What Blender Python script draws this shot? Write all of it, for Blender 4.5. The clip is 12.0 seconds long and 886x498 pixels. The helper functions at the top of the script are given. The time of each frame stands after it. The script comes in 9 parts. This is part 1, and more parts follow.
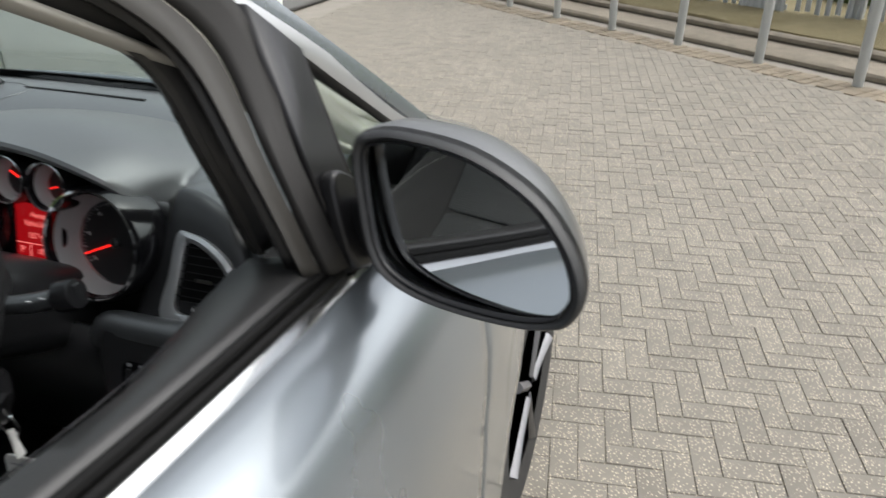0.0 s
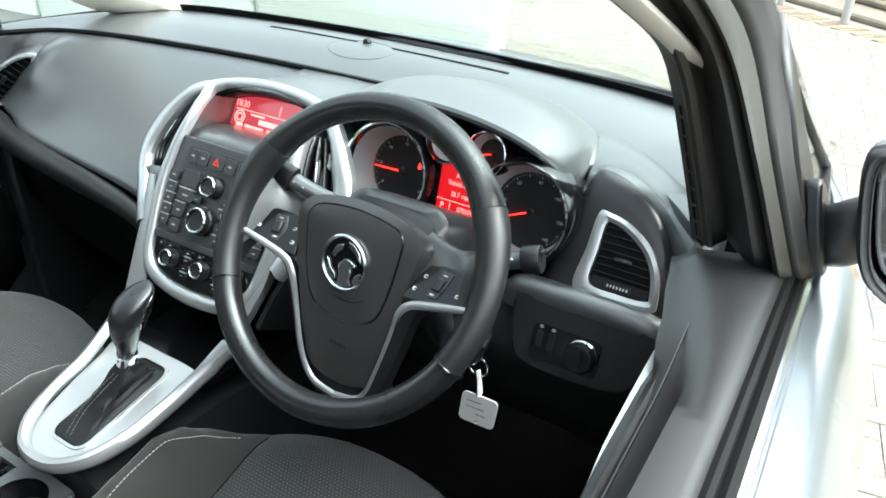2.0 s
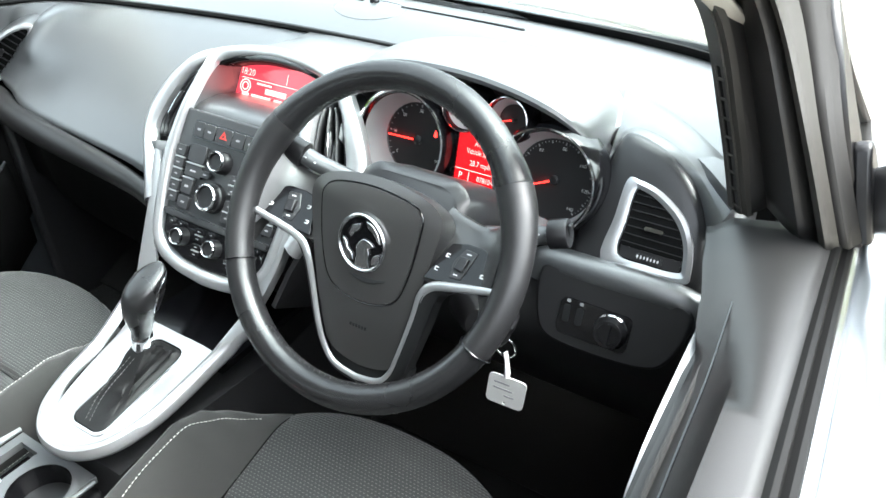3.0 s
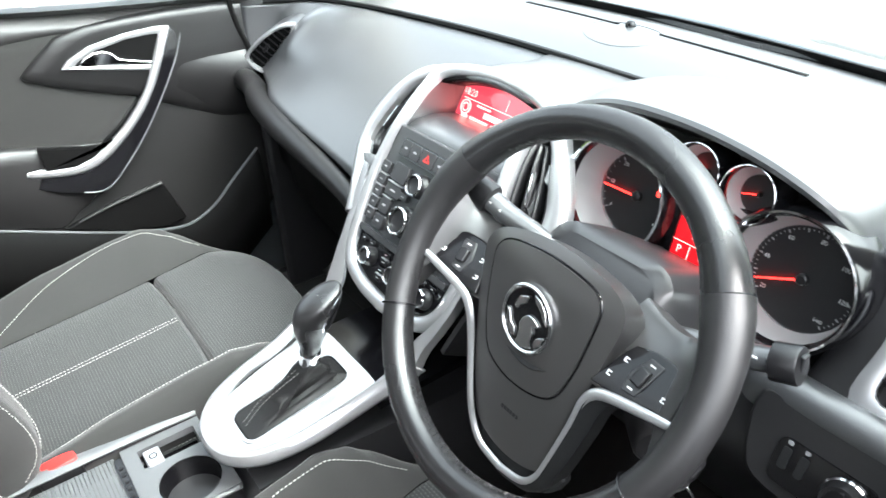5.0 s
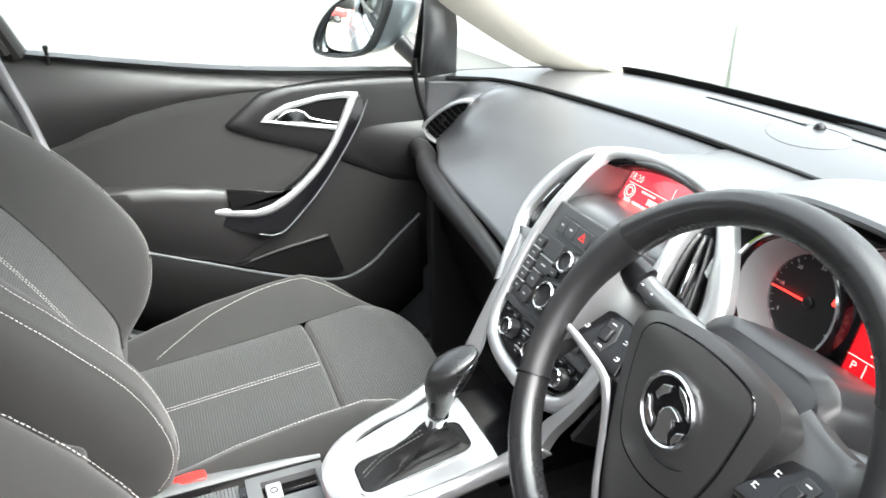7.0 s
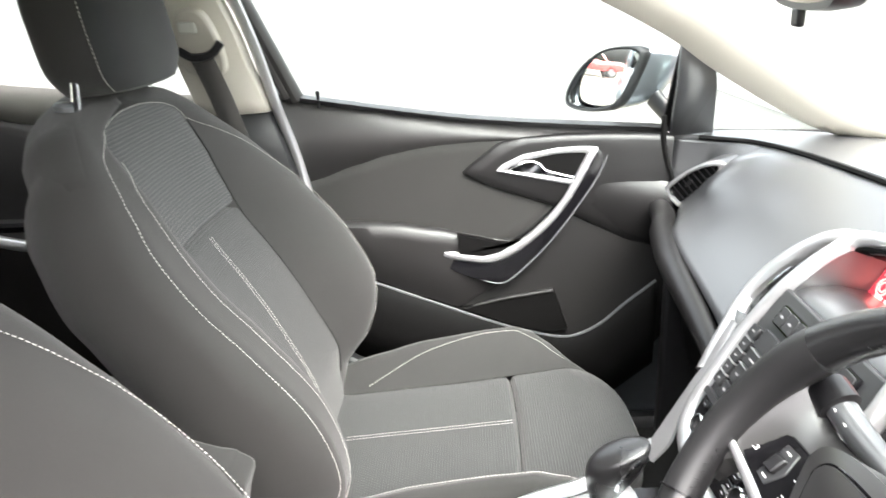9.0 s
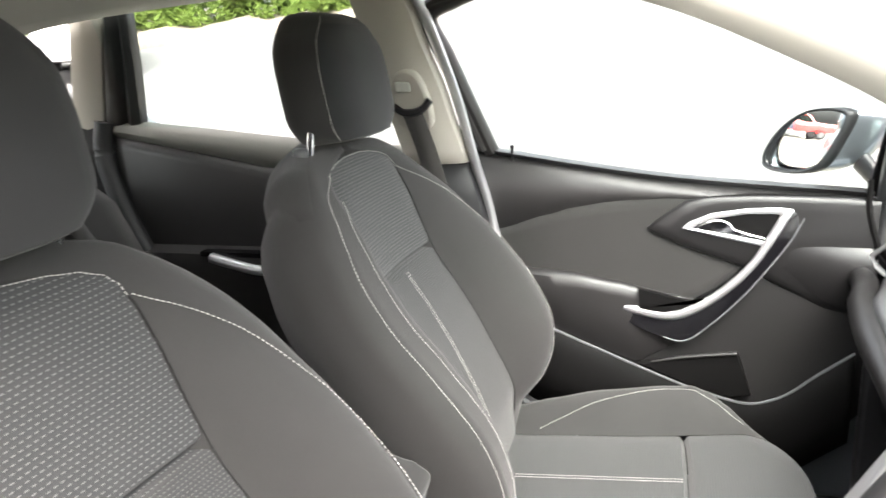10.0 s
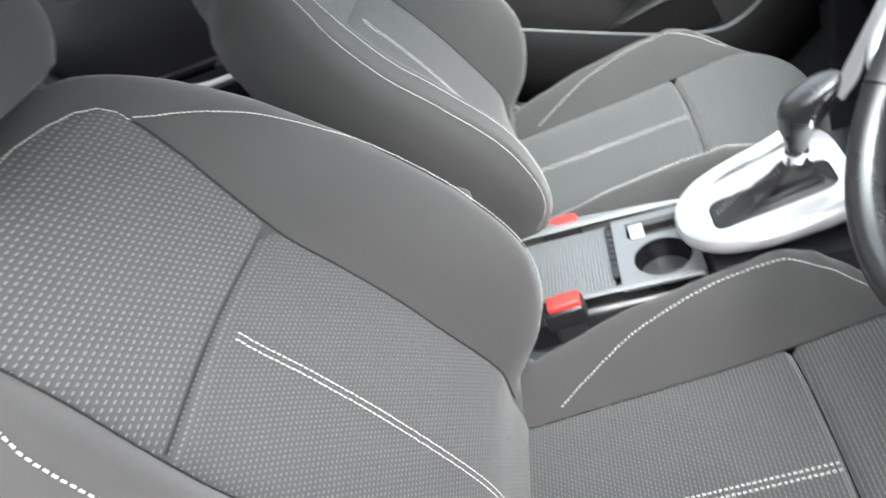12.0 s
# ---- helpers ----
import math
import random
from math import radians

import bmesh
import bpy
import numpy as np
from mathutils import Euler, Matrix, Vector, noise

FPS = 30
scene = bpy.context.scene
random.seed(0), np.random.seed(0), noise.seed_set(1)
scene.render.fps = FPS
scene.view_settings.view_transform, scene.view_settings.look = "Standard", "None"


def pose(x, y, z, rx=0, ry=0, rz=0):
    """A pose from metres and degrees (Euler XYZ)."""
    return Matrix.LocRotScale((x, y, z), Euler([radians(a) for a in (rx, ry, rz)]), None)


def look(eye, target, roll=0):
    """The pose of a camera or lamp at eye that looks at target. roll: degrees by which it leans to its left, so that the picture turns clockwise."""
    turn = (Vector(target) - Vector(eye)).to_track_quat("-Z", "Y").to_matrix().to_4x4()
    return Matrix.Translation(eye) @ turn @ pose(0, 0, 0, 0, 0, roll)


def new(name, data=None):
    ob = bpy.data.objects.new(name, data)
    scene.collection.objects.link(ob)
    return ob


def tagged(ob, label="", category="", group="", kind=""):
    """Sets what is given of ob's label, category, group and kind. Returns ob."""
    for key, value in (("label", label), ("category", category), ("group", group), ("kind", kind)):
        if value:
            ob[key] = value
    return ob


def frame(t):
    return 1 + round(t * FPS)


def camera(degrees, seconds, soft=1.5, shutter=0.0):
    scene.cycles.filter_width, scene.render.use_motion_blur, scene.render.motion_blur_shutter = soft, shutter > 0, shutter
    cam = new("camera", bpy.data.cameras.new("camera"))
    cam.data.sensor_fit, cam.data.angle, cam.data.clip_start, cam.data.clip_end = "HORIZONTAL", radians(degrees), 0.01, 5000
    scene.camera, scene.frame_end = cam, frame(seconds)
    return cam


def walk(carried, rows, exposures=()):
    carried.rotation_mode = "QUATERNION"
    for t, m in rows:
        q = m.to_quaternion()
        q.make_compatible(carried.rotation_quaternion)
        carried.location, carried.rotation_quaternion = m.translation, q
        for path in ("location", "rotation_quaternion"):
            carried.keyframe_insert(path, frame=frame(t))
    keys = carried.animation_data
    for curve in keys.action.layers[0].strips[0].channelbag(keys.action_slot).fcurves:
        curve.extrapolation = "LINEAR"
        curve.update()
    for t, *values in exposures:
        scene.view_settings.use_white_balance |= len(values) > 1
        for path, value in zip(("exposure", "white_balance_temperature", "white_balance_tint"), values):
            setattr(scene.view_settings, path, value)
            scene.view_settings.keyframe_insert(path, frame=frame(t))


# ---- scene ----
cam = camera(63.4, 12.0, shutter=0.3)
PATH = [
    (0, (1.083, -0.357, 1.332), (0.542, 1.333, 0.41), 0.1),
    (0.5, (0.96, -0.46, 1.362), (0.353, 1.256, 0.533), 1.0),
    (1, (0.888, -0.513, 1.365), (0.186, 1.175, 0.554), 1.4),
    (1.5, (0.832, -0.526, 1.367), (0.012, 1.073, 0.489), 3.3),
    (2, (0.801, -0.522, 1.363), (-0.078, 0.969, 0.36), 2.2),
    (2.5, (0.778, -0.511, 1.368), (-0.082, 0.93, 0.28), 0.4),
    (2.7, (0.775, -0.506, 1.367), (-0.083, 0.926, 0.266), 0.1),
    (4.3, (0.727, -0.362, 1.348), (-0.418, 0.826, 0.219), -0.7),
    (4.5, (0.728, -0.351, 1.347), (-0.493, 0.767, 0.225), -1.5),
    (5, (0.727, -0.338, 1.34), (-0.65, 0.634, 0.264), -2.2),
    (5.5, (0.723, -0.339, 1.341), (-0.748, 0.544, 0.313), -1.8),
    (6, (0.723, -0.342, 1.339), (-0.81, 0.497, 0.367), -1.4),
    (6.5, (0.731, -0.339, 1.337), (-0.866, 0.453, 0.43), -1.3),
    (7, (0.733, -0.336, 1.318), (-0.947, 0.333, 0.462), -0.7),
    (7.2, (0.723, -0.32, 1.31), (-0.987, 0.288, 0.47), -0.7),
    (8.8, (0.7, -0.19, 1.301), (-1.16, -0.211, 0.567), -2.9),
    (9, (0.708, -0.201, 1.307), (-1.161, -0.285, 0.602), -2.9),
    (9.2, (0.721, -0.174, 1.318), (-1.151, -0.377, 0.643), -2.8),
    (9.5, (0.752, -0.173, 1.31), (-1.123, -0.531, 0.712), -3.2),
    (10, (0.783, -0.186, 1.317), (-1.052, -0.771, 0.779), -3.4),
    (10.5, (0.808, -0.206, 1.317), (-0.963, -0.975, 0.797), -3.6),
    (11, (0.836, -0.207, 1.311), (-0.864, -1.092, 0.741), -5.8),
    (11.5, (0.853, -0.214, 1.307), (-0.76, -1.052, 0.473), -17.6),
    (12, (0.821, -0.259, 1.287), (-0.736, -0.803, 0.157), -25.9),
]
EXPOSURES = [
    (0.0, 0.75, 6500, 10), (0.5, 0.85, 6400, 7), (1.0, 1.2, 6300, 4), (1.5, 1.75, 6250, 2), (2.0, 2.3, 6200, 2), (2.5, 2.75, 6250, 4), (4.5, 3.15, 6300, 8), (5.5, 3.05, 6400, 10), (7.0, 2.88, 6600, 12),
    (9.0, 3.15, 6800, 14), (9.5, 3.1, 6900, 15), (10.5, 3.1, 6900, 15), (11.5, 3.1, 6650, 13), (12.0, 3.15, 6350, 11),
]
walk(cam, [(t, look(eye, target, roll)) for t, eye, target, roll in PATH], EXPOSURES)

# ---- world and light: a bright overcast day ----
world = bpy.data.worlds.new("overcast_sky")
scene.world = world
world.use_nodes = True
wn = world.node_tree.nodes
sky = wn.new("ShaderNodeTexSky")
sky.sky_type = "NISHITA"
sky.sun_disc = False
sky.sun_elevation = radians(56)
sky.sun_rotation = radians(62)
sky.dust_density = 6.0
sky.air_density = 1.0
hazy = wn.new("ShaderNodeHueSaturation")
hazy.inputs["Saturation"].default_value = 0.25
world.node_tree.links.new(sky.outputs[0], hazy.inputs["Color"])
world.node_tree.links.new(hazy.outputs[0], wn["Background"].inputs["Color"])
wn["Background"].inputs["Strength"].default_value = 0.15
sun_data = bpy.data.lights.new("sun", "SUN")
sun_data.energy, sun_data.angle, sun_data.color = 0.9, radians(90), (0.97, 1.0, 1.0)
sun_lamp = new("sun", sun_data)
sun_lamp.matrix_world = look((0, 0, 20), (Vector((0, 0, 20)) - Vector((math.sin(radians(62)) * math.cos(radians(56)), math.cos(radians(62)) * math.cos(radians(56)), math.sin(radians(56))))))


# ---- modelling tools ----
def V(*a):
    return Vector(a)


def thing(name, at, label, category, group="", kind=""):
    ob = new(name)
    ob.location = at
    ob.empty_display_size = 0.05
    bpy.context.view_layer.update()
    return tagged(ob, label, category, group, kind)


def finish(me, smooth, sharp):
    if smooth:
        for p in me.polygons:
            p.use_smooth = True
        me.set_sharp_from_angle(angle=radians(sharp))


def part(name, bm, material, parent=None, label="", smooth=True, sharp=40, solid=0.0, bevel=0.0, seg=2):
    """One bmesh, in world metres, as one mesh object under a thing or a part."""
    me = bpy.data.meshes.new(name)
    bmesh.ops.recalc_face_normals(bm, faces=bm.faces)
    bm.to_mesh(me)
    bm.free()
    finish(me, smooth, sharp)
    ob = new(name, me)
    me.materials.append(material)
    if parent is not None:
        ob.parent = parent
        root = parent
        while root.parent is not None:
            root = root.parent
        ob.matrix_parent_inverse = Matrix.Translation(root.location).inverted() if parent is root else Matrix.Identity(4)
    if label:
        ob["label"] = label
    if solid:
        mod = ob.modifiers.new("thickness", "SOLIDIFY")
        mod.thickness, mod.offset = solid, -1
    if bevel:
        mod = ob.modifiers.new("edges", "BEVEL")
        mod.width, mod.segments, mod.limit_method, mod.angle_limit = bevel, seg, "ANGLE", radians(35)
    return ob


def cr(points, n, closed=False):
    """A smooth curve through points: n spans between each two."""
    pts = [Vector(p) for p in points]
    out, m = [], len(pts)
    for i in range(m if closed else m - 1):
        if closed:
            a, b, c, d = pts[i - 1], pts[i], pts[(i + 1) % m], pts[(i + 2) % m]
        else:
            b, c = pts[i], pts[i + 1]
            a = pts[i - 1] if i else b * 2 - c
            d = pts[i + 2] if i + 2 < m else c * 2 - b
        for k in range(n):
            t = k / n
            out.append(0.5 * (2 * b + (c - a) * t + (2 * a - 5 * b + 4 * c - d) * t * t + (3 * b - a - 3 * c + d) * t ** 3))
    if not closed:
        out.append(pts[-1])
    return out


def lerp_table(table, x):
    """Straight-line look-up in rows of (x, value)."""
    if x <= table[0][0]:
        return table[0][1]
    for (x0, v0), (x1, v1) in zip(table, table[1:]):
        if x <= x1:
            k = (x - x0) / (x1 - x0)
            k = k * k * (3 - 2 * k) * 0.5 + k * 0.5
            return v0 + (v1 - v0) * k
    return table[-1][1]


def rows_mesh(rows, close_u=False, close_v=False, caps=False, uv=None, bm=None):
    """Quads between rows of points."""
    bm = bm or bmesh.new()
    layer = bm.loops.layers.uv.verify() if uv else None
    vs = [[bm.verts.new(p) for p in r] for r in rows]
    nr, nc = len(rows), len(rows[0])
    for i in range(nr if close_v else nr - 1):
        for j in range(nc if close_u else nc - 1):
            a, b = (i, j), (i, (j + 1) % nc)
            c, d = ((i + 1) % nr, (j + 1) % nc), ((i + 1) % nr, j)
            try:
                f = bm.faces.new([vs[k[0]][k[1]] for k in (a, b, c, d)])
            except ValueError:
                continue
            if uv:
                for loop, k in zip(f.loops, (a, b, c, d)):
                    loop[layer].uv = uv(k[0], k[1])
    if caps:
        for r in (vs[0], vs[-1]):
            try:
                bm.faces.new(r)
            except ValueError:
                pass
    return bm


def tube(path, r, seg=8, closed=False, flat=1.0, up=(0, 0, 1), bm=None, caps=True):
    """A round bar along a path; r a number or one a point; flat: its height against its width."""
    pts = [Vector(p) for p in path]
    n = len(pts)
    rows = []
    for i, p in enumerate(pts):
        a = pts[i - 1] if (i or closed) else pts[0]
        b = pts[(i + 1) % n] if (i + 1 < n or closed) else pts[-1]
        d = (b - a).normalized()
        side = d.cross(Vector(up))
        if side.length < 1e-4:
            side = d.cross(Vector((1, 0, 0)))
        side.normalize()
        top = side.cross(d)
        rr = r[i] if isinstance(r, (list, tuple)) else r
        rows.append([p + side * (rr * math.cos(2 * math.pi * k / seg)) + top * (rr * flat * math.sin(2 * math.pi * k / seg)) for k in range(seg)])
    return rows_mesh(rows, close_u=True, close_v=closed, caps=caps and not closed, bm=bm)


def frame_of(o, u, v):
    """A flat working plane: maps (a, b, c) to o + a u + b v + c (u x v)."""
    o, u, v = Vector(o), Vector(u).normalized(), Vector(v).normalized()
    w = u.cross(v).normalized()
    v = w.cross(u)
    return lambda a, b, c=0.0: o + u * a + v * b + w * c


def prism(f, outline, c0, c1, bm=None):
    """A plate of the given outline between heights c0 and c1 of the plane f."""
    bm = bm or bmesh.new()
    lo = [bm.verts.new(f(p[0], p[1], c0)) for p in outline]
    hi = [bm.verts.new(f(p[0], p[1], c1)) for p in outline]
    n = len(lo)
    bm.faces.new(hi)
    bm.faces.new(lo[::-1])
    for i in range(n):
        bm.faces.new([lo[i], lo[(i + 1) % n], hi[(i + 1) % n], hi[i]])
    return bm


def loop_band(f, outer, inner, c0, c1, bm=None, dome=0.0):
    """A flat frame between two outlines with equally many points."""
    rows = [[f(p[0], p[1], c0) for p in outer], [f(p[0], p[1], c1) for p in outer]]
    if dome:
        rows.append([f((p[0] + q[0]) / 2, (p[1] + q[1]) / 2, c1 + dome) for p, q in zip(outer, inner)])
    rows += [[f(p[0], p[1], c1) for p in inner], [f(p[0], p[1], c0) for p in inner]]
    return rows_mesh(rows, close_u=True, close_v=True, bm=bm)


def lathe(profile, o, axis, seg=32, bm=None, closed=False, caps=True):
    """A turned form: rows of (radius, height) about axis from o."""
    w = Vector(axis).normalized()
    u = w.cross(Vector((1, 0, 0)) if abs(w.x) < 0.8 else Vector((0, 1, 0))).normalized()
    v = w.cross(u)
    o = Vector(o)
    rows = [[o + w * h + (u * math.cos(2 * math.pi * k / seg) + v * math.sin(2 * math.pi * k / seg)) * max(r, 1e-5) for k in range(seg)] for r, h in profile]
    return rows_mesh(rows, close_u=True, close_v=closed, caps=caps and not closed, bm=bm)


def box(c, s, bm=None, rot=None):
    bm = bm or bmesh.new()
    m = Matrix.Translation(c) @ (rot.to_matrix().to_4x4() if rot else Matrix.Identity(4)) @ Matrix.Diagonal((s[0], s[1], s[2], 1))
    bmesh.ops.create_cube(bm, size=1, matrix=m)
    return bm


def rounded(w, h, r, n=4, cx=0.0, cy=0.0):
    """The outline of a rectangle with round corners."""
    out = []
    for sx, sy, a0 in ((1, 1, 0), (-1, 1, 90), (-1, -1, 180), (1, -1, 270)):
        for k in range(n + 1):
            a = radians(a0 + 90 * k / n)
            out.append((cx + sx * (w / 2 - r) + r * math.cos(a), cy + sy * (h / 2 - r) + r * math.sin(a)))
    return out


def circle(r, n=32, cx=0.0, cy=0.0, sy=1.0):
    return [(cx + r * math.cos(2 * math.pi * k / n), cy + r * sy * math.sin(2 * math.pi * k / n)) for k in range(n)]


def flat2(points, n, closed=True):
    return [(p.x, p.y) for p in cr([(a, b, 0) for a, b in points], n, closed)]


def offset_in(outline, d):
    """An outline moved inwards by d (counter-clockwise or clockwise)."""
    n = len(outline)
    area = sum(outline[i - 1][0] * outline[i][1] - outline[i][0] * outline[i - 1][1] for i in range(n))
    s = 1 if area > 0 else -1
    out = []
    for i in range(n):
        ax, ay = outline[i - 1]
        bx, by = outline[(i + 1) % n]
        tx, ty = bx - ax, by - ay
        k = math.hypot(tx, ty) or 1
        out.append((outline[i][0] - s * ty / k * d, outline[i][1] + s * tx / k * d))
    return out


def text_mesh(body, size, f, c, align="CENTER", squeeze=1.0):
    """Letters of the built-in font, laid on the plane f at (a, b, height)."""
    cu = bpy.data.curves.new("letters", "FONT")
    cu.body, cu.size, cu.align_x, cu.align_y, cu.resolution_u = body, size, align, "CENTER", 2
    tmp = bpy.data.objects.new("letters", cu)
    scene.collection.objects.link(tmp)
    bpy.context.view_layer.update()
    me = bpy.data.meshes.new_from_object(tmp.evaluated_get(bpy.context.evaluated_depsgraph_get()))
    bm = bmesh.new()
    bm.from_mesh(me)
    for v in bm.verts:
        v.co = f(c[0] + v.co.x * squeeze, c[1] + v.co.y, c[2])
    bpy.data.objects.remove(tmp)
    bpy.data.meshes.remove(me)
    bpy.data.curves.remove(cu)
    return bm


def join(*bms):
    out = bmesh.new()
    for b in bms:
        me = bpy.data.meshes.new("joint")
        b.to_mesh(me)
        b.free()
        out.from_mesh(me)
        bpy.data.meshes.remove(me)
    return out


def stitches(path, r=0.00065, length=0.0036, gap=0.0022, lift=None, bm=None):
    """A seam of thread: short rounded dashes along a path."""
    bm = bm or bmesh.new()
    pts = [Vector(p) for p in path]
    acc, pos = 0.0, []
    step = length + gap
    nxt = 0.0
    for a, b in zip(pts, pts[1:]):
        d = (b - a).length
        while nxt <= acc + d and d > 0:
            k = (nxt - acc) / d
            pos.append((a.lerp(b, k), (b - a).normalized()))
            nxt += step
        acc += d
    for p, d in pos:
        s = d.cross(Vector((0.31, 0.72, 0.62))).normalized()
        t = s.cross(d)
        ring0 = [bm.verts.new(p + (s * math.cos(k * math.pi / 2) + t * math.sin(k * math.pi / 2)) * r) for k in range(4)]
        ring1 = [bm.verts.new(p + d * length + (s * math.cos(k * math.pi / 2) + t * math.sin(k * math.pi / 2)) * r) for k in range(4)]
        for k in range(4):
            bm.faces.new([ring0[k], ring0[(k + 1) % 4], ring1[(k + 1) % 4], ring1[k]])
        bm.faces.new(ring0)
        bm.faces.new(ring1)
    return bm


# ---- materials ----
def nodes_of(name):
    m = bpy.data.materials.new(name)
    m.use_nodes = True
    nt = m.node_tree
    return m, nt, nt.nodes["Principled BSDF"]


def surf(name, col, rough=0.5, metal=0.0, var=0.15, vscale=6.0, gscale=500.0, bump=0.15, coat=0.0, rvar=0.1, spec=0.5, tint=None, bdist=0.0004):
    """A painted, moulded or cast surface: base colour with patches and grain, uneven gloss, fine relief."""
    m, nt, p = nodes_of(name)
    N, L = nt.nodes.new, nt.links.new
    co = N("ShaderNodeTexCoord")
    big = N("ShaderNodeTexNoise")
    big.inputs["Scale"].default_value, big.inputs["Detail"].default_value = vscale, 5
    fine = N("ShaderNodeTexNoise")
    fine.inputs["Scale"].default_value, fine.inputs["Detail"].default_value = gscale, 3
    L(co.outputs["Object"], big.inputs["Vector"])
    L(co.outputs["Object"], fine.inputs["Vector"])
    mix = N("ShaderNodeMix")
    mix.data_type = "RGBA"
    c2 = tint or tuple(c * (1 + var) for c in col)
    c1 = tuple(c * (1 - var) for c in col)
    mix.inputs["A"].default_value, mix.inputs["B"].default_value = (*c1, 1), (*c2, 1)
    add = N("ShaderNodeMath")
    add.operation = "MULTIPLY_ADD"
    add.inputs[1].default_value, add.inputs[2].default_value = 0.35, 0.0
    L(fine.outputs["Fac"], add.inputs[0])
    add2 = N("ShaderNodeMath")
    add2.operation = "MULTIPLY_ADD"
    add2.inputs[1].default_value = 0.65
    L(big.outputs["Fac"], add2.inputs[0])
    L(add.outputs[0], add2.inputs[2])
    L(add2.outputs[0], mix.inputs["Factor"])
    L(mix.outputs["Result"], p.inputs["Base Color"])
    rr = N("ShaderNodeMapRange")
    rr.inputs["To Min"].default_value, rr.inputs["To Max"].default_value = max(0.02, rough - rvar), min(1, rough + rvar)
    L(big.outputs["Fac"], rr.inputs["Value"])
    L(rr.outputs["Result"], p.inputs["Roughness"])
    p.inputs["Metallic"].default_value = metal
    p.inputs["Coat Weight"].default_value = coat
    p.inputs["Coat Roughness"].default_value = 0.06
    p.inputs["Specular IOR Level"].default_value = spec
    if bump:
        b = N("ShaderNodeBump")
        b.inputs["Strength"].default_value, b.inputs["Distance"].default_value = bump, bdist
        L(fine.outputs["Fac"], b.inputs["Height"])
        L(b.outputs["Normal"], p.inputs["Normal"])
    return m


def leather_grain(name, col, rough, scale=260.0, bump=0.5, spec=0.5):
    """Moulded plastic or leather with a pebbled grain."""
    m = surf(name, col, rough, var=0.12, bump=0, rvar=0.06, spec=spec)
    nt = m.node_tree
    p = nt.nodes["Principled BSDF"]
    co = nt.nodes.new("ShaderNodeTexCoord")
    vo = nt.nodes.new("ShaderNodeTexVoronoi")
    vo.inputs["Scale"].default_value = scale
    b = nt.nodes.new("ShaderNodeBump")
    b.inputs["Strength"].default_value, b.inputs["Distance"].default_value = bump, 0.0006
    nt.links.new(co.outputs["Object"], vo.inputs["Vector"])
    nt.links.new(vo.outputs["Distance"], b.inputs["Height"])
    nt.links.new(b.outputs["Normal"], p.inputs["Normal"])
    return m


def weave(name, col, dot=None, pu=0.009, pv=0.0052, dw=0.42, dh=0.34, rough=0.9):
    """Seat cloth: fine threads, and with dot a woven pattern of short pale dashes along the mesh's metric UV."""
    m, nt, p = nodes_of(name)
    N, L = nt.nodes.new, nt.links.new

    def math_node(op, a, b=None, c=None):
        n = N("ShaderNodeMath")
        n.operation = op
        for i, v in enumerate((a, b, c)):
            if v is None:
                continue
            if isinstance(v, (int, float)):
                n.inputs[i].default_value = v
            else:
                L(v, n.inputs[i])
        return n.outputs[0]

    uv = N("ShaderNodeTexCoord")
    sep = N("ShaderNodeSeparateXYZ")
    L(uv.outputs["UV"], sep.inputs[0])
    big = N("ShaderNodeTexNoise")
    big.inputs["Scale"].default_value, big.inputs["Detail"].default_value = 9, 4
    L(uv.outputs["Object"], big.inputs["Vector"])
    fine = N("ShaderNodeTexNoise")
    fine.inputs["Scale"].default_value, fine.inputs["Detail"].default_value = 1400, 2
    L(uv.outputs["Object"], fine.inputs["Vector"])
    base = N("ShaderNodeMix")
    base.data_type = "RGBA"
    base.inputs["A"].default_value = (*(c * 0.8 for c in col), 1)
    base.inputs["B"].default_value = (*(c * 1.25 for c in col), 1)
    L(math_node("ADD", math_node("MULTIPLY", big.outputs["Fac"], 0.45), math_node("MULTIPLY", fine.outputs["Fac"], 0.55)), base.inputs["Factor"])
    colour = base.outputs["Result"]
    ru = math_node("DIVIDE", sep.outputs["X"], pu)
    rv = math_node("DIVIDE", sep.outputs["Y"], pv)
    row = math_node("FLOOR", rv)
    shifted = math_node("MULTIPLY_ADD", math_node("MODULO", row, 2.0), 0.5, ru)
    fu, fv = math_node("FRACT", shifted), math_node("FRACT", rv)
    du = math_node("ABSOLUTE", math_node("SUBTRACT", fu, 0.5))
    dv = math_node("ABSOLUTE", math_node("SUBTRACT", fv, 0.5))
    height = math_node("MULTIPLY", fine.outputs["Fac"], 1.5)
    if dot:
        height = math_node("ADD", math_node("COSINE", math_node("MULTIPLY", fv, 6.2832)), height)
    if dot:
        mask = math_node("MULTIPLY", math_node("LESS_THAN", du, dw / 2), math_node("LESS_THAN", dv, dh / 2))
        mixd = N("ShaderNodeMix")
        mixd.data_type = "RGBA"
        mixd.inputs["B"].default_value = (*dot, 1)
        L(colour, mixd.inputs["A"])
        L(mask, mixd.inputs["Factor"])
        colour = mixd.outputs["Result"]
    L(colour, p.inputs["Base Color"])
    p.inputs["Roughness"].default_value = rough
    p.inputs["Specular IOR Level"].default_value = 0.2
    p.inputs["Sheen Weight"].default_value = 0.15
    b = N("ShaderNodeBump")
    b.inputs["Strength"].default_value, b.inputs["Distance"].default_value = 0.35, 0.0006
    L(height, b.inputs["Height"])
    L(b.outputs["Normal"], p.inputs["Normal"])
    return m


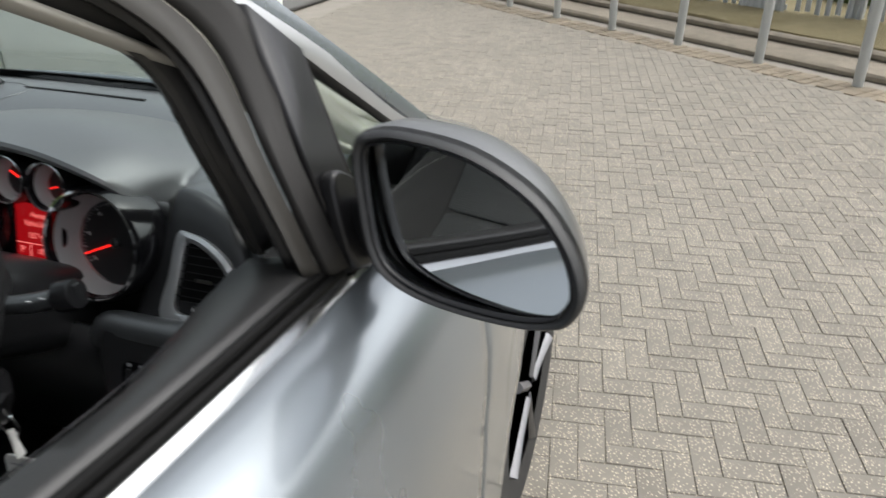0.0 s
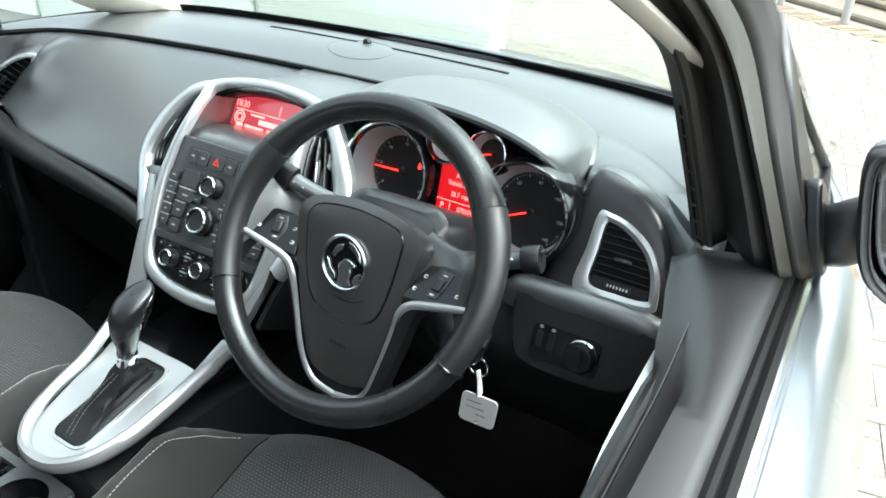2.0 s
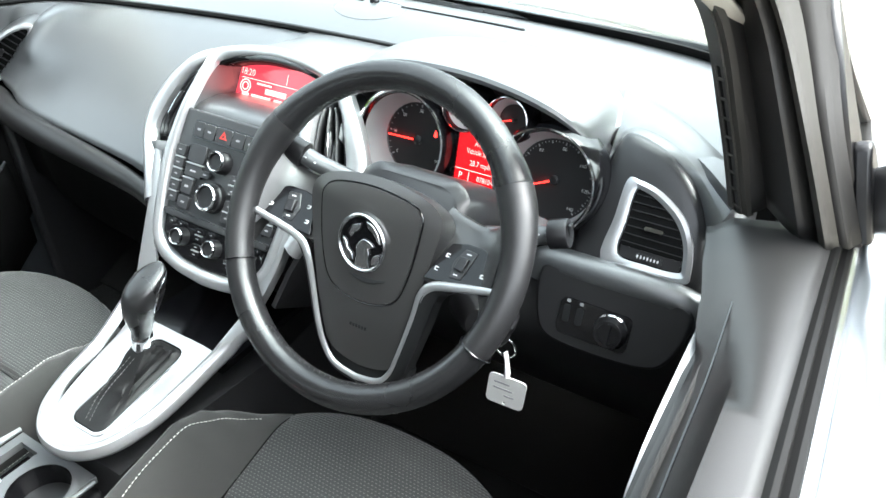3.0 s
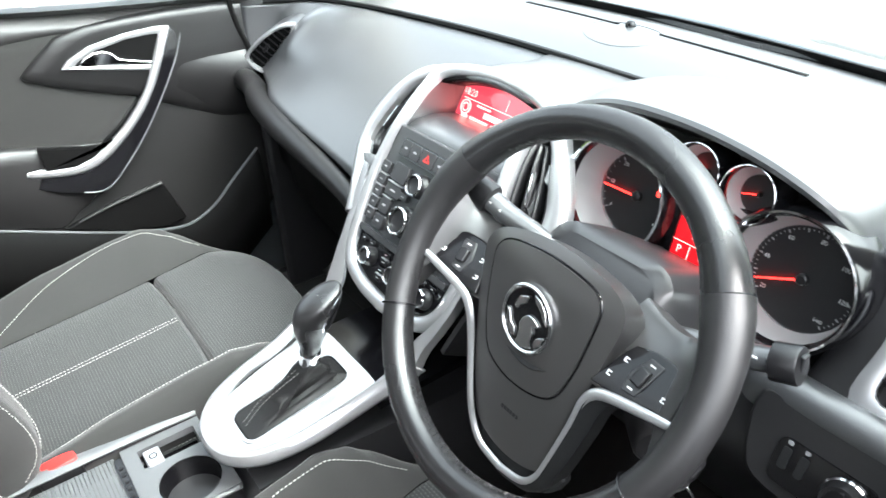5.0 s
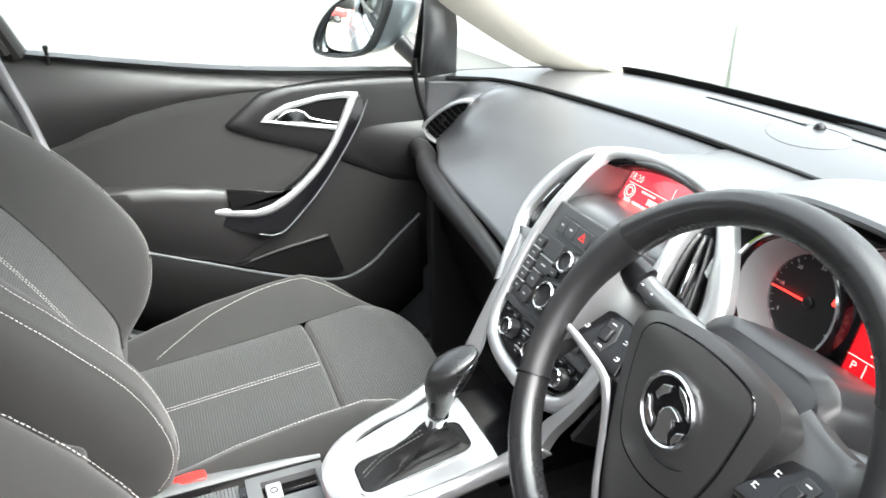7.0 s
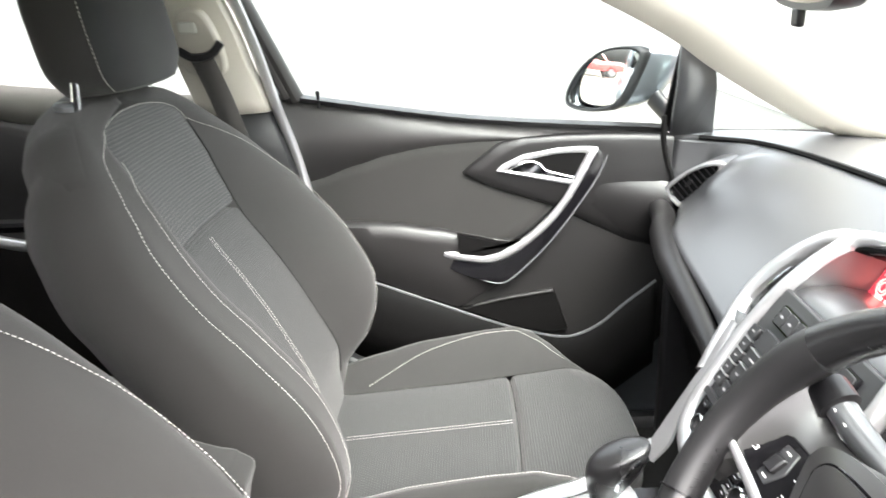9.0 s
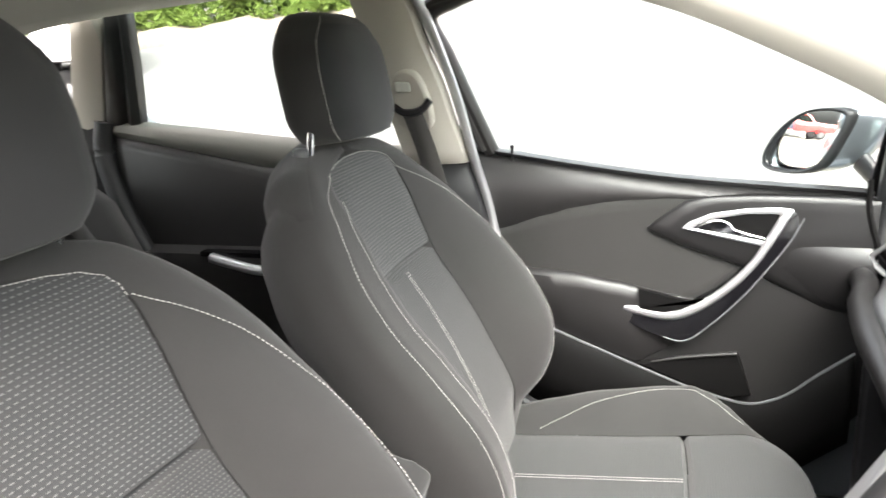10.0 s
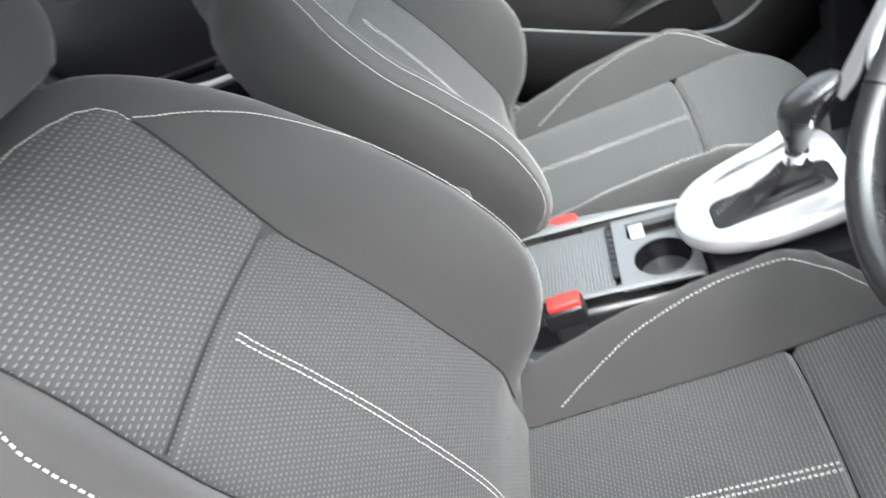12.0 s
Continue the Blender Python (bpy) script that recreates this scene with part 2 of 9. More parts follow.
def pane(name, tint=(0.88, 0.97, 0.95), gloss=0.55):
    """Thin window glass: clear, with more gloss the flatter it is seen."""
    m, nt, p = nodes_of(name)
    nt.nodes.remove(p)
    N, L = nt.nodes.new, nt.links.new
    tr, gl, mix, lw = N("ShaderNodeBsdfTransparent"), N("ShaderNodeBsdfGlossy"), N("ShaderNodeMixShader"), N("ShaderNodeLayerWeight")
    tr.inputs["Color"].default_value = (*tint, 1)
    gl.inputs["Roughness"].default_value = 0.02
    lw.inputs["Blend"].default_value = 0.5
    powr, mul = N("ShaderNodeMath"), N("ShaderNodeMath")
    powr.operation, mul.operation = "POWER", "MULTIPLY_ADD"
    powr.inputs[1].default_value = 4.0
    mul.inputs[1].default_value, mul.inputs[2].default_value = gloss, 0.05
    L(lw.outputs["Facing"], powr.inputs[0])
    L(powr.outputs[0], mul.inputs[0])
    L(mul.outputs[0], mix.inputs["Fac"])
    L(tr.outputs[0], mix.inputs[1])
    L(gl.outputs[0], mix.inputs[2])
    L(mix.outputs[0], nt.nodes["Material Output"].inputs["Surface"])
    return m


def glow(name, col, strength):
    m, nt, p = nodes_of(name)
    p.inputs["Base Color"].default_value = (*(c * 0.2 for c in col), 1)
    p.inputs["Emission Color"].default_value = (*col, 1)
    p.inputs["Emission Strength"].default_value = strength
    p.inputs["Roughness"].default_value = 0.25
    return m


def brick_vary(name, col, spread=0.25):
    """Concrete paving block with exposed stone grains and painted glints; each one a little different."""
    m = surf(name, col, 0.92, var=0.22, vscale=20, gscale=260, bump=0.8, rvar=0.05, bdist=0.002)
    nt = m.node_tree
    p = nt.nodes["Principled BSDF"]
    N, L = nt.nodes.new, nt.links.new
    info, geo = N("ShaderNodeObjectInfo"), N("ShaderNodeNewGeometry")
    co = N("ShaderNodeTexCoord")
    add = N("ShaderNodeMath")
    add.operation = "ADD"
    L(info.outputs["Random"], add.inputs[0])
    L(geo.outputs["Random Per Island"], add.inputs[1])
    fr = N("ShaderNodeMath")
    fr.operation = "FRACT"
    L(add.outputs[0], fr.inputs[0])
    mr = N("ShaderNodeMapRange")
    mr.inputs["To Min"].default_value, mr.inputs["To Max"].default_value = 1 - spread, 1 + spread * 0.7
    L(fr.outputs[0], mr.inputs["Value"])
    # pale specks: stone grains, with their sparkle painted into the colour
    grit_glints = N("ShaderNodeTexVoronoi")
    grit_glints.inputs["Scale"].default_value = 120
    L(co.outputs["Object"], grit_glints.inputs["Vector"])
    ramp = N("ShaderNodeValToRGB")
    ramp.color_ramp.elements[0].position, ramp.color_ramp.elements[0].color = 0.0, (3.6, 3.4, 3.0, 1)
    ramp.color_ramp.elements[1].position, ramp.color_ramp.elements[1].color = 0.34, (0.83, 0.83, 0.83, 1)
    L(grit_glints.outputs["Distance"], ramp.inputs[0])
    old = p.inputs["Base Color"].links[0].from_socket
    m1 = N("ShaderNodeMix")
    m1.data_type, m1.blend_type = "RGBA", "MULTIPLY"
    m1.inputs["Factor"].default_value = 1.0
    L(old, m1.inputs["A"])
    L(ramp.outputs[0], m1.inputs["B"])
    m2 = N("ShaderNodeVectorMath")
    m2.operation = "SCALE"
    L(m1.outputs["Result"], m2.inputs[0])
    L(mr.outputs["Result"], m2.inputs["Scale"])
    L(m2.outputs[0], p.inputs["Base Color"])
    return m


M_PAINT = surf("silver_blue_metallic_paint", (0.27, 0.30, 0.325), 0.28, metal=0.75, var=0.04, vscale=2, gscale=2500, bump=0.02, coat=1.0, rvar=0.04)
M_DARKPLASTIC = leather_grain("black_textured_plastic", (0.013, 0.014, 0.015), 0.48, 900, 0.15)
M_DASH = leather_grain("soft_black_dash_skin", (0.036, 0.039, 0.0415), 0.36, 900, 0.14, spec=0.9)
for key, val in (("Coat Weight", 0.8), ("Coat Roughness", 0.38), ("Coat IOR", 1.75)):
    M_DASH.node_tree.nodes["Principled BSDF"].inputs[key].default_value = val
M_DASHLOW = leather_grain("lower_dash_plastic", (0.017, 0.0173, 0.0186), 0.35, 900, 0.13, spec=0.7)
M_DOORSKIN = leather_grain("dark_door_trim_vinyl", (0.017, 0.0168, 0.0168), 0.40, 900, 0.15, spec=0.55)
M_DOORPOD = leather_grain("smooth_black_door_moulding", (0.009, 0.009, 0.0092), 0.36, 900, 0.10, spec=0.5)
M_GLOSSBLACK = surf("gloss_black_plastic", (0.005, 0.005, 0.006), 0.14, var=0.1, bump=0, rvar=0.05)
M_SATINBLACK = surf("satin_black_plastic", (0.009, 0.009, 0.010), 0.35, var=0.1, bump=0.05)
M_RUBBER = surf("black_rubber_seal", (0.016, 0.015, 0.014), 0.65, var=0.2, bump=0.2)
M_FRAME = surf("matt_black_frame_paint", (0.013, 0.0125, 0.012), 0.42, var=0.15, bump=0.08)
# lighter than the seal rubber: the lip's reflected light is in the colour
M_LIP = surf("grey_rubber_lip_with_sheen", (0.031, 0.029, 0.0255), 0.5, var=0.2, vscale=12, bump=0.1)
M_SILVER = surf("satin_silver_trim_paint", (0.52, 0.53, 0.54), 0.33, metal=0.75, var=0.04, vscale=10, gscale=1800, bump=0.04, rvar=0.05)
M_CHROME = surf("polished_chrome", (0.82, 0.83, 0.85), 0.07, metal=1.0, var=0.02, bump=0, rvar=0.04)
M_MIRROR = surf("mirror_glass", (0.86, 0.88, 0.88), 0.02, metal=1.0, var=0.0, bump=0, rvar=0.0)
M_LEATHER = leather_grain("black_wheel_leather", (0.012, 0.0122, 0.013), 0.27, 900, 0.14, spec=0.8)
M_HUB = leather_grain("black_airbag_cover_skin", (0.034, 0.0336, 0.0335), 0.31, 900, 0.12, spec=1.0)
M_BOOT = leather_grain("dull_black_boot_leather", (0.007, 0.007, 0.0074), 0.55, 600, 0.25, spec=0.35)
M_LEATHERPERF = leather_grain("perforated_black_leather", (0.014, 0.014, 0.0148), 0.38, 1300, 0.2, spec=0.7)
M_HEADLINE = surf("pale_grey_headlining_cloth", (0.42, 0.42, 0.38), 0.9, var=0.06, bump=0.25, gscale=900)
M_PILLAR = surf("pale_beige_pillar_trim", (0.42, 0.400, 0.350), 0.7, var=0.06, bump=0.2, gscale=700)
M_CARPET = surf("black_carpet", (0.006, 0.006, 0.006), 0.95, var=0.4, gscale=900, bump=0.8, bdist=0.002)
M_CLOTH = weave("plain_dark_grey_seat_cloth", (0.0300, 0.0295, 0.0289))
M_CLOTHDARK = weave("charcoal_headrest_cloth", (0.020, 0.0208, 0.0215))
M_CLOTHDOT = weave("dark_grey_seat_cloth_with_pale_dashes", (0.0370, 0.0388, 0.0390), (0.118, 0.118, 0.116), pu=0.0076, pv=0.0058, dw=0.52, dh=0.24)
M_CLOTHFINE = weave("dark_grey_seat_cloth_with_fine_ribs", (0.0335, 0.0347, 0.0347), (0.086, 0.086, 0.0845), pu=0.0058, pv=0.0046, dw=0.5, dh=0.26)
M_DOORCLOTH = weave("dark_grey_door_insert_cloth", (0.024, 0.0240, 0.0232))
M_THREAD = surf("pale_grey_thread", (0.40, 0.39, 0.37), 0.8, var=0.1, bump=0.1)
M_GREYPLASTIC = leather_grain("satin_grey_tray_plastic", (0.10, 0.104, 0.108), 0.42, 900, 0.12)
M_EMBLEM = surf("brushed_chrome_emblem", (0.78, 0.79, 0.80), 0.22, metal=1.0, var=0.05, bump=0, rvar=0.05)
M_DOORLOW = leather_grain("black_grained_lower_trim", (0.012, 0.012, 0.012), 0.6, 900, 0.2, spec=0.25)
M_STACKBLACK = leather_grain("satin_black_panel_plastic", (0.030, 0.031, 0.033), 0.34, 900, 0.06, spec=0.6)
M_STACKKEY = surf("soft_touch_black_keys", (0.026, 0.0268, 0.0285), 0.40, var=0.08, bump=0.04)
# near-black: matt plastic, and a stand-in for deep shade in hollows
M_MATTBLACK = surf("matt_black_plastic_and_shade", (0.004, 0.004, 0.004), 0.5, var=0.1, bump=0.05, spec=0.12)
M_REARTRIM = surf("grey_rear_door_trim", (0.13, 0.13, 0.115), 0.6, var=0.06, bump=0.2, gscale=700)
M_THREADDARK = surf("dark_grey_thread", (0.16, 0.16, 0.155), 0.8, var=0.1, bump=0.1)
M_BELT = weave("dark_grey_belt_webbing", (0.045, 0.043, 0.041))
M_RED = surf("red_buckle_plastic", (0.55, 0.03, 0.025), 0.4, var=0.08, bump=0)
M_GLASS = pane("window_glass")
M_GAUGE = surf("gauge_face_black", (0.008, 0.008, 0.009), 0.55, var=0.1, bump=0)
M_GAUGEWHITE = surf("gauge_cone_pale_grey", (0.30, 0.30, 0.30), 0.75, var=0.05, bump=0)
M_WHITE = surf("white_print", (0.7, 0.7, 0.7), 0.6, var=0.05, bump=0)
M_GREYPRINT = surf("grey_print", (0.3, 0.3, 0.31), 0.6, var=0.05, bump=0)
M_SCREEN = glow("red_lit_screen", (1.0, 0.012, 0.020), 0.15)
M_DISPLAY = glow("red_lit_display_glass", (1.0, 0.085, 0.125), 0.13)
M_DISPLAY.node_tree.nodes["Principled BSDF"].inputs["Coat Weight"].default_value = 1.0
M_SCREENINK = glow("pink_lit_characters", (1.0, 0.22, 0.20), 0.8)
M_NEEDLE = glow("red_lit_needle", (1.0, 0.02, 0.015), 1.2)
M_TAG = surf("white_plastic_key_tag", (0.62, 0.62, 0.60), 0.5, var=0.08, bump=0.05)
M_TYRE = surf("black_tyre_rubber", (0.018, 0.018, 0.018), 0.75, var=0.2, bump=0.3)
M_ALLOY = surf("silver_alloy_wheel", (0.24, 0.24, 0.25), 0.45, metal=0.9, var=0.05, bump=0.02)
M_AMBER = surf("amber_lens", (0.75, 0.30, 0.06), 0.15, var=0.05, bump=0)
M_BLOCK = brick_vary("buff_grey_paving_block", (0.232, 0.214, 0.181), 0.10)
M_JOINT = surf("dark_joint_sand", (0.25, 0.230, 0.195), 0.95, var=0.35, vscale=4, gscale=300, bump=0.8, bdist=0.002)
M_BLOCKOLD = brick_vary("mossy_old_paving_block", (0.225, 0.19, 0.14), 0.2)
M_CONCRETE = surf("pale_limewashed_concrete", (0.60, 0.63, 0.58), 0.85, var=0.14, vscale=3, gscale=60, bump=0.4, bdist=0.003)
M_KERB = surf("weathered_brown_kerb_stone", (0.23, 0.20, 0.155), 0.9, var=0.5, vscale=9, gscale=120, bump=0.9, bdist=0.004)
M_MOSS = surf("yellow_green_moss", (0.16, 0.145, 0.05), 0.95, var=0.5, vscale=11, gscale=120, bump=0.9, bdist=0.008, tint=(0.23, 0.185, 0.10))
M_GALV = surf("galvanised_steel", (0.46, 0.48, 0.48), 0.5, metal=0.5, var=0.14, vscale=10, gscale=200, bump=0.1)
M_POST = surf("weathered_grey_steel_post", (0.42, 0.43, 0.41), 0.6, metal=0.3, var=0.16, vscale=9, gscale=160, bump=0.2)
M_GRASS = surf("grass_bank", (0.10, 0.15, 0.045), 0.95, var=0.45, vscale=3, gscale=60, bump=1.0, bdist=0.02)
M_LEAF = surf("tree_leaf", (0.13, 0.22, 0.04), 0.6, var=0.4, vscale=2, bump=0, tint=(0.24, 0.34, 0.07))
M_BARK = surf("bark", (0.10, 0.08, 0.06), 0.9, var=0.3, bump=0.8, bdist=0.01)
M_TARMAC = surf("worn_tarmac", (0.12, 0.12, 0.115), 0.92, var=0.25, vscale=1.5, gscale=160, bump=0.6, bdist=0.004)
M_WHITEPANEL = surf("white_painted_panel", (0.70, 0.72, 0.70), 0.6, var=0.08, vscale=2, bump=0.05)
M_REDPAINT = surf("bright_red_car_paint", (0.55, 0.02, 0.015), 0.25, var=0.05, bump=0, coat=1.0)
M_BLUEPAINT = surf("dark_blue_car_paint", (0.03, 0.035, 0.06), 0.25, var=0.05, bump=0, coat=1.0)
M_WHITEPAINT = surf("white_van_paint", (0.75, 0.76, 0.76), 0.3, var=0.04, bump=0, coat=0.6)
M_DARKGLASS = surf("dark_tinted_glass", (0.01, 0.012, 0.013), 0.05, var=0.1, bump=0, rvar=0.02)


# ---- the yard outside ----
def span_yard(a, b, n):
    return [a + (b - a) * i / n for i in range(n + 1)]


def structure(name, bm, material, label, category, **kw):
    ob = part(name, bm, material, None, label, **kw)
    return tagged(ob, label, category, kind="structure")


structure("ground", box((0, 20, -0.0545), (400, 400, 0.1)), M_JOINT, "flat yard ground of sandy grey paving bed", "ground", smooth=False)

# the line of posts: its foot, its way, and the way over to the fence
POST0, ALONG = V(1.76, 6.0, 0), V(-0.765, 0.644, 0)
OVER = V(0.644, 0.765, 0)


def yard_line(a, b, z):
    return POST0 + ALONG * a + OVER * b + V(0, 0, z)


def strip(a0, a1, b0, b1, z0, z1, n=40, rough=0.012, seed=1):
    """A long low course along the fence with worn edges."""
    rows = []
    for i in range(n + 1):
        a = a0 + (a1 - a0) * i / n
        w = [noise.noise((a * 1.7, k * 3.1, seed)) * rough for k in range(4)]
        rows.append([yard_line(a, b0 + 0.045 + w[0], z0), yard_line(a, b0 + 0.04 + w[0], z1 - 0.055), yard_line(a, b0 + 0.005 + w[1], z1 - 0.05), yard_line(a, b0 + w[1], z1 - 0.02), yard_line(a, b0 + 0.02 + w[2], z1 + w[3] * 0.5), yard_line(a, b1, z1 + w[1] * 0.5), yard_line(a, b1, z0)])
    return rows_mesh(rows)


structure("kerb_step", strip(-6, 16, 0.13, 0.62, -0.05, 0.055, 90, 0.016), M_KERB, "low worn brown kerb step behind the posts", "kerb")
structure("kerb_wall", strip(-6, 16, 0.55, 1.0, -0.05, 0.125, 90, 0.02, seed=2), M_KERB, "low weathered brown edging wall under the fence", "wall")
structure("moss_strip", strip(-6, 16, 0.62, 2.6, 0.05, 0.145, 120, 0.045, seed=5), M_MOSS, "yellow-green mossy strip along the fence foot", "moss")

bank = []
for i in range(41):
    a = -14 + 36 * i / 40
    bank.append([yard_line(a, 2.6 + 22 * (k / 12) ** 1.4, 0.10 + 0.02 * k + 0.12 * noise.noise((a * 0.4, k * 0.7, 3)) + 1.6 * (k / 12) ** 2) for k in range(13)])
structure("grass_bank", rows_mesh(bank), M_GRASS, "green grass bank behind the palisade fence", "grass", solid=0.3)


def post(name, at, h, r, lean, label, group):
    t = thing(name, at, label, "bollard", group)
    pts = [V(*at) + V(lean * h * k, 0, h * k) for k in (0, 0.25, 0.5, 0.75, 0.985)]
    part("tube", tube(pts, r, 14), M_POST, t)
    top = pts[-1]
    part("cap", lathe([(r * 1.04, -0.012), (r * 1.04, 0.004), (r * 0.8, 0.016), (r * 0.3, 0.02)], top, (0, 0, 1), 14), M_POST, t)
    return t


for i in range(-1, 13):
    p = yard_line(0.83 * i, -0.06, 0.0)
    lean = 0.02 * math.sin(i * 2.3)
    post("bollard", (p.x, p.y, 0), 0.655 + 0.02 * math.sin(i * 1.7), 0.037, lean, "round grey steel bollard standing in the paved yard edge", "bollards along the fence")

# palisade fence: rails, posts, pales
fence = thing("palisade_fence", yard_line(4, 1.1, 0.1), "galvanised steel palisade fence with pointed pales", "fence")
ang = math.atan2(ALONG.y, ALONG.x)
FWAY = (ALONG - OVER * 0.15).normalized()
fang = math.atan2(FWAY.y, FWAY.x)
fz = Matrix.Rotation(fang, 3, "Z").to_quaternion()


def fence_point(a, z, off=0.0):
    return yard_line(a, 1.72 - 0.15 * a + off, z)


for z in (0.45, 1.85):
    part("rail", box(fence_point(4, z, 0.035), (23, 0.04, 0.05), rot=fz), M_GALV, fence, smooth=False)
me = None
for i in range(13):
    part("post", box(fence_point(-5.7 + 1.5 * i, 1.1, 0.07), (0.12, 0.055, 2.1), rot=fz), M_GALV, fence, smooth=False)


def pale_mesh():
    f = frame_of((0, 0, 0), (1, 0, 0), (0, 0, 1))
    bm = bmesh.new()
    out = []
    for x, d in ((-0.026, 0.0), (-0.014, 0.004), (-0.009, -0.008), (0.009, -0.008), (0.014, 0.004), (0.026, 0.0)):
        out.append((x, d))
    rows = []
    for z, k in ((0.0, 1), (1.85, 1), (1.96, 0.15)):
        rows.append([V(x * k, d, z) for x, d in out] + [V(x * k, d + 0.004, z) for x, d in out[::-1]])
    return rows_mesh(rows, close_u=True, caps=True)


pale_bm = pale_mesh()
pale_me = bpy.data.meshes.new("pale")
pale_bm.to_mesh(pale_me)
pale_bm.free()
pale_me.materials.append(M_GALV)
for i in range(232):
    a = -6 + 0.096 * i
    if 0.88 < a < 1.44:
        continue
    ob = new("pale", pale_me)
    ob.parent = fence
    ob.matrix_parent_inverse = Matrix.Translation(fence.location).inverted()
    p = fence_point(a, 0.15 + 0.012 * math.sin(i * 1.9))
    ob.matrix_basis = Matrix.Translation(p) @ Matrix.Rotation(fang + radians(2.5 * math.sin(i * 3.7)), 4, "Z") @ Matrix.Rotation(radians(0.5 * math.sin(i * 5.1)), 4, "Y")
# a solid gate panel where the pales close up
gate = thing("steel_gate", fence_point(1.16, 0.13), "solid ribbed grey steel gate panel in the fence", "gate")
rib = []
for k in range(25):
    rib.append((k * 0.02, 0.02 * (k % 4 in (1, 2))))
rows = [[fence_point(0.92 + x, z, -0.05 - d) for x, d in rib] for z in (0.13, 2.1)]
part("sheet", rows_mesh(rows), M_GALV, gate, smooth=False, solid=0.004)
part("frame", box(fence_point(1.16, 0.18, -0.03), (0.5, 0.03, 0.05), rot=fz), M_GALV, gate, smooth=False)


def foliage(name, at, radius, height, count, seed, label, trunk=True, leaf=0.16):
    rnd = random.Random(seed)
    t = thing(name, at, label, "tree" if trunk else "bush")
    at = V(*at)
    tips = []
    if trunk:
        bm = tube([at, at + V(0.05, 0, height * 0.25), at + V(-0.05, 0.1, height * 0.55), at + V(0.05, 0, height * 0.85)], [0.14, 0.11, 0.08, 0.03], 8)
        for k in range(9):
            a = rnd.uniform(0, 6.28)
            z = height * rnd.uniform(0.3, 0.8)
            e = at + V(math.cos(a) * radius * 0.7, math.sin(a) * radius * 0.7, z + height * 0.15)
            tube([at + V(0, 0, z), (at + V(0, 0, z)).lerp(e, 0.5) + V(0, 0, 0.1), e], [0.05, 0.035, 0.012], 6, bm=bm)
            tips.append(e)
        part("trunk", bm, M_BARK, t)
    for k in range(26):
        a, u = rnd.uniform(0, 6.28), rnd.random() ** 0.5
        tips.append(at + V(math.cos(a) * radius * u, math.sin(a) * radius * u, height * rnd.uniform(0.12 if not trunk else 0.35, 1.0) * (1 - 0.35 * u)))
    vs, fs = [], []
    for k in range(count):
        c = rnd.choice(tips) + V(rnd.gauss(0, 1), rnd.gauss(0, 1), rnd.gauss(0, 0.8)) * radius * 0.17
        d = V(rnd.gauss(0, 1), rnd.gauss(0, 1), rnd.gauss(0, 1)).normalized()
        s = d.orthogonal().normalized()
        L = leaf * rnd.uniform(0.6, 1.2)
        n0 = len(vs)
        up = d.cross(s) * L * 0.12
        vs += [c - d * L * 0.5, c + s * L * 0.24 + up, c + d * L * 0.5, c - s * L * 0.24 + up]
        fs += [(n0, n0 + 1, n0 + 2), (n0, n0 + 2, n0 + 3)]
    me = bpy.data.meshes.new("crown")
    me.from_pydata([tuple(v) for v in vs], [], fs)
    me.materials.append(M_LEAF)
    crown = new("crown", me)
    crown.parent = t
    crown.matrix_parent_inverse = Matrix.Translation(t.location).inverted()
    return t


for i, (a, b, r, h) in enumerate(((-6, 7, 1.5, 2.6), (-3.5, 9, 1.8, 3.2), (0.5, 8, 1.4, 2.2), (3.5, 10, 2.0, 3.4), (7, 8.5, 1.6, 2.6), (11, 10, 2.2, 3.8), (-1, 13, 2.2, 4.2), (6, 14, 2.4, 4.6))):
    p = yard_line(a, b, 0.45)
    foliage("bush", (p.x, p.y, p.z), r, h, 2600, 10 + i, "dark green leafy bush on the grass bank", trunk=False)

# pale concrete blocks in front of the car
BD = V(0.933, 0.36, 0)


def concrete_block(origin, label, seed):
    t = thing("concrete_block", (origin.x, origin.y, 0), label, "concrete block", "concrete blocks in a row")
    f = frame_of(origin, BD, (-BD.y, BD.x, 0))
    bm = prism(f, rounded(1.56, 0.76, 0.05, 3, -0.78, 0.38), 0.0, 0.74)
    part("block", bm, M_CONCRETE, t, bevel=0.045, seg=3)
    for k in (-0.35, -1.2):
        part("lifting_eye", tube(cr([f(k - 0.04, 0.38, 0.72), f(k - 0.035, 0.38, 0.77), f(k + 0.035, 0.38, 0.77), f(k + 0.04, 0.38, 0.72)], 5), 0.007, 6), M_GALV, t)


B0 = V(-1.22, 3.44, 0)
for i in range(3):
    concrete_block(B0 - BD * 1.568 * i + V(0, 0.004 * i, 0), "pale limewashed concrete block standing on the ground", i)

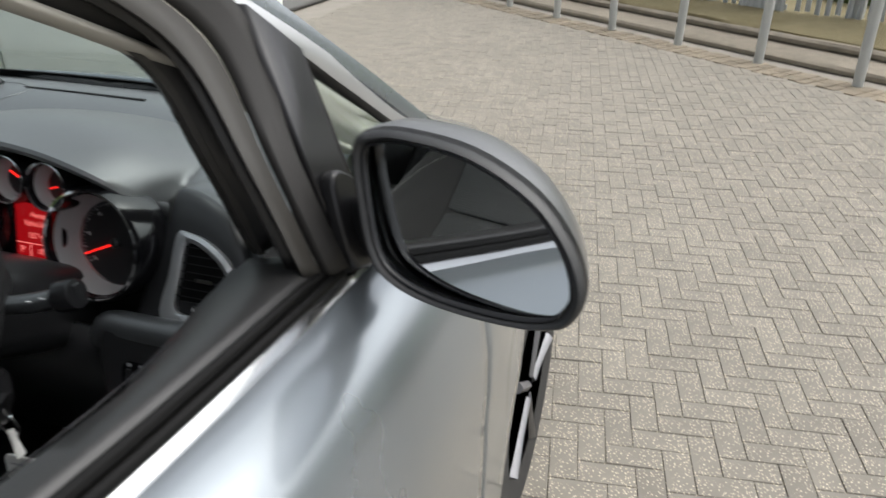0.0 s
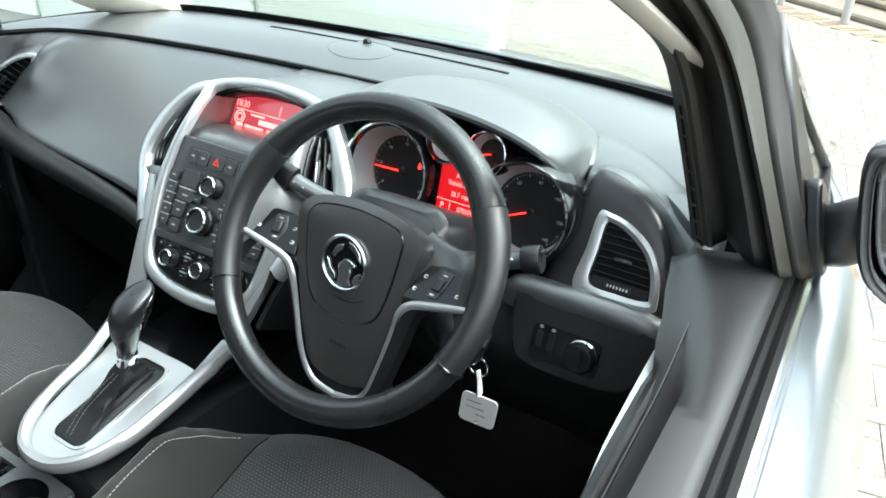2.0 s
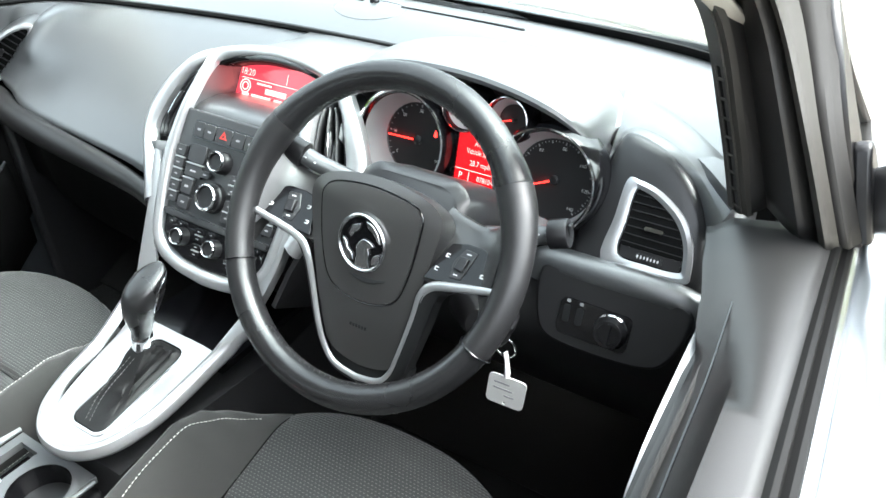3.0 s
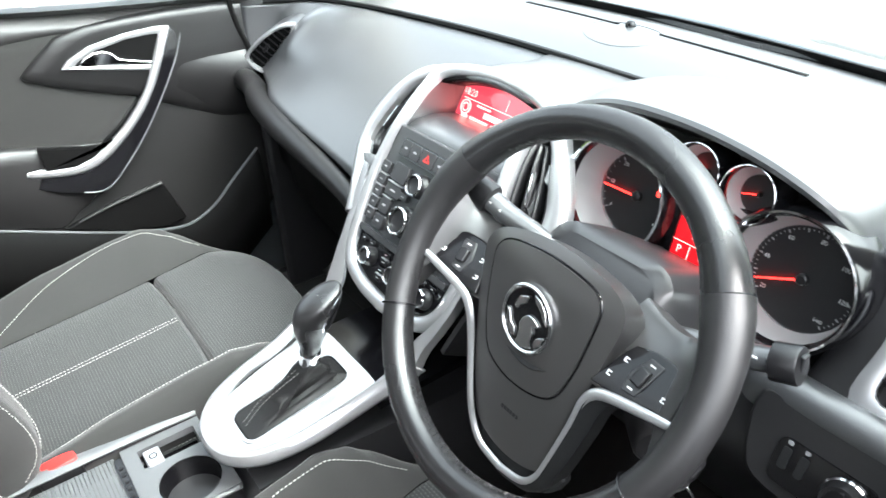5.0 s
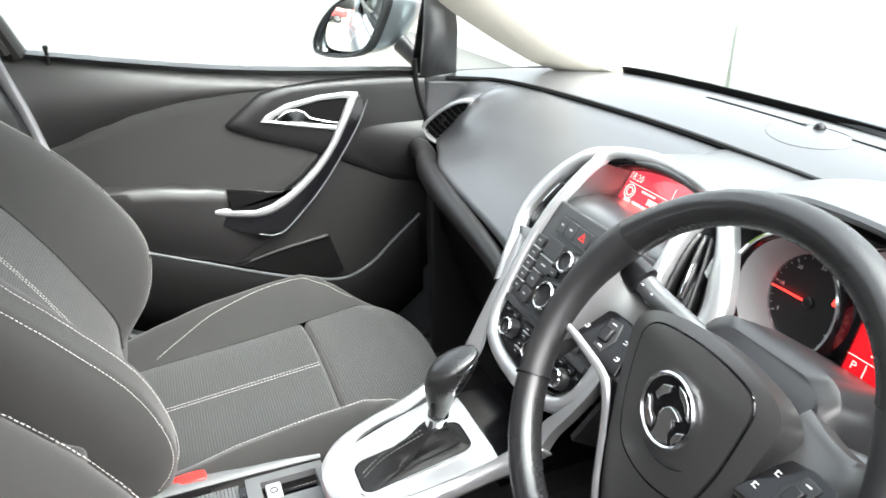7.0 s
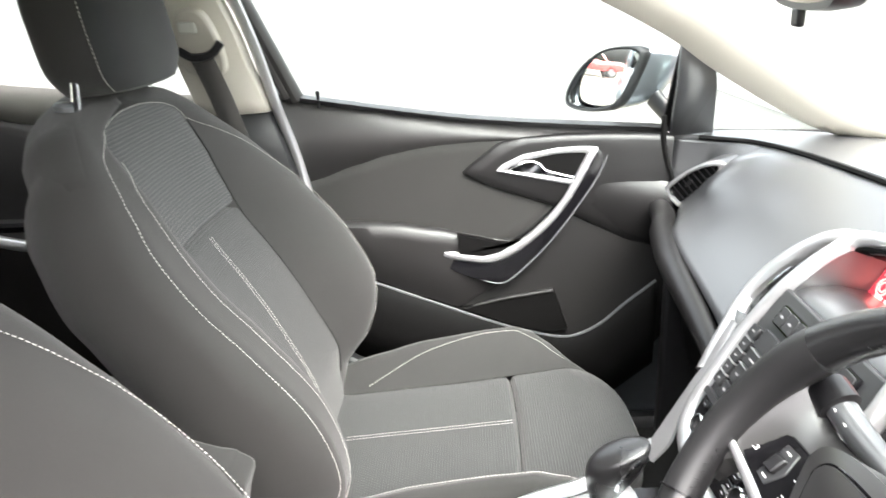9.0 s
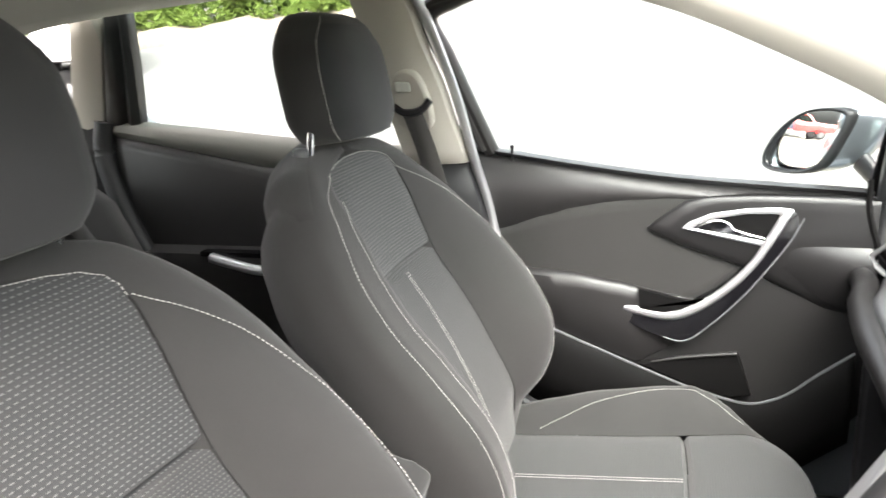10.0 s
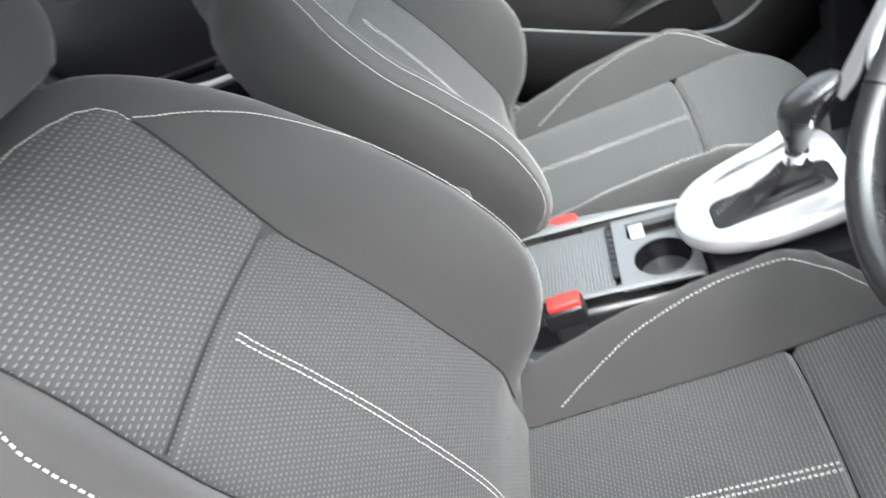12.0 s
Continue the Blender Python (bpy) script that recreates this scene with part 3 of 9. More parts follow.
# far white cabins
for i in range(4):
    o = V(-15 + 3.1 * i, 11.5 + 1.1 * i, 0)
    f = frame_of(o, (0.94, 0.34, 0), (-0.34, 0.94, 0))
    t = thing("site_cabin", (o.x, o.y, 0), "white panelled site cabin on dark feet", "cabin", "site cabins")
    part("wall", prism(f, [(0, 0), (2.98, 0), (2.98, 2.4), (0, 2.4)], 0.16, 2.7), M_WHITEPANEL, t, bevel=0.03)
    part("roof", prism(f, [(-0.06, -0.06), (3.04, -0.06), (3.04, 2.46), (-0.06, 2.46)], 2.7, 2.8), M_GALV, t, smooth=False)
    for k in (0.25, 1.5, 2.7):
        part("foot", prism(f, [(k - 0.12, 0.05), (k + 0.12, 0.05), (k + 0.12, 0.35), (k - 0.12, 0.35)], 0.0, 0.16), M_DARKPLASTIC, t, smooth=False)
    for k in (1.0, 2.0):
        part("joint_strip", prism(f, [(k - 0.02, -0.012), (k + 0.02, -0.012), (k + 0.02, 0.0), (k - 0.02, 0.0)], 0.2, 2.65), M_GALV, t, smooth=False)

# the passenger side of the yard: it climbs away from the car
def slope_z(x):
    return 0.12 * max(0.0, -x - 3.0)


rows = []
for i in range(31):
    x = -3.0 - i * 1.1
    rows.append([V(x, y, slope_z(x) + 0.012 + 0.02 * noise.noise((x * 0.3, y * 0.3, 2)) * min(1, i)) for y in span_yard(-40, 40, 40)])
structure("sloping_yard", rows_mesh(rows), M_TARMAC, "pale worn tarmac yard sloping up beside the car", "ground", solid=0.05)
post("bollard", (-2.35, 0.02, 0), 0.91, 0.022, 0.0, "thin grey steel post standing beside the car", "")
for x, y, r in ((-20.4, -5.4, 0.10), (-20.9, -4.0, 0.24)):
    post("gate_post", (x, y, slope_z(x)), 3.2, r, 0.0, "tall pale post at the yard's far edge", "gate posts")
edge_pts = [(-16.2, -17.2), (-18.3, -14.6), (-19.9, -12.0), (-21.0, -9.9), (-21.6, -7.6)]
structure("bank_edge", rows_mesh([[V(x + 0.6, y + 0.3, slope_z(x) - 0.3), V(x + 0.45, y + 0.2, slope_z(x) + 0.32 + 0.1 * math.sin(i * 2.1)), V(x - 0.1, y - 0.1, slope_z(x) + 0.42 + 0.1 * math.sin(i * 2.1)), V(x - 6, y - 3, slope_z(x) + 1.4)] for i, (x, y) in enumerate([(p.x, p.y) for p in cr([V(a, b, 0) for a, b in edge_pts], 4)])]), M_KERB, "low brown earth bank below the trees", "earth bank", solid=0.05)
for i, (x, y) in enumerate(((-18.6, -17.6), (-20.4, -15.6), (-21.6, -13.4), (-22.6, -11.2), (-23.4, -9.2))):
    foliage("tree", (x, y, slope_z(x)), 2.3, 5.0, 5200, 40 + i, "bright green leafy tree beyond the yard", leaf=0.26)


for i, (x, y) in enumerate(((-17.6, -17.0), (-18.9, -15.4), (-20.0, -13.9), (-20.8, -12.4), (-21.5, -11.0), (-22.1, -9.6))):
    foliage("bush", (x - 0.4, y - 0.4, slope_z(x) + 0.25), 1.25, 2.1, 3600, 60 + i, "bright green leafy bush on the earth bank", trunk=False, leaf=0.22)


def parked_car(name, at, heading, paint, label, kind="car", size=(1.75, 4.1, 1.45)):
    w, l, h = size
    t = thing(name, at, label, kind)
    c, s = math.cos(heading), math.sin(heading)
    f = lambda x, y, z: V(at[0] + c * x - s * y, at[1] + s * x + c * y, at[2] + z)
    prof = [(-0.5, 0.30), (-0.5, 0.55), (-0.47, 0.66), (-0.25, 0.70), (-0.12, 0.95), (0.28, 0.97), (0.44, 0.72), (0.5, 0.62), (0.5, 0.30)]
    if kind == "van":
        prof = [(-0.5, 0.2), (-0.5, 0.45), (-0.42, 0.55), (-0.32, 0.9), (-0.2, 0.99), (0.48, 0.99), (0.5, 0.9), (0.5, 0.45), (0.5, 0.2)]
    pts = [(p.x, p.y) for p in cr([(a, b, 0) for a, b in prof], 4)]
    rows = []
    for k in (-1, -0.93, 0, 0.93, 1):
        q = 0.94 if abs(k) == 1 else 1.0
        rows.append([f(k * w / 2 * (1 - 0.22 * max(0, b - 0.62) / 0.38 * (kind != "van")), a * l * q, b * h * (q if b > 0.4 else 1)) for a, b in pts])
    part("body", rows_mesh(rows, close_u=True, caps=True), paint, t, bevel=0.0)
    for sx in (-1, 1):
        for y in (-0.31, 0.30):
            wheel = part("wheel", lathe([(0.17, -0.1), (0.30, -0.1), (0.315, -0.06), (0.315, 0.06), (0.30, 0.1), (0.17, 0.1)], f(sx * (w / 2 - 0.1), y * l, 0.315), (c, s, 0), 20), M_TYRE, t)
            part("rim", lathe([(0.19, -0.105), (0.19, 0.105)], f(sx * (w / 2 - 0.1), y * l, 0.315), (c, s, 0), 16), M_ALLOY, wheel)
        if kind != "van":
            side = [f(sx * w / 2 * 0.93, a * l, b * h) for a, b in ((-0.2, 0.72), (-0.11, 0.92), (0.26, 0.93), (0.36, 0.73))]
            bm = bmesh.new()
            bm.faces.new([bm.verts.new(p) for p in side])
            part("side_window", bm, M_DARKGLASS, t, smooth=False, solid=0.02)
    a, b = ((-0.235, 0.72), (-0.135, 0.93)) if kind != "van" else ((-0.40, 0.58), (-0.325, 0.86))
    bm = bmesh.new()
    ws = [f(x * w, y * l - 0.03, z * h) for x, (y, z) in ((-0.42, a), (0.42, a), (0.36, b), (-0.36, b))]
    bm.faces.new([bm.verts.new(p) for p in ws])
    part("windscreen", bm, M_DARKGLASS, t, smooth=False, solid=0.02)
    for sx in (-1, 1):
        part("headlight", lathe([(0.02, 0.03), (0.07, 0.02), (0.09, -0.02)], f(sx * w * 0.36, -l * 0.49, h * (0.5 if kind != "van" else 0.4)), (s, -c, 0.1), 14), M_CHROME, t)
    part("number_plate", box(f(0, -l * 0.503, 0.42), (0.5, 0.02, 0.11), rot=Euler((0, 0, heading))), M_WHITE, t, smooth=False)
    return t


parked_car("parked_car", (-2.4, -19.0, slope_z(-2.4)), radians(70), M_REDPAINT, "bright red hatchback parked across the yard")
parked_car("parked_car", (-4.4, -15.0, slope_z(-4.4)), radians(75), M_BLUEPAINT, "dark blue car parked beyond the red one")
parked_car("parked_van", (-13.1, -12.7, slope_z(-12.2)), radians(130), M_WHITEPAINT, "white van parked in the yard behind the car", "van", (1.95, 4.8, 2.0))


# ---- the car: outer body ----
BELT = [(-2.4, 1.10), (-1.5, 1.10), (-0.6, 1.075), (-0.2, 1.010), (0.2, 0.978), (0.5, 0.955), (0.8, 0.915), (1.0, 0.868), (1.2, 0.81), (1.4, 0.73), (1.55, 0.66), (1.72, 0.56)]
PLAN = [(-2.4, 0.72), (-2.0, 0.84), (-1.0, 0.90), (0.0, 0.905), (0.8, 0.90), (1.2, 0.875), (1.5, 0.80), (1.66, 0.68), (1.74, 0.55)]
AXLE_F, AXLE_R, HUB_Z = 0.93, -1.755, 0.315


TAPER = [(0.45, 0.0), (0.8, 0.045), (1.0, 0.09), (1.2, 0.125), (1.74, 0.15)]


def sill_low(y):
    z = 0.20
    for a in (AXLE_F, AXLE_R):
        d = abs(y - a)
        if d < 0.36:
            z = max(z, HUB_Z + math.sqrt(0.36 ** 2 - d * d))
    return z


def side_panel(s, y0, y1, n, inset=0.0):
    rows = []
    for i in range(n + 1):
        y = y0 + (y1 - y0) * i / n
        zt, zl, w = lerp_table(BELT, y), sill_low(y), lerp_table(PLAN, y)
        row = []
        for k in range(13):
            u = k / 12
            z = zt + (zl - zt) * u
            v = (zt - z) / 0.75
            x = w - 0.088 * max(0, 1 - v / 0.22) ** 1.8 - 0.03 * max(0, v - 0.5) ** 1.5 + 0.006 * math.exp(-((v - 0.30) / 0.04) ** 2)
            x -= lerp_table(TAPER, y) * max(0, 1 - v / 0.5) if y > 0.45 else 0
            row.append(V(s * (x - inset), y, z))
        rows.append(row)
    return rows_mesh(rows)


car = thing("car", (0, -0.3, 0), "silver-blue hatchback with its driver's window open, parked on the paving", "car")
for s in (1, -1):
    part("front_wing", side_panel(s, 0.405, 1.74, 60), M_PAINT, car, solid=0.01)
    part("rear_quarter", side_panel(s, -2.4, -1.43, 40), M_PAINT, car, solid=0.01)
    part("rear_door_skin", side_panel(s, -1.422, -0.628, 24), M_PAINT, car, solid=0.01)
    part("sill", box((s * 0.86, -0.5, 0.20), (0.06, 1.8, 0.10)), M_DARKPLASTIC, car, bevel=0.02)
# bonnet, between the wings
rows = []
for i in range(25):
    y = 0.80 + 0.93 * i / 24
    zt, w = lerp_table(BELT, y), lerp_table(PLAN, y) - 0.086 - lerp_table(TAPER, y)
    rows.append([V(w * u, y, zt + 0.006 + 0.055 * (1 - u * u) * (1 if y < 1.5 else max(0, (1.75 - y) / 0.25))) for u in [k / 12 - 1 for k in range(25)]])
part("bonnet", rows_mesh(rows), M_PAINT, car, solid=0.008)
part("scuttle", rows_mesh([[V(x, 0.70 + 0.05 * (1 - (x / 0.7) ** 2) + d, 0.945 - d * 0.12) for x in [k / 10 * 0.7 - 0.7 for k in range(21)]] for d in (0.0, 0.03, 0.09, 0.13)]), M_DARKPLASTIC, car, solid=0.01)
for x0, x1 in ((-0.45, 0.12), (0.05, 0.58)):
    part("wiper", tube([V(x0 + (x1 - x0) * k / 6, 0.735 - 0.02 * abs(k / 3 - 1), 0.985) for k in range(7)], 0.007, 6), M_DARKPLASTIC, car)
part("front_bumper", rows_mesh([[V(x, 1.74 - 0.28 * (abs(x) / 0.75) ** 2.4 + d, z) for x in [k / 8 * 0.75 - 0.75 for k in range(17)]] for d, z in ((0, 0.60), (0.05, 0.5), (0.05, 0.35), (0.0, 0.22))]), M_PAINT, car, solid=0.02)
part("underbody", box((0, -0.3, 0.21), (1.55, 3.6, 0.04)), M_DARKPLASTIC, car, smooth=False)
part("engine_bay", box((0, 0.98, 0.48), (1.10, 0.70, 0.36)), M_DARKPLASTIC, car, smooth=False)
for s in (1, -1):
    for y in (AXLE_F, AXLE_R):
        part("arch_liner", rows_mesh([[V(s * x, y + 0.355 * math.cos(a), HUB_Z + 0.355 * math.sin(a)) for a in [math.pi * k / 20 for k in range(21)]] for x in (0.60, 0.88)]), M_DARKPLASTIC, car, solid=0.006)
        wheel = part("wheel", lathe([(0.20, 0.10), (0.29, 0.108), (0.312, 0.085), (0.315, 0.0), (0.312, -0.085), (0.29, -0.108), (0.20, -0.10)], (s * 0.775, y, HUB_Z), (s, 0, 0), 40), M_TYRE, car)
        bm = lathe([(0.215, 0.10), (0.205, 0.095), (0.19, 0.02), (0.19, -0.09)], (s * 0.775, y, HUB_Z), (s, 0, 0), 40)
        for k in range(5):
            a = 2 * math.pi * k / 5
            d = V(0, math.cos(a), math.sin(a))
            tube([V(s * 0.85, y, HUB_Z) + d * 0.03, V(s * 0.86, y, HUB_Z) + d * 0.12, V(s * 0.862, y, HUB_Z) + d * 0.205], [0.035, 0.026, 0.03], 8, bm=bm, flat=0.5)
        part("rim", bm, M_ALLOY, wheel)
# side repeater and badge plate on the driver's wing
part("side_repeater", lathe([(0.002, 0.016), (0.014, 0.013), (0.021, 0.0), (0.021, -0.01)], (0.900, 0.60, 0.855), (1, 0, 0.1), 16), M_AMBER, car, "amber side repeater lamp")
part("wing_badge", box((0.9085, 0.60, 0.795), (0.006, 0.05, 0.02)), M_CHROME, car, "small chrome wing badge", bevel=0.002)

# roof, pillars, glass
A_OUT = [V(0.79, 0.80, 0.925), V(0.766, 0.646, 0.985), V(0.725, 0.42, 1.135), V(0.673, 0.164, 1.299), V(0.615, -0.08, 1.405), V(0.56, -0.36, 1.465)]
ROOF_SIDE = [V(0.555, -0.40, 1.468), V(0.56, -0.9, 1.478), V(0.55, -1.4, 1.455), V(0.53, -1.9, 1.40)]
A_IN = [V(0.70, 0.72, 0.945), V(0.672, 0.56, 1.02), V(0.65, 0.36, 1.14), V(0.612, 0.10, 1.295), V(0.575, -0.12, 1.385), V(0.53, -0.36, 1.445)]


def mx(p, s):
    return V(p.x * s, p.y, p.z)


for s in (1, -1):
    outer, inner = cr(A_OUT, 6), cr(A_IN, 6)
    rows = []
    for p, q in zip(outer, inner):
        d = (p - q)
        rows.append([mx(q + V(0, 0.020, 0.016), s), mx(q + d * 0.4 + V(0.0, 0.020, 0.020), s), mx(q + d * 0.75 + V(0.0, 0.013, 0.015), s), mx(p + V(-0.003, 0.005, 0.006), s), mx(p, s), mx(p + V(0.0, -0.010, -0.010), s), mx(p + V(-0.006, -0.014, -0.014), s)])
    part("a_pillar", rows_mesh(rows), M_PAINT, car, "silver-blue painted windscreen pillar", solid=0.012)
roof_rows = []
side_pts = cr([A_OUT[-1]] + ROOF_SIDE, 6)
for p in side_pts:
    roof_rows.append([V(p.x * u, p.y, p.z + 0.02 + 0.045 * (1 - u * u)) for u in [k / 10 - 1 for k in range(21)]])
part("roof", rows_mesh(roof_rows), M_PAINT, car, solid=0.012)
part("headlining", rows_mesh([[v + V(0, 0, -0.05) for v in r] for r in roof_rows]), M_HEADLINE, car, "pale grey cloth headlining", solid=0.008)
for s in (1, -1):
    rail = [mx(p, s) for p in cr([V(0.60, -0.10, 1.40), V(0.585, -0.40, 1.435), V(0.60, -0.75, 1.462), V(0.60, -1.0, 1.488), V(0.60, -1.4, 1.462), V(0.585, -1.75, 1.40)], 5)]
    part("roof_rail_trim", tube(rail, 0.032, 10, flat=0.8), M_HEADLINE, car, "pale grey cloth-covered roof rail trim")
# windscreen glass and its black border
ws = []
for k in range(9):
    t = k / 8
    e = cr([V(0.69, 0.74, 0.945), V(0.66, 0.54, 1.065), V(0.615, 0.14, 1.315), V(0.55, -0.33, 1.462)], 8)[round(t * 24)]
    bow = 0.16 * (1 - t) + 0.07 * t
    ws.append([V(e.x * u, e.y + bow * (1 - u * u) * 0.55, e.z + 0.012 * (1 - u * u)) for u in [j / 8 - 1 for j in range(17)]])
wind = part("windscreen", rows_mesh(ws), M_GLASS, car)
wind.visible_shadow = False
border = [[p + V(0, -0.004, 0.004) for p in ws[0]], [p.lerp(q, 0.14) + V(0, -0.006, 0.0) for p, q in zip(ws[0], ws[1])]]
part("windscreen_border", rows_mesh(border), M_GLOSSBLACK, car, solid=0.003)
# rear: tail and window
tail = []
for k in range(9):
    t = k / 8
    tail.append([V((0.53 + 0.2 * t) * u, -1.92 - 0.45 * t + 0.05 * (u * u), 1.40 - 0.35 * t) for u in [j / 8 - 1 for j in range(17)]])
tg = part("rear_window", rows_mesh(tail), M_GLASS, car)
tg.visible_shadow = False
part("tailgate", rows_mesh([[V(0.73 * u, -2.38 + 0.06 * u * u - d, z) for u in [j / 8 - 1 for j in range(17)]] for d, z in ((0, 1.05), (0.04, 0.9), (0.06, 0.6), (0.0, 0.25))]), M_PAINT, car, solid=0.03)
# rear pillars and rear side glass
for s in (1, -1):
    cp = []
    for z, x, y in ((1.10, 0.775, -1.585), (1.18, 0.750, -1.568), (1.25, 0.726, -1.533), (1.315, 0.702, -1.50), (1.39, 0.674, -1.46), (1.46, 0.640, -1.425)):
        cp.append([V(s * (x + 0.02), y, z), V(s * x, y - 0.004, z), V(s * (x - 0.008), y - 0.05, z), V(s * x, y - 0.095 - 0.02 * (1.46 - z), z), V(s * (x + 0.03), y - 0.10 - 0.02 * (1.46 - z), z)])
    part("c_pillar", rows_mesh(cp), M_PILLAR, car, "pale grey rear pillar trim", solid=0.008)
    part("quarter_trim", rows_mesh([[V(s * 0.775, y, 1.20), V(s * 0.755, y, 1.195), V(s * 0.745, y, 1.16), V(s * 0.745, y, 1.0), V(s * 0.74, y, 0.5)] for y in (-1.58, -1.7, -1.9, -2.1, -2.3)]), M_DARKPLASTIC, car, "dark rear side trim", solid=0.01)
    part("d_pillar", rows_mesh([[V(s * (0.76 - 0.34 * (z - 1.19)), y0 + 0.5 * (z - 1.19), z) for y0 in (-2.0, -2.12, -2.36)] for z in (1.19, 1.26, 1.33, 1.40, 1.46)]), M_PILLAR, car, "pale grey tail pillar trim", solid=0.01)
    part("quarter_skin", rows_mesh([[V(s * 0.80, y, 1.06), V(s * 0.785, y, 1.20)] for y in (-1.43, -1.9, -2.36)]), M_PAINT, car, solid=0.01)
floor_bm = box((0, -0.75, 0.27), (1.5, 2.6, 0.03))
part("floor_carpet", floor_bm, M_CARPET, car, "black floor carpet", smooth=False)
part("bulkhead", box((0, 0.62, 0.58), (1.42, 0.03, 0.66)), M_CARPET, car, "black carpeted bulkhead", smooth=False)
part("toe_board", rows_mesh([[V(x, y, z) for x in (-0.74, 0.74)] for y, z in ((0.30, 0.29), (0.45, 0.36), (0.6, 0.6))]), M_CARPET, car, solid=0.01)
for s in (1, -1):
    part("kick_panel", box((s * 0.735, 0.42, 0.54), (0.03, 0.42, 0.52)), M_DASHLOW, car, bevel=0.01)


# ---- dashboard ----
CREASE = [(-0.775, 0.212), (-0.724, 0.305), (-0.662, 0.372), (-0.497, 0.423), (-0.207, 0.466), (0.1, 0.476), (0.3, 0.475), (0.5, 0.42), (0.62, 0.32), (0.685, 0.235)]
FRONT = [(-0.775, 0.46), (-0.68, 0.62), (-0.45, 0.70), (0.0, 0.735), (0.45, 0.70), (0.62, 0.62), (0.685, 0.44)]

dash = thing("dashboard", (0, 0.45, 0.80), "black soft-skinned car dashboard with silver centre trim", "dashboard")


def span(a, b, n):
    return [a + (b - a) * i / n for i in range(n + 1)]


def smooth_table(table):
    pts = cr([(a, b, 0) for a, b in table], 8)
    return [(p.x, p.y) for p in pts]


CREASE_S, FRONT_S = smooth_table(CREASE), smooth_table(FRONT)
rows = []
for x in span(-0.775, 0.685, 73):
    yc, yf = lerp_table(CREASE_S, x), lerp_table(FRONT_S, x)
    row = [V(x, yc + 0.004, 0.968), V(x, yc - 0.004, 0.976)]
    for k in range(11):
        t = k / 10
        crown = 0.022 * math.sin(math.pi * min(1, t * 1.05)) * max(0.2, 1 - (x / 0.75) ** 2)
        row.append(V(x, yc + (yf - yc) * t, 0.985 + crown - 0.004 * t))
    row.append(V(x, yf + 0.005, 0.955))
    rows.append(row)
part("upper_pad", rows_mesh(rows), M_DASH, dash, "black soft upper dash pad", sharp=50)

# passenger fascia: swept skin under the crease, down to the rolled edge
SEC = {
    -0.770: [(0.225, 0.974), (0.222, 0.95), (0.218, 0.92), (0.208, 0.885), (0.178, 0.858)],
    -0.735: [(0.290, 0.974), (0.287, 0.955), (0.280, 0.92), (0.263, 0.885), (0.230, 0.852)],
    -0.70: [(0.333, 0.974), (0.305, 0.957), (0.280, 0.92), (0.255, 0.885), (0.226, 0.850)],
    -0.66: [(0.362, 0.974), (0.325, 0.957), (0.270, 0.92), (0.244, 0.884), (0.210, 0.850)],
    -0.640: [(0.373, 0.974), (0.305, 0.958), (0.262, 0.921), (0.240, 0.884), (0.203, 0.850)],
    -0.613: [(0.389, 0.974), (0.308, 0.962), (0.258, 0.922), (0.237, 0.884), (0.194, 0.850)],
    -0.590: [(0.400, 0.974), (0.330, 0.964), (0.267, 0.923), (0.234, 0.882), (0.184, 0.850)],
    -0.54: [(0.412, 0.974), (0.353, 0.965), (0.284, 0.926), (0.226, 0.878), (0.165, 0.847)],
    -0.45: [(0.432, 0.974), (0.385, 0.962), (0.305, 0.926), (0.210, 0.872), (0.158, 0.838)],
    -0.25: [(0.460, 0.974), (0.405, 0.962), (0.315, 0.925), (0.210, 0.864), (0.154, 0.818)],
    -0.12: [(0.470, 0.974), (0.415, 0.963), (0.325, 0.930), (0.215, 0.865), (0.145, 0.798)],
    -0.07: [(0.474, 0.974), (0.42, 0.964), (0.345, 0.94), (0.25, 0.89), (0.18, 0.80)],
}
xs = sorted(SEC)
cols = []
for j in range(5):
    cols.append(cr([V(x, *SEC[x][j]) for x in xs], 6))
rows = []
for i in range(len(cols[0])):
    rows.append(cr([c[i] for c in cols], 5))
part("passenger_fascia", rows_mesh(rows), M_DASH, dash, "black soft passenger fascia panel", solid=0.005)
roll = [p + V(0, 0, -0.006) for p in cr([V(-0.765, 0.190, 0.836), V(-0.70, 0.186, 0.844), V(-0.64, 0.176, 0.842), V(-0.58, 0.157, 0.838), V(-0.45, 0.141, 0.829), V(-0.30, 0.138, 0.812), V(-0.20, 0.134, 0.797), V(-0.125, 0.122, 0.775)], 6)]
rad = [0.014 + 0.010 * math.sin(math.pi * min(1, 0.25 + 0.8 * i / len(roll))) for i in range(len(roll))]
part("rolled_edge", tube(roll, rad, 14, flat=1.1), M_DOORPOD, dash, "black rolled lower edge of the fascia")
# glovebox and underside: the dark void below the roll is put into their colour
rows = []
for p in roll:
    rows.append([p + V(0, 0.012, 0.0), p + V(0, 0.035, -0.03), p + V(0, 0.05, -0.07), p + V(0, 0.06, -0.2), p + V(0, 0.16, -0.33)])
part("glovebox", rows_mesh(rows), M_MATTBLACK, dash, "glovebox lid in near-black for the shade under the dash", solid=0.01)


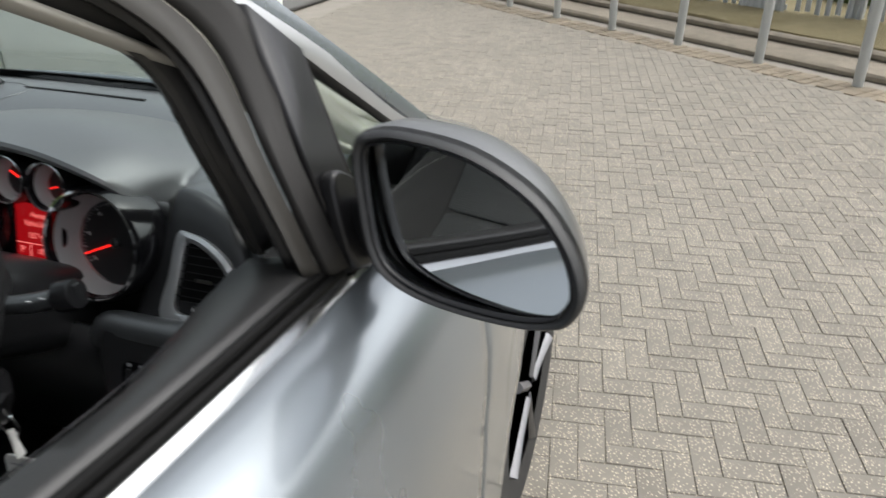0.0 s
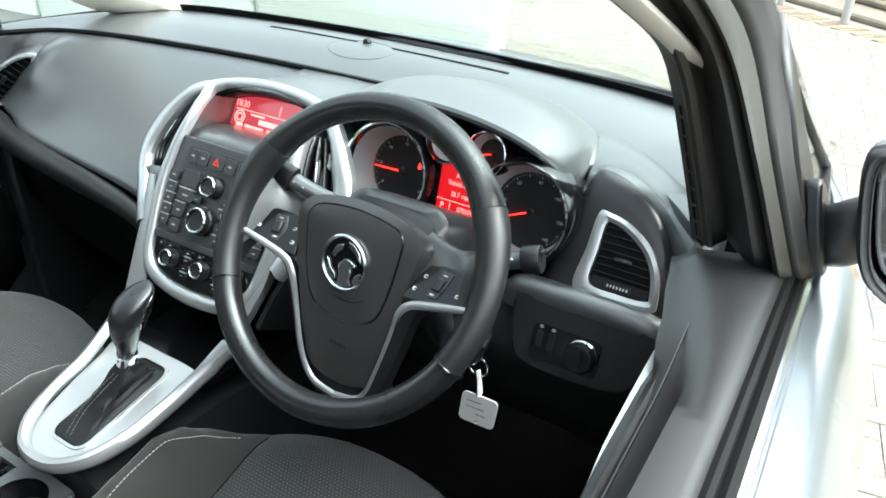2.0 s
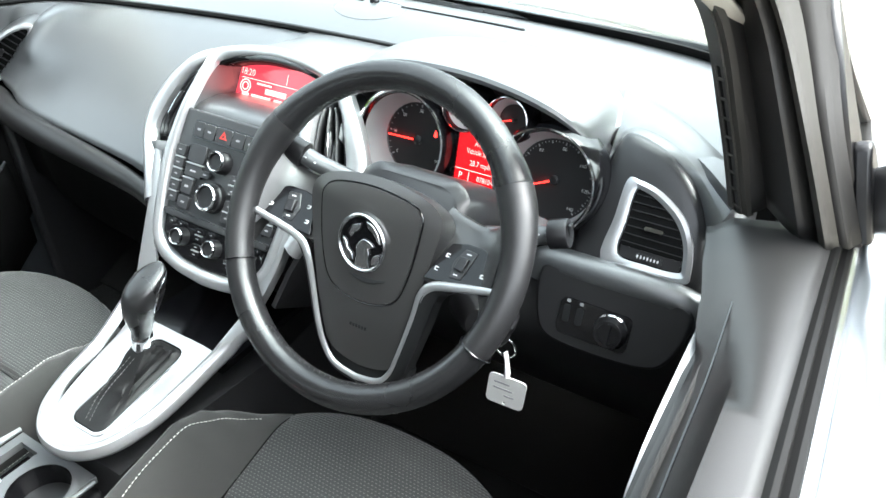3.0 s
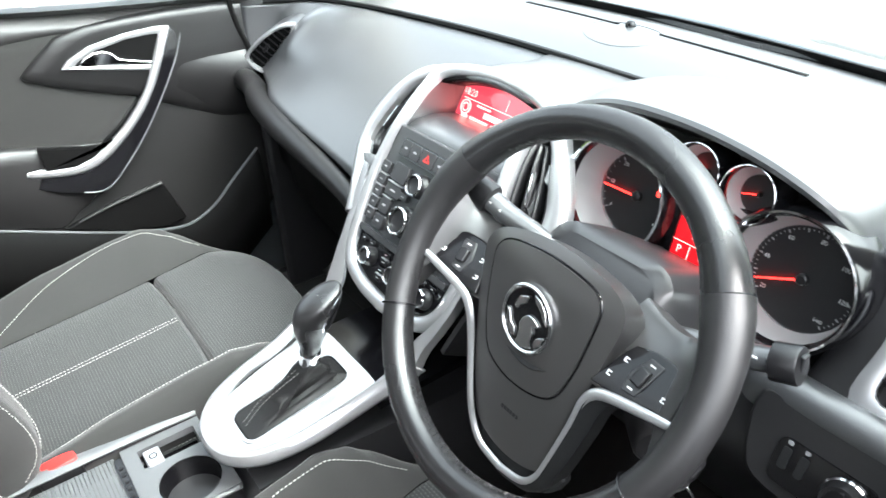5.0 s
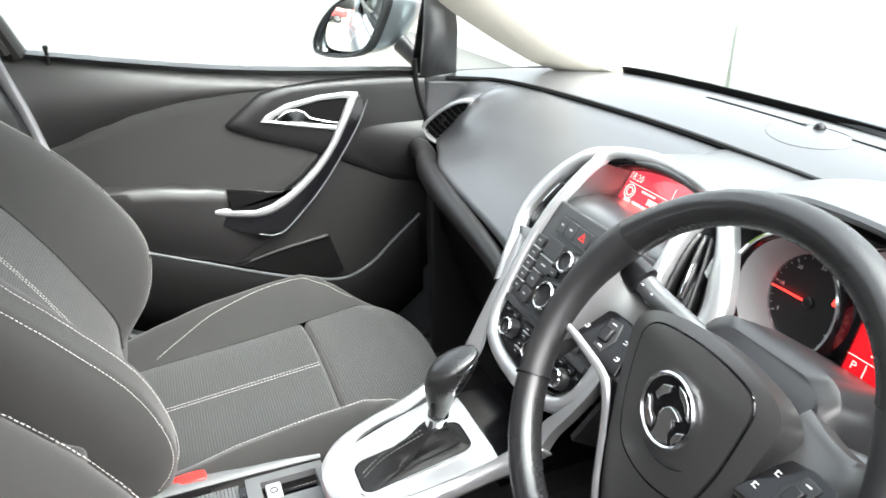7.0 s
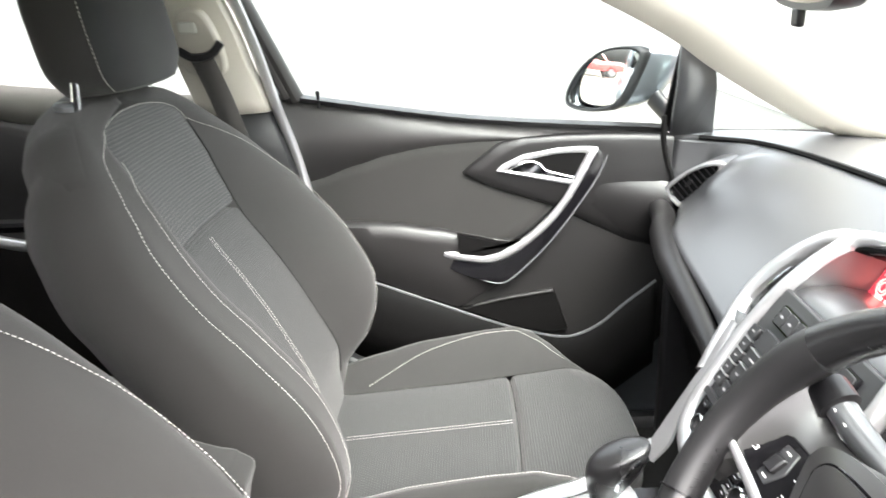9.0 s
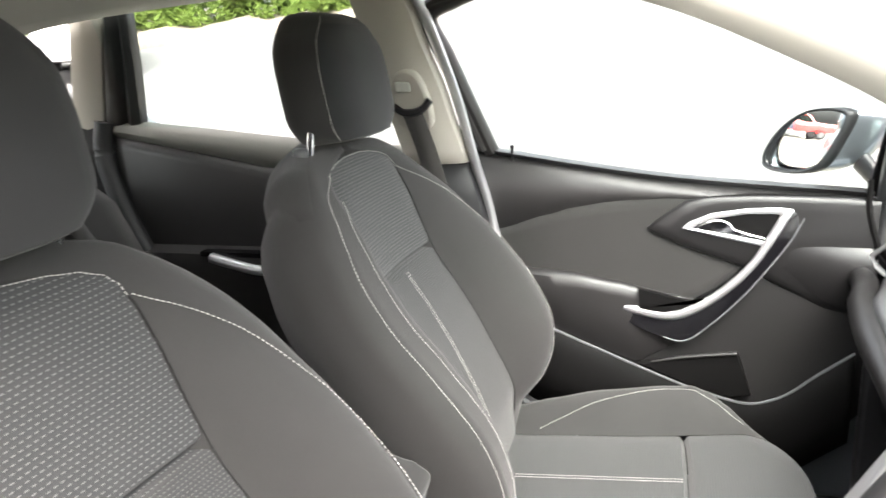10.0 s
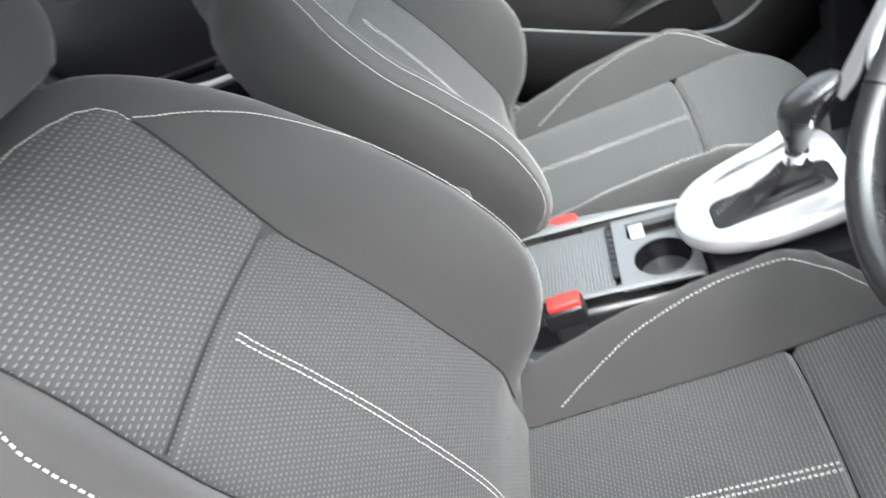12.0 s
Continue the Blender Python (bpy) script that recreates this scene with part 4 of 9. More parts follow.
def slats(f, outline_fn, name_parent, count, u0, u1, v0, v1, horizontal, top=-0.003, depth=0.0035, material=None):
    for k in range(count):
        t = (k + 0.5) / count
        if horizontal:
            v = v0 + (v1 - v0) * t
            a, b = outline_fn(v)
            bm = bmesh.new()
            rows_ = [[f(e, v + dv, dc + top) for dv, dc in ((-0.0008, 0.0), (-0.0008, -depth), (0.0002, -depth), (0.0006, 0.0))] for e in (a, b)]
        else:
            u = u0 + (u1 - u0) * t
            a, b = outline_fn(u)
            rows_ = [[f(u - 0.001, a, 0.002), f(u + 0.003, a, -depth), f(u + 0.0045, a, -depth), f(u + 0.0015, a, 0.002)], [f(u - 0.001, b, 0.002), f(u + 0.003, b, -depth), f(u + 0.0045, b, -depth), f(u + 0.0015, b, 0.002)]]
        part("slat", rows_mesh(rows_, close_u=True, caps=True), material or M_SATINBLACK, name_parent, smooth=False)


def span_of(outline):
    """For a level v, where a convex outline begins and ends."""
    def fn(v):
        xs_ = []
        for (x0, y0), (x1, y1) in zip(outline, outline[1:] + outline[:1]):
            if (y0 - v) * (y1 - v) <= 0 and y0 != y1:
                xs_.append(x0 + (x1 - x0) * (v - y0) / (y1 - y0))
        return (min(xs_), max(xs_)) if len(xs_) > 1 else (0, 0.001)
    return fn


def side_vent(f, parent):
    """The shield-shaped end vent with its silver frame, slats and thumb wheel."""
    raw = [(0.0, -0.003), (0.05, -0.006), (0.097, -0.003), (0.102, 0.012), (0.094, 0.045), (0.076, 0.072), (0.045, 0.092), (0.018, 0.099), (0.003, 0.096), (0.001, 0.05)]
    out = flat2(raw, 4)
    inn_raw = [(0.0165, 0.010), (0.05, 0.006), (0.088, 0.008), (0.091, 0.018), (0.084, 0.043), (0.068, 0.065), (0.042, 0.082), (0.024, 0.088), (0.0155, 0.085), (0.0155, 0.048)]
    inn = flat2(inn_raw, 4)
    ring = part("vent_frame", loop_band(f, out, inn, -0.012, 0.004, dome=0.0025), M_SILVER, parent, "satin silver vent frame")
    part("vent_duct", prism(f, inn, -0.0045, -0.0034), M_MATTBLACK, ring)
    slats(f, span_of(inn), ring, 7, 0, 0, 0.022, 0.088, True, 0.0015, 0.0034, M_SATINBLACK)
    for k in (0.030, 0.048, 0.066):
        part("vane", prism(f, [(k - 0.0008, 0.022), (k + 0.0008, 0.022), ((k - 0.006) + 0.0008, 0.078), ((k - 0.006) - 0.0008, 0.078)], -0.02, -0.012), M_SATINBLACK, ring, smooth=False)
    part("louvre_tab", prism(f, rounded(0.022, 0.0045, 0.002, 2, 0.050, 0.047), 0.0, 0.007), M_CHROME, ring)
    part("wheel_plate", prism(f, [(0.018, 0.007), (0.088, 0.007), (0.089, 0.021), (0.017, 0.021)], -0.008, -0.002), M_SATINBLACK, ring, smooth=False)
    part("thumb_wheel", prism(f, rounded(0.034, 0.007, 0.003, 2, 0.052, 0.0135), -0.004, 0.0025), M_DARKPLASTIC, ring)
    bm = bmesh.new()
    for k in range(7):
        prism(f, rounded(0.0018, 0.0038, 0.0006, 1, (0.040 + 0.004 * k), 0.0135), 0.002, 0.0032, bm)
    part("wheel_print", bm, M_WHITE, ring)
    return ring


# black tube along the crease stands for the shadow under the pad's overhang
part("crease_shadow", tube([V(a, b - 0.008, 0.9815) for a, b in CREASE_S if -0.745 < a < 0.125], 0.0050, 6), M_MATTBLACK, dash, "black strip standing for the shadow under the upper dash pad")
# added black strip: draws the shaded gap where dash end and door meet
gap_line = cr([V(-0.739, 0.190, 1.03), V(-0.739, 0.192, 0.98), V(-0.739, 0.201, 0.937), V(-0.737, 0.213, 0.90), V(-0.735, 0.210, 0.872)], 5)
part("end_gap_strip", tube(gap_line, 0.0055, 8), M_MATTBLACK, dash, "black strip standing for the dark gap between dash end and door")
# driver's end panel and vent
fd = frame_of((0.56, 0.212, 0.88), (1, 0, 0), (0, 0.515, 0.857))
end_out = flat2([(-0.024, 0.145), (-0.033, 0.075), (-0.052, -0.033), (-0.045, -0.042), (0.03, -0.034), (0.088, -0.030), (0.106, -0.022), (0.115, 0.005), (0.108, 0.05), (0.085, 0.10), (0.045, 0.135), (0.0, 0.152)], 4)
ec = (0.045, 0.050)
rows = [[fd(ec[0] + (a - ec[0]) * k, ec[1] + (b - ec[1]) * k, c) for a, b in end_out] for k, c in ((1.0, -0.10), (1.0, -0.030), (0.992, -0.020), (0.965, -0.0125), (0.92, -0.0085), (0.82, -0.0055), (0.60, -0.0045), (0.02, -0.0045))]
part("driver_end_panel", rows_mesh(rows, close_u=True, caps=True), M_DASHLOW, dash, "black moulded end panel round the driver's vent", sharp=70)
side_vent(fd, dash)
front = cr([fd(-0.032, 0.085, -0.016), fd(-0.021, 0.142, -0.017), fd(0.022, 0.142, -0.017), fd(0.070, 0.112, -0.017), fd(0.107, 0.050, -0.017)], 6)
middle = cr([V(0.518, 0.346, 0.988), V(0.543, 0.352, 0.990), V(0.582, 0.336, 0.989), V(0.625, 0.300, 0.982), V(0.680, 0.245, 0.955)], 6)
behind = cr([V(0.484, 0.462, 0.992), V(0.530, 0.440, 0.992), V(0.585, 0.398, 0.991), V(0.635, 0.345, 0.989), V(0.695, 0.275, 0.984)], 6)
rows = [[p + V(0, 0.004, -0.014), p, p.lerp(m, 0.2) + V(0, 0, 0.003), p.lerp(m, 0.5) + V(0, 0, 0.004), p.lerp(m, 0.8) + V(0, 0, 0.003), m, m.lerp(q, 0.5) + V(0, 0, 0.001), q, q + V(0, 0.02, -0.012)] for p, m, q in zip(front, middle, behind)]
part("end_pad", rows_mesh(rows), M_DASH, dash, "black soft skin between end panel and hood", sharp=80)
# passenger vent, set into the curve of the fascia
fpv = frame_of((-0.708, 0.229, 0.847), (0.543, 0.503, -0.645), (0.554, 0.36, 0.748))


def passenger_vent():
    """The slim end vent: silver on its outer sides, slats running into the fascia."""
    out = [(0.0, 0.0), (0.002, 0.035), (0.002, 0.07), (0.002, 0.105), (0.0, 0.137), (-0.008, 0.138), (-0.020, 0.127), (-0.033, 0.104), (-0.046, 0.063), (-0.053, 0.014), (-0.050, -0.004), (-0.034, -0.010), (-0.014, -0.008)]
    inn = [(-0.002, 0.005), (0.0, 0.035), (0.0, 0.07), (0.0, 0.105), (-0.003, 0.126), (-0.008, 0.128), (-0.016, 0.118), (-0.027, 0.098), (-0.039, 0.059), (-0.0455, 0.015), (-0.0435, 0.003), (-0.032, -0.002), (-0.014, 0.0)]
    dense = lambda pts: flat2(pts, 3)
    part("vent_plug", prism(fpv, dense(out), -0.09, -0.006), M_DASH, dash, "black soft housing of the end vent")
    ring = part("vent_frame", loop_band(fpv, dense(out), dense(inn), -0.012, 0.003, dome=0.002), M_SILVER, dash, "satin silver vent frame")
    part("vent_duct", prism(fpv, dense(inn), -0.0055, -0.0045), M_MATTBLACK, ring, smooth=False)
    slats(fpv, span_of(dense(inn)), ring, 8, 0, 0, 0.008, 0.122, True, 0.0015, 0.005, M_SATINBLACK)
    part("vane_tab", prism(fpv, rounded(0.007, 0.022, 0.003, 3, -0.024, 0.052), 0.0, 0.005), M_SATINBLACK, ring, bevel=0.001)


passenger_vent()

# hood over the instruments
HOOD = [(0.112, 0.34, 0.950), (0.130, 0.275, 0.985), (0.175, 0.245, 1.030), (0.245, 0.236, 1.058), (0.330, 0.235, 1.064), (0.410, 0.234, 1.057), (0.475, 0.234, 1.040), (0.508, 0.256, 1.008), (0.520, 0.292, 0.968)]
BACKLINE = [(0.125, 0.40, 0.985), (0.135, 0.43, 0.985), (0.155, 0.485, 0.985), (0.205, 0.530, 0.988), (0.275, 0.555, 0.990), (0.365, 0.545, 0.990), (0.440, 0.495, 0.990), (0.492, 0.430, 0.991), (0.517, 0.355, 0.990)]
rim, bkl = cr([V(*p) for p in HOOD], 6), cr([V(*p) for p in BACKLINE], 6)
rows = []
for i, (p, e) in enumerate(zip(rim, bkl)):
    t = i / (len(rim) - 1)
    up = 0.022 * math.sin(math.pi * t) ** 0.8
    q = p.lerp(e, 0.33) + V(0, 0, up)
    r = p.lerp(e, 0.68) + V(0, 0, up * 0.8)
    rows.append([p + V(0, 0.05, -0.022), p + V(0, 0.012, -0.016), p + V(0, -0.001, -0.010), p + V(0, -0.003, -0.004)] + cr([p, q, r, e, e + V(0, 0.012, -0.02)], 5))
part("instrument_hood", rows_mesh(rows), M_DASH, dash, "domed black hood over the instruments", solid=0.005)
part("hood_liner", rows_mesh([[r[0] for r in rows], [V(r[0].x, 0.30, r[0].z - 0.03) for r in rows]]), M_SATINBLACK, dash, solid=0.004)

# instrument panel
fg = frame_of((0.376, 0.228, 0.957), (1, 0, 0), (0, 0.25, 0.968))
clus = thing("instrument_cluster", (0.376, 0.28, 0.86), "car instrument cluster with red-lit screen and chrome-ringed dials", "instruments")
part("cluster_panel", prism(fg, flat2([(-0.235, -0.07), (-0.10, -0.095), (0.08, -0.10), (0.155, -0.085), (0.152, -0.03), (0.138, 0.0), (0.120, 0.042), (0.092, 0.072), (0.0, 0.092), (-0.12, 0.092), (-0.20, 0.055), (-0.240, 0.0)], 4), -0.08, -0.046), M_SATINBLACK, clus, "black instrument panel")


def dial(cx, cy, r, numbers, a0, a1, needle, name, deep=0.040, fr=0.76):
    """A deep dial: housing tube, chrome ring, pale cone, black face with figures, lit needle."""
    axis = fg(0, 0, 1) - fg(0, 0, 0)
    o = fg(cx, cy)
    d = part(name, lathe([(r * 1.16, -deep - 0.01), (r * 1.16, 0.006), (r * 1.09, 0.012), (r * 1.02, 0.010), (r * 1.0, 0.0), (r * 1.0, -deep - 0.01)], o, axis, 48, closed=True), M_GLOSSBLACK, clus, "black dial housing")
    part("chrome_ring", lathe([(r * 1.03, 0.009), (r * 1.06, 0.0130), (r * 1.095, 0.0125), (r * 1.08, 0.009)], o, axis, 48, closed=True), M_CHROME, d)
    low = 0.075 * r
    cone = [[fg(cx + q * math.cos(2 * math.pi * k / 48), cy - low * m + q * math.sin(2 * math.pi * k / 48), c) for k in range(48)] for q, m, c in ((r * 0.995, 0, 0.002), (r * (0.5 + fr * 0.53), 0.4, -deep * 0.4), (r * (fr - 0.02), 1, -deep))]
    cy -= low
    o = fg(cx, cy)
    part("pale_cone", rows_mesh(cone, close_u=True), M_GAUGEWHITE, d, "pale grey dial cone")
    part("dial_face", lathe([(r * fr, -deep - 0.002), (r * fr, -deep + 0.0006), (0.0001, -deep + 0.0006)], o, axis, 48, caps=False), M_GAUGE, d)
    part("inner_ring", lathe([(r * (fr - 0.035), -deep), (r * (fr - 0.015), -deep + 0.003), (r * (fr + 0.005), -deep + 0.002), (r * (fr - 0.01), -deep - 0.001)], o, axis, 48, closed=True), M_CHROME, d)
    face = -deep + 0.0008
    if numbers:
        bms = []
        n = len(numbers)
        tick = bmesh.new()
        for k, s in enumerate(numbers):
            a = radians(a0 + (a1 - a0) * k / (n - 1))
            if s:
                bms.append(text_mesh(s, r * 0.105, fg, (cx + r * (fr - 0.20) * math.cos(a), cy + r * (fr - 0.20) * math.sin(a), face)))
        for k in range((n - 1) * 4 + 1):
            a = radians(a0 + (a1 - a0) * k / ((n - 1) * 4))
            w = r * (0.007 if k % 4 else 0.014)
            q = r * (fr - (0.09 if k % 4 else 0.12))
            c, s = math.cos(a), math.sin(a)
            e = r * (fr - 0.06)
            pts = [(cx + q * c - w * s, cy + q * s + w * c), (cx + q * c + w * s, cy + q * s - w * c), (cx + e * c + w * s, cy + e * s - w * c), (cx + e * c - w * s, cy + e * s + w * c)]
            prism(fg, pts, face - 0.0002, face + 0.0002, tick)
        part("tick_scale", tick, M_GREYPRINT, d, "white dial ticks", smooth=False)
        for b in bms:
            part("numeral", b, M_WHITE, d, smooth=False)
    a = radians(needle)
    c, s = math.cos(a), math.sin(a)
    L = r * (fr - 0.08)
    w = max(0.0007, r * 0.018)
    part("needle", prism(fg, [(cx - L * 0.10 * c - w * s, cy - L * 0.10 * s + w * c), (cx - L * 0.10 * c + w * s, cy - L * 0.10 * s - w * c), (cx + L * c + w * 0.5 * s, cy + L * s - w * 0.5 * c), (cx + L * c - w * 0.5 * s, cy + L * s + w * 0.5 * c)], face + 0.002, face + 0.004), M_NEEDLE, d, smooth=False)
    part("needle_hub", lathe([(r * 0.10, face), (r * 0.10, face + 0.004), (r * 0.07, face + 0.0055)], o, axis, 20), M_SATINBLACK, d)
    return d


GL, GR = (-0.110, -0.003), (0.097, -0.006)
rev = dial(*GL, 0.062, ["0", "10", "20", "30", "40", "50", "60"], 215, -35, 181, "rev_counter", 0.040, 0.84)
part("warning_lamp", prism(fg, flat2([(GL[0] + 0.024, 0.002), (GL[0] + 0.029, 0.002), (GL[0] + 0.0285, 0.007), (GL[0] + 0.026, 0.011), (GL[0] + 0.0245, 0.007)], 2), -0.0391, -0.0386), M_NEEDLE, rev, smooth=False)
dial(*GR, 0.060, ["20", "", "40", "", "60", "", "80", "", "100", "", "120", "", "140"], 215, -50, 203, "speedometer", 0.034, 0.88)
dial(-0.022, 0.058, 0.026, None, 0, 0, 150, "temperature_gauge", 0.016)
dial(0.038, 0.056, 0.026, None, 0, 0, 195, "fuel_gauge", 0.016)
SX = 0.0
fgs = frame_of(fg(0, -0.004, 0), (1, 0, 0), (0, 0.25, 0.968))
scr = part("trip_screen", prism(fgs, [(SX - 0.034, -0.058), (SX + 0.034, -0.058), (SX + 0.034, 0.034), (SX - 0.034, 0.034)], -0.03, -0.012), M_SCREEN, clus, "red-lit trip screen", smooth=False)
part("screen_border", loop_band(fgs, rounded(0.080, 0.104, 0.006, 3, SX, -0.012), rounded(0.066, 0.090, 0.004, 3, SX, -0.012), -0.036, -0.009), M_GLOSSBLACK, scr)
sc = -0.0115
part("screen_text", join(text_mesh("Average", 0.0100, fgs, (SX + 0.004, 0.018, sc), squeeze=0.8), text_mesh("Vehicle Speed", 0.0100, fgs, (SX + 0.001, 0.007, sc), squeeze=0.72), text_mesh("28.7 mph", 0.0100, fgs, (SX + 0.002, -0.008, sc), squeeze=0.8), text_mesh("P", 0.012, fgs, (SX - 0.024, -0.027, sc)), text_mesh("078104", 0.0100, fgs, (SX + 0.012, -0.027, sc), squeeze=0.8), prism(fgs, [(SX - 0.033, -0.0185), (SX + 0.033, -0.0185), (SX + 0.033, -0.0177), (SX - 0.033, -0.0177)], sc - 0.0005, sc), prism(fgs, [(SX - 0.0125, -0.035), (SX - 0.0117, -0.035), (SX - 0.0117, -0.020), (SX - 0.0125, -0.020)], sc - 0.0005, sc)), M_SCREENINK, scr, "pale red lit trip figures", smooth=False)

# lower driver's panel with the lamp switch
fl = frame_of((0.585, 0.166, 0.835), (1, 0, 0), (0, 0.29, 0.957))
low = part("driver_lower_panel", prism(fl, flat2([(-0.085, 0.035), (-0.08, -0.03), (-0.05, -0.055), (0.05, -0.052), (0.085, -0.03), (0.098, 0.03), (0.06, 0.042), (-0.04, 0.038)], 4), -0.05, 0.0), M_DASHLOW, dash, "black lower panel beside the column", bevel=0.006)
part("panel_roll", tube(cr([fl(-0.098, 0.018, -0.026), fl(-0.085, 0.036, -0.020), fl(-0.03, 0.039, -0.017), fl(0.04, 0.040, -0.017), fl(0.090, 0.034, -0.020), fl(0.104, 0.016, -0.028)], 5), 0.019, 14), M_DASH, low, "rounded top of the lower panel")
part("switch_plate", prism(fl, rounded(0.088, 0.046, 0.008, 3, -0.008, -0.016), 0.0, 0.003), M_GLOSSBLACK, low)
knob = part("lamp_switch", lathe([(0.0195, 0.0), (0.0195, 0.006), (0.0165, 0.016), (0.013, 0.0165), (0.0125, 0.014)], fl(0.014, -0.016), fl(0, 0, 1) - fl(0, 0, 0), 28), M_SATINBLACK, low)
part("chrome_collar", lathe([(0.0205, 0.001), (0.0212, 0.005), (0.0195, 0.0065)], fl(0.014, -0.016), fl(0, 0, 1) - fl(0, 0, 0), 28, closed=True), M_CHROME, knob)
part("switch_grip", prism(fl, rounded(0.005, 0.028, 0.0022, 2, 0.014, -0.016), 0.014, 0.020), M_SATINBLACK, knob)
for k in (-0.042, -0.026):
    w = part("dimmer_wheel", prism(fl, rounded(0.008, 0.022, 0.002, 2, k, -0.012), 0.002, 0.005), M_DARKPLASTIC, low)
    part("dimmer_mark", prism(fl, rounded(0.005, 0.004, 0.001, 1, k, 0.004), 0.003, 0.0036), M_GREYPRINT, w)
rows = []
for x in span(0.17, 0.70, 8):
    rows.append([V(x, 0.19, 0.86), V(x, 0.17, 0.80), V(x, 0.19, 0.72), V(x, 0.26, 0.60), V(x, 0.34, 0.52)])
part("knee_panel", rows_mesh(rows), M_DASHLOW, dash, "black knee panel under the dash", solid=0.01)
part("end_block", box((0.668, 0.37, 0.76), (0.05, 0.20, 0.30)), M_DASHLOW, dash, bevel=0.015)
part("dash_core", box((0.30, 0.42, 0.80), (0.72, 0.12, 0.26)), M_DASHLOW, dash, smooth=False)
part("dash_core", box((-0.35, 0.50, 0.78), (0.80, 0.10, 0.30)), M_DASHLOW, dash, smooth=False)

# things on the dash top: speaker cover, slots, sensor
def dash_top(x, y):
    yc, yf = lerp_table(CREASE_S, x), lerp_table(FRONT_S, x)
    t = (y - yc) / (yf - yc)
    return 0.985 + 0.022 * math.sin(math.pi * min(1, max(0, t) * 1.05)) * max(0.2, 1 - (x / 0.75) ** 2) - 0.004 * t


for xa, xb, wide in ((-0.30, -0.075, -1), (0.010, 0.258, 1)):
    rows = []
    for t in span(0, 1, 14):
        x = xa + (xb - xa) * t
        w = 0.0024 + 0.0016 * (t if wide > 0 else 1 - t)
        rows.append([V(x, 0.602 + k * w, dash_top(x, 0.602) + 0.0012) for k in (-1, 1)])
    part("demister_slot", rows_mesh(rows), M_MATTBLACK, dash, "narrow black demister slot", solid=0.001)
ring = [V(-0.040 + 0.072 * math.cos(a), 0.572 + 0.050 * math.sin(a), 0) for a in [2 * math.pi * k / 40 for k in range(40)]]
part("speaker_cover", tube([V(p.x, p.y, dash_top(p.x, p.y) + 0.0002) for p in ring], 0.0006, 6, closed=True), M_DASH, dash, "fine oval edge of the speaker cover")
part("light_sensor", lathe([(0.009, -0.004), (0.009, 0.003), (0.006, 0.008), (0.0015, 0.0095)], (-0.053, 0.606, dash_top(-0.053, 0.606)), (0, 0, 1), 18), M_GLOSSBLACK, dash)

rows = []
for x in span(-0.625, 0.60, 40):
    yf = lerp_table(FRONT_S, x)
    rows.append([V(x, yf - 0.001, 0.976), V(x, yf - 0.006, 0.982), V(x, yf - 0.011, 0.996), V(x, yf - 0.008, 0.997)])
part("screen_seal", rows_mesh(rows), M_MATTBLACK, dash, "black band along the windscreen foot", solid=0.002)

# centre fascia between crease, hood and display arch
rows = []
for x in span(-0.09, 0.135, 10):
    k = 1 - abs((x - 0.033) / 0.13) ** 2
    rows.append([V(x, lerp_table(CREASE_S, x), 0.981), V(x, 0.42, 0.978 + 0.010 * k), V(x, 0.35, 0.985 + 0.018 * k), V(x, 0.28, 0.990 + 0.026 * k), V(x, 0.250, 0.985 + 0.032 * k)])
part("centre_fascia", rows_mesh(rows), M_DASH, dash, "black soft skin behind the display", solid=0.008)
for sx, w in ((-1, 0.19), (1, 0.162)):
    rows = [[V(0.033 + sx * 0.10, 0.27, 1.0), V(0.033 + sx * 0.125, 0.30, 0.985), V(0.033 + sx * (w - 0.03), 0.33, 0.96)], [V(0.033 + sx * 0.15, 0.20, 0.955), V(0.033 + sx * (0.5 * w + 0.075), 0.22, 0.94), V(0.033 + sx * w, 0.24, 0.92)], [V(0.033 + sx * 0.145, 0.14, 0.89), V(0.033 + sx * (0.5 * w + 0.072), 0.17, 0.87), V(0.033 + sx * w, 0.20, 0.85)], [V(0.033 + sx * 0.12, 0.10, 0.80), V(0.033 + sx * 0.13, 0.14, 0.79), V(0.033 + sx * 0.15, 0.17, 0.78)]]
    part("stack_shoulder", rows_mesh(rows), M_DASH, dash, "black skin beside the centre vents", solid=0.008)

# ---- centre stack ----
stack = thing("centre_stack", (0.033, 0.12, 0.74), "car centre stack with red-lit display in a satin silver frame", "centre stack")
CXS = 0.033
fs = frame_of((CXS, 0.066, 0.792), (1, 0, 0), (0, 0.523, 0.852))
panel = [(-0.112, 0.186), (-0.114, 0.104), (-0.106, 0.03), (-0.100, 0.0), (-0.082, -0.020), (-0.045, -0.031), (0.0, -0.034)]
panel = panel + [(-a, b) for a, b in panel[-2::-1]]
pn = part("control_panel", prism(fs, panel, -0.06, -0.004), M_STACKBLACK, stack, "black control panel", bevel=0.003)


def btn(name, u, v, w, h, parent, mat_=None, c=0.002, mark=True):
    b = part(name, prism(fs, rounded(w, h, min(w, h) * 0.12, 2, u, v), -0.004, c), mat_ or M_STACKKEY, parent, bevel=0.0008)
    if mark:
        part("mark", prism(fs, rounded(w * 0.34, h * 0.14, h * 0.05, 1, u, v), c, c + 0.0004), M_GREYPRINT, b, smooth=False)
    return b


def key_line(u, v, w):
    part("key_line", prism(fs, rounded(w, 0.0016, 0.0006, 1, u, v), -0.003, 0.0030), M_SILVER, pn)


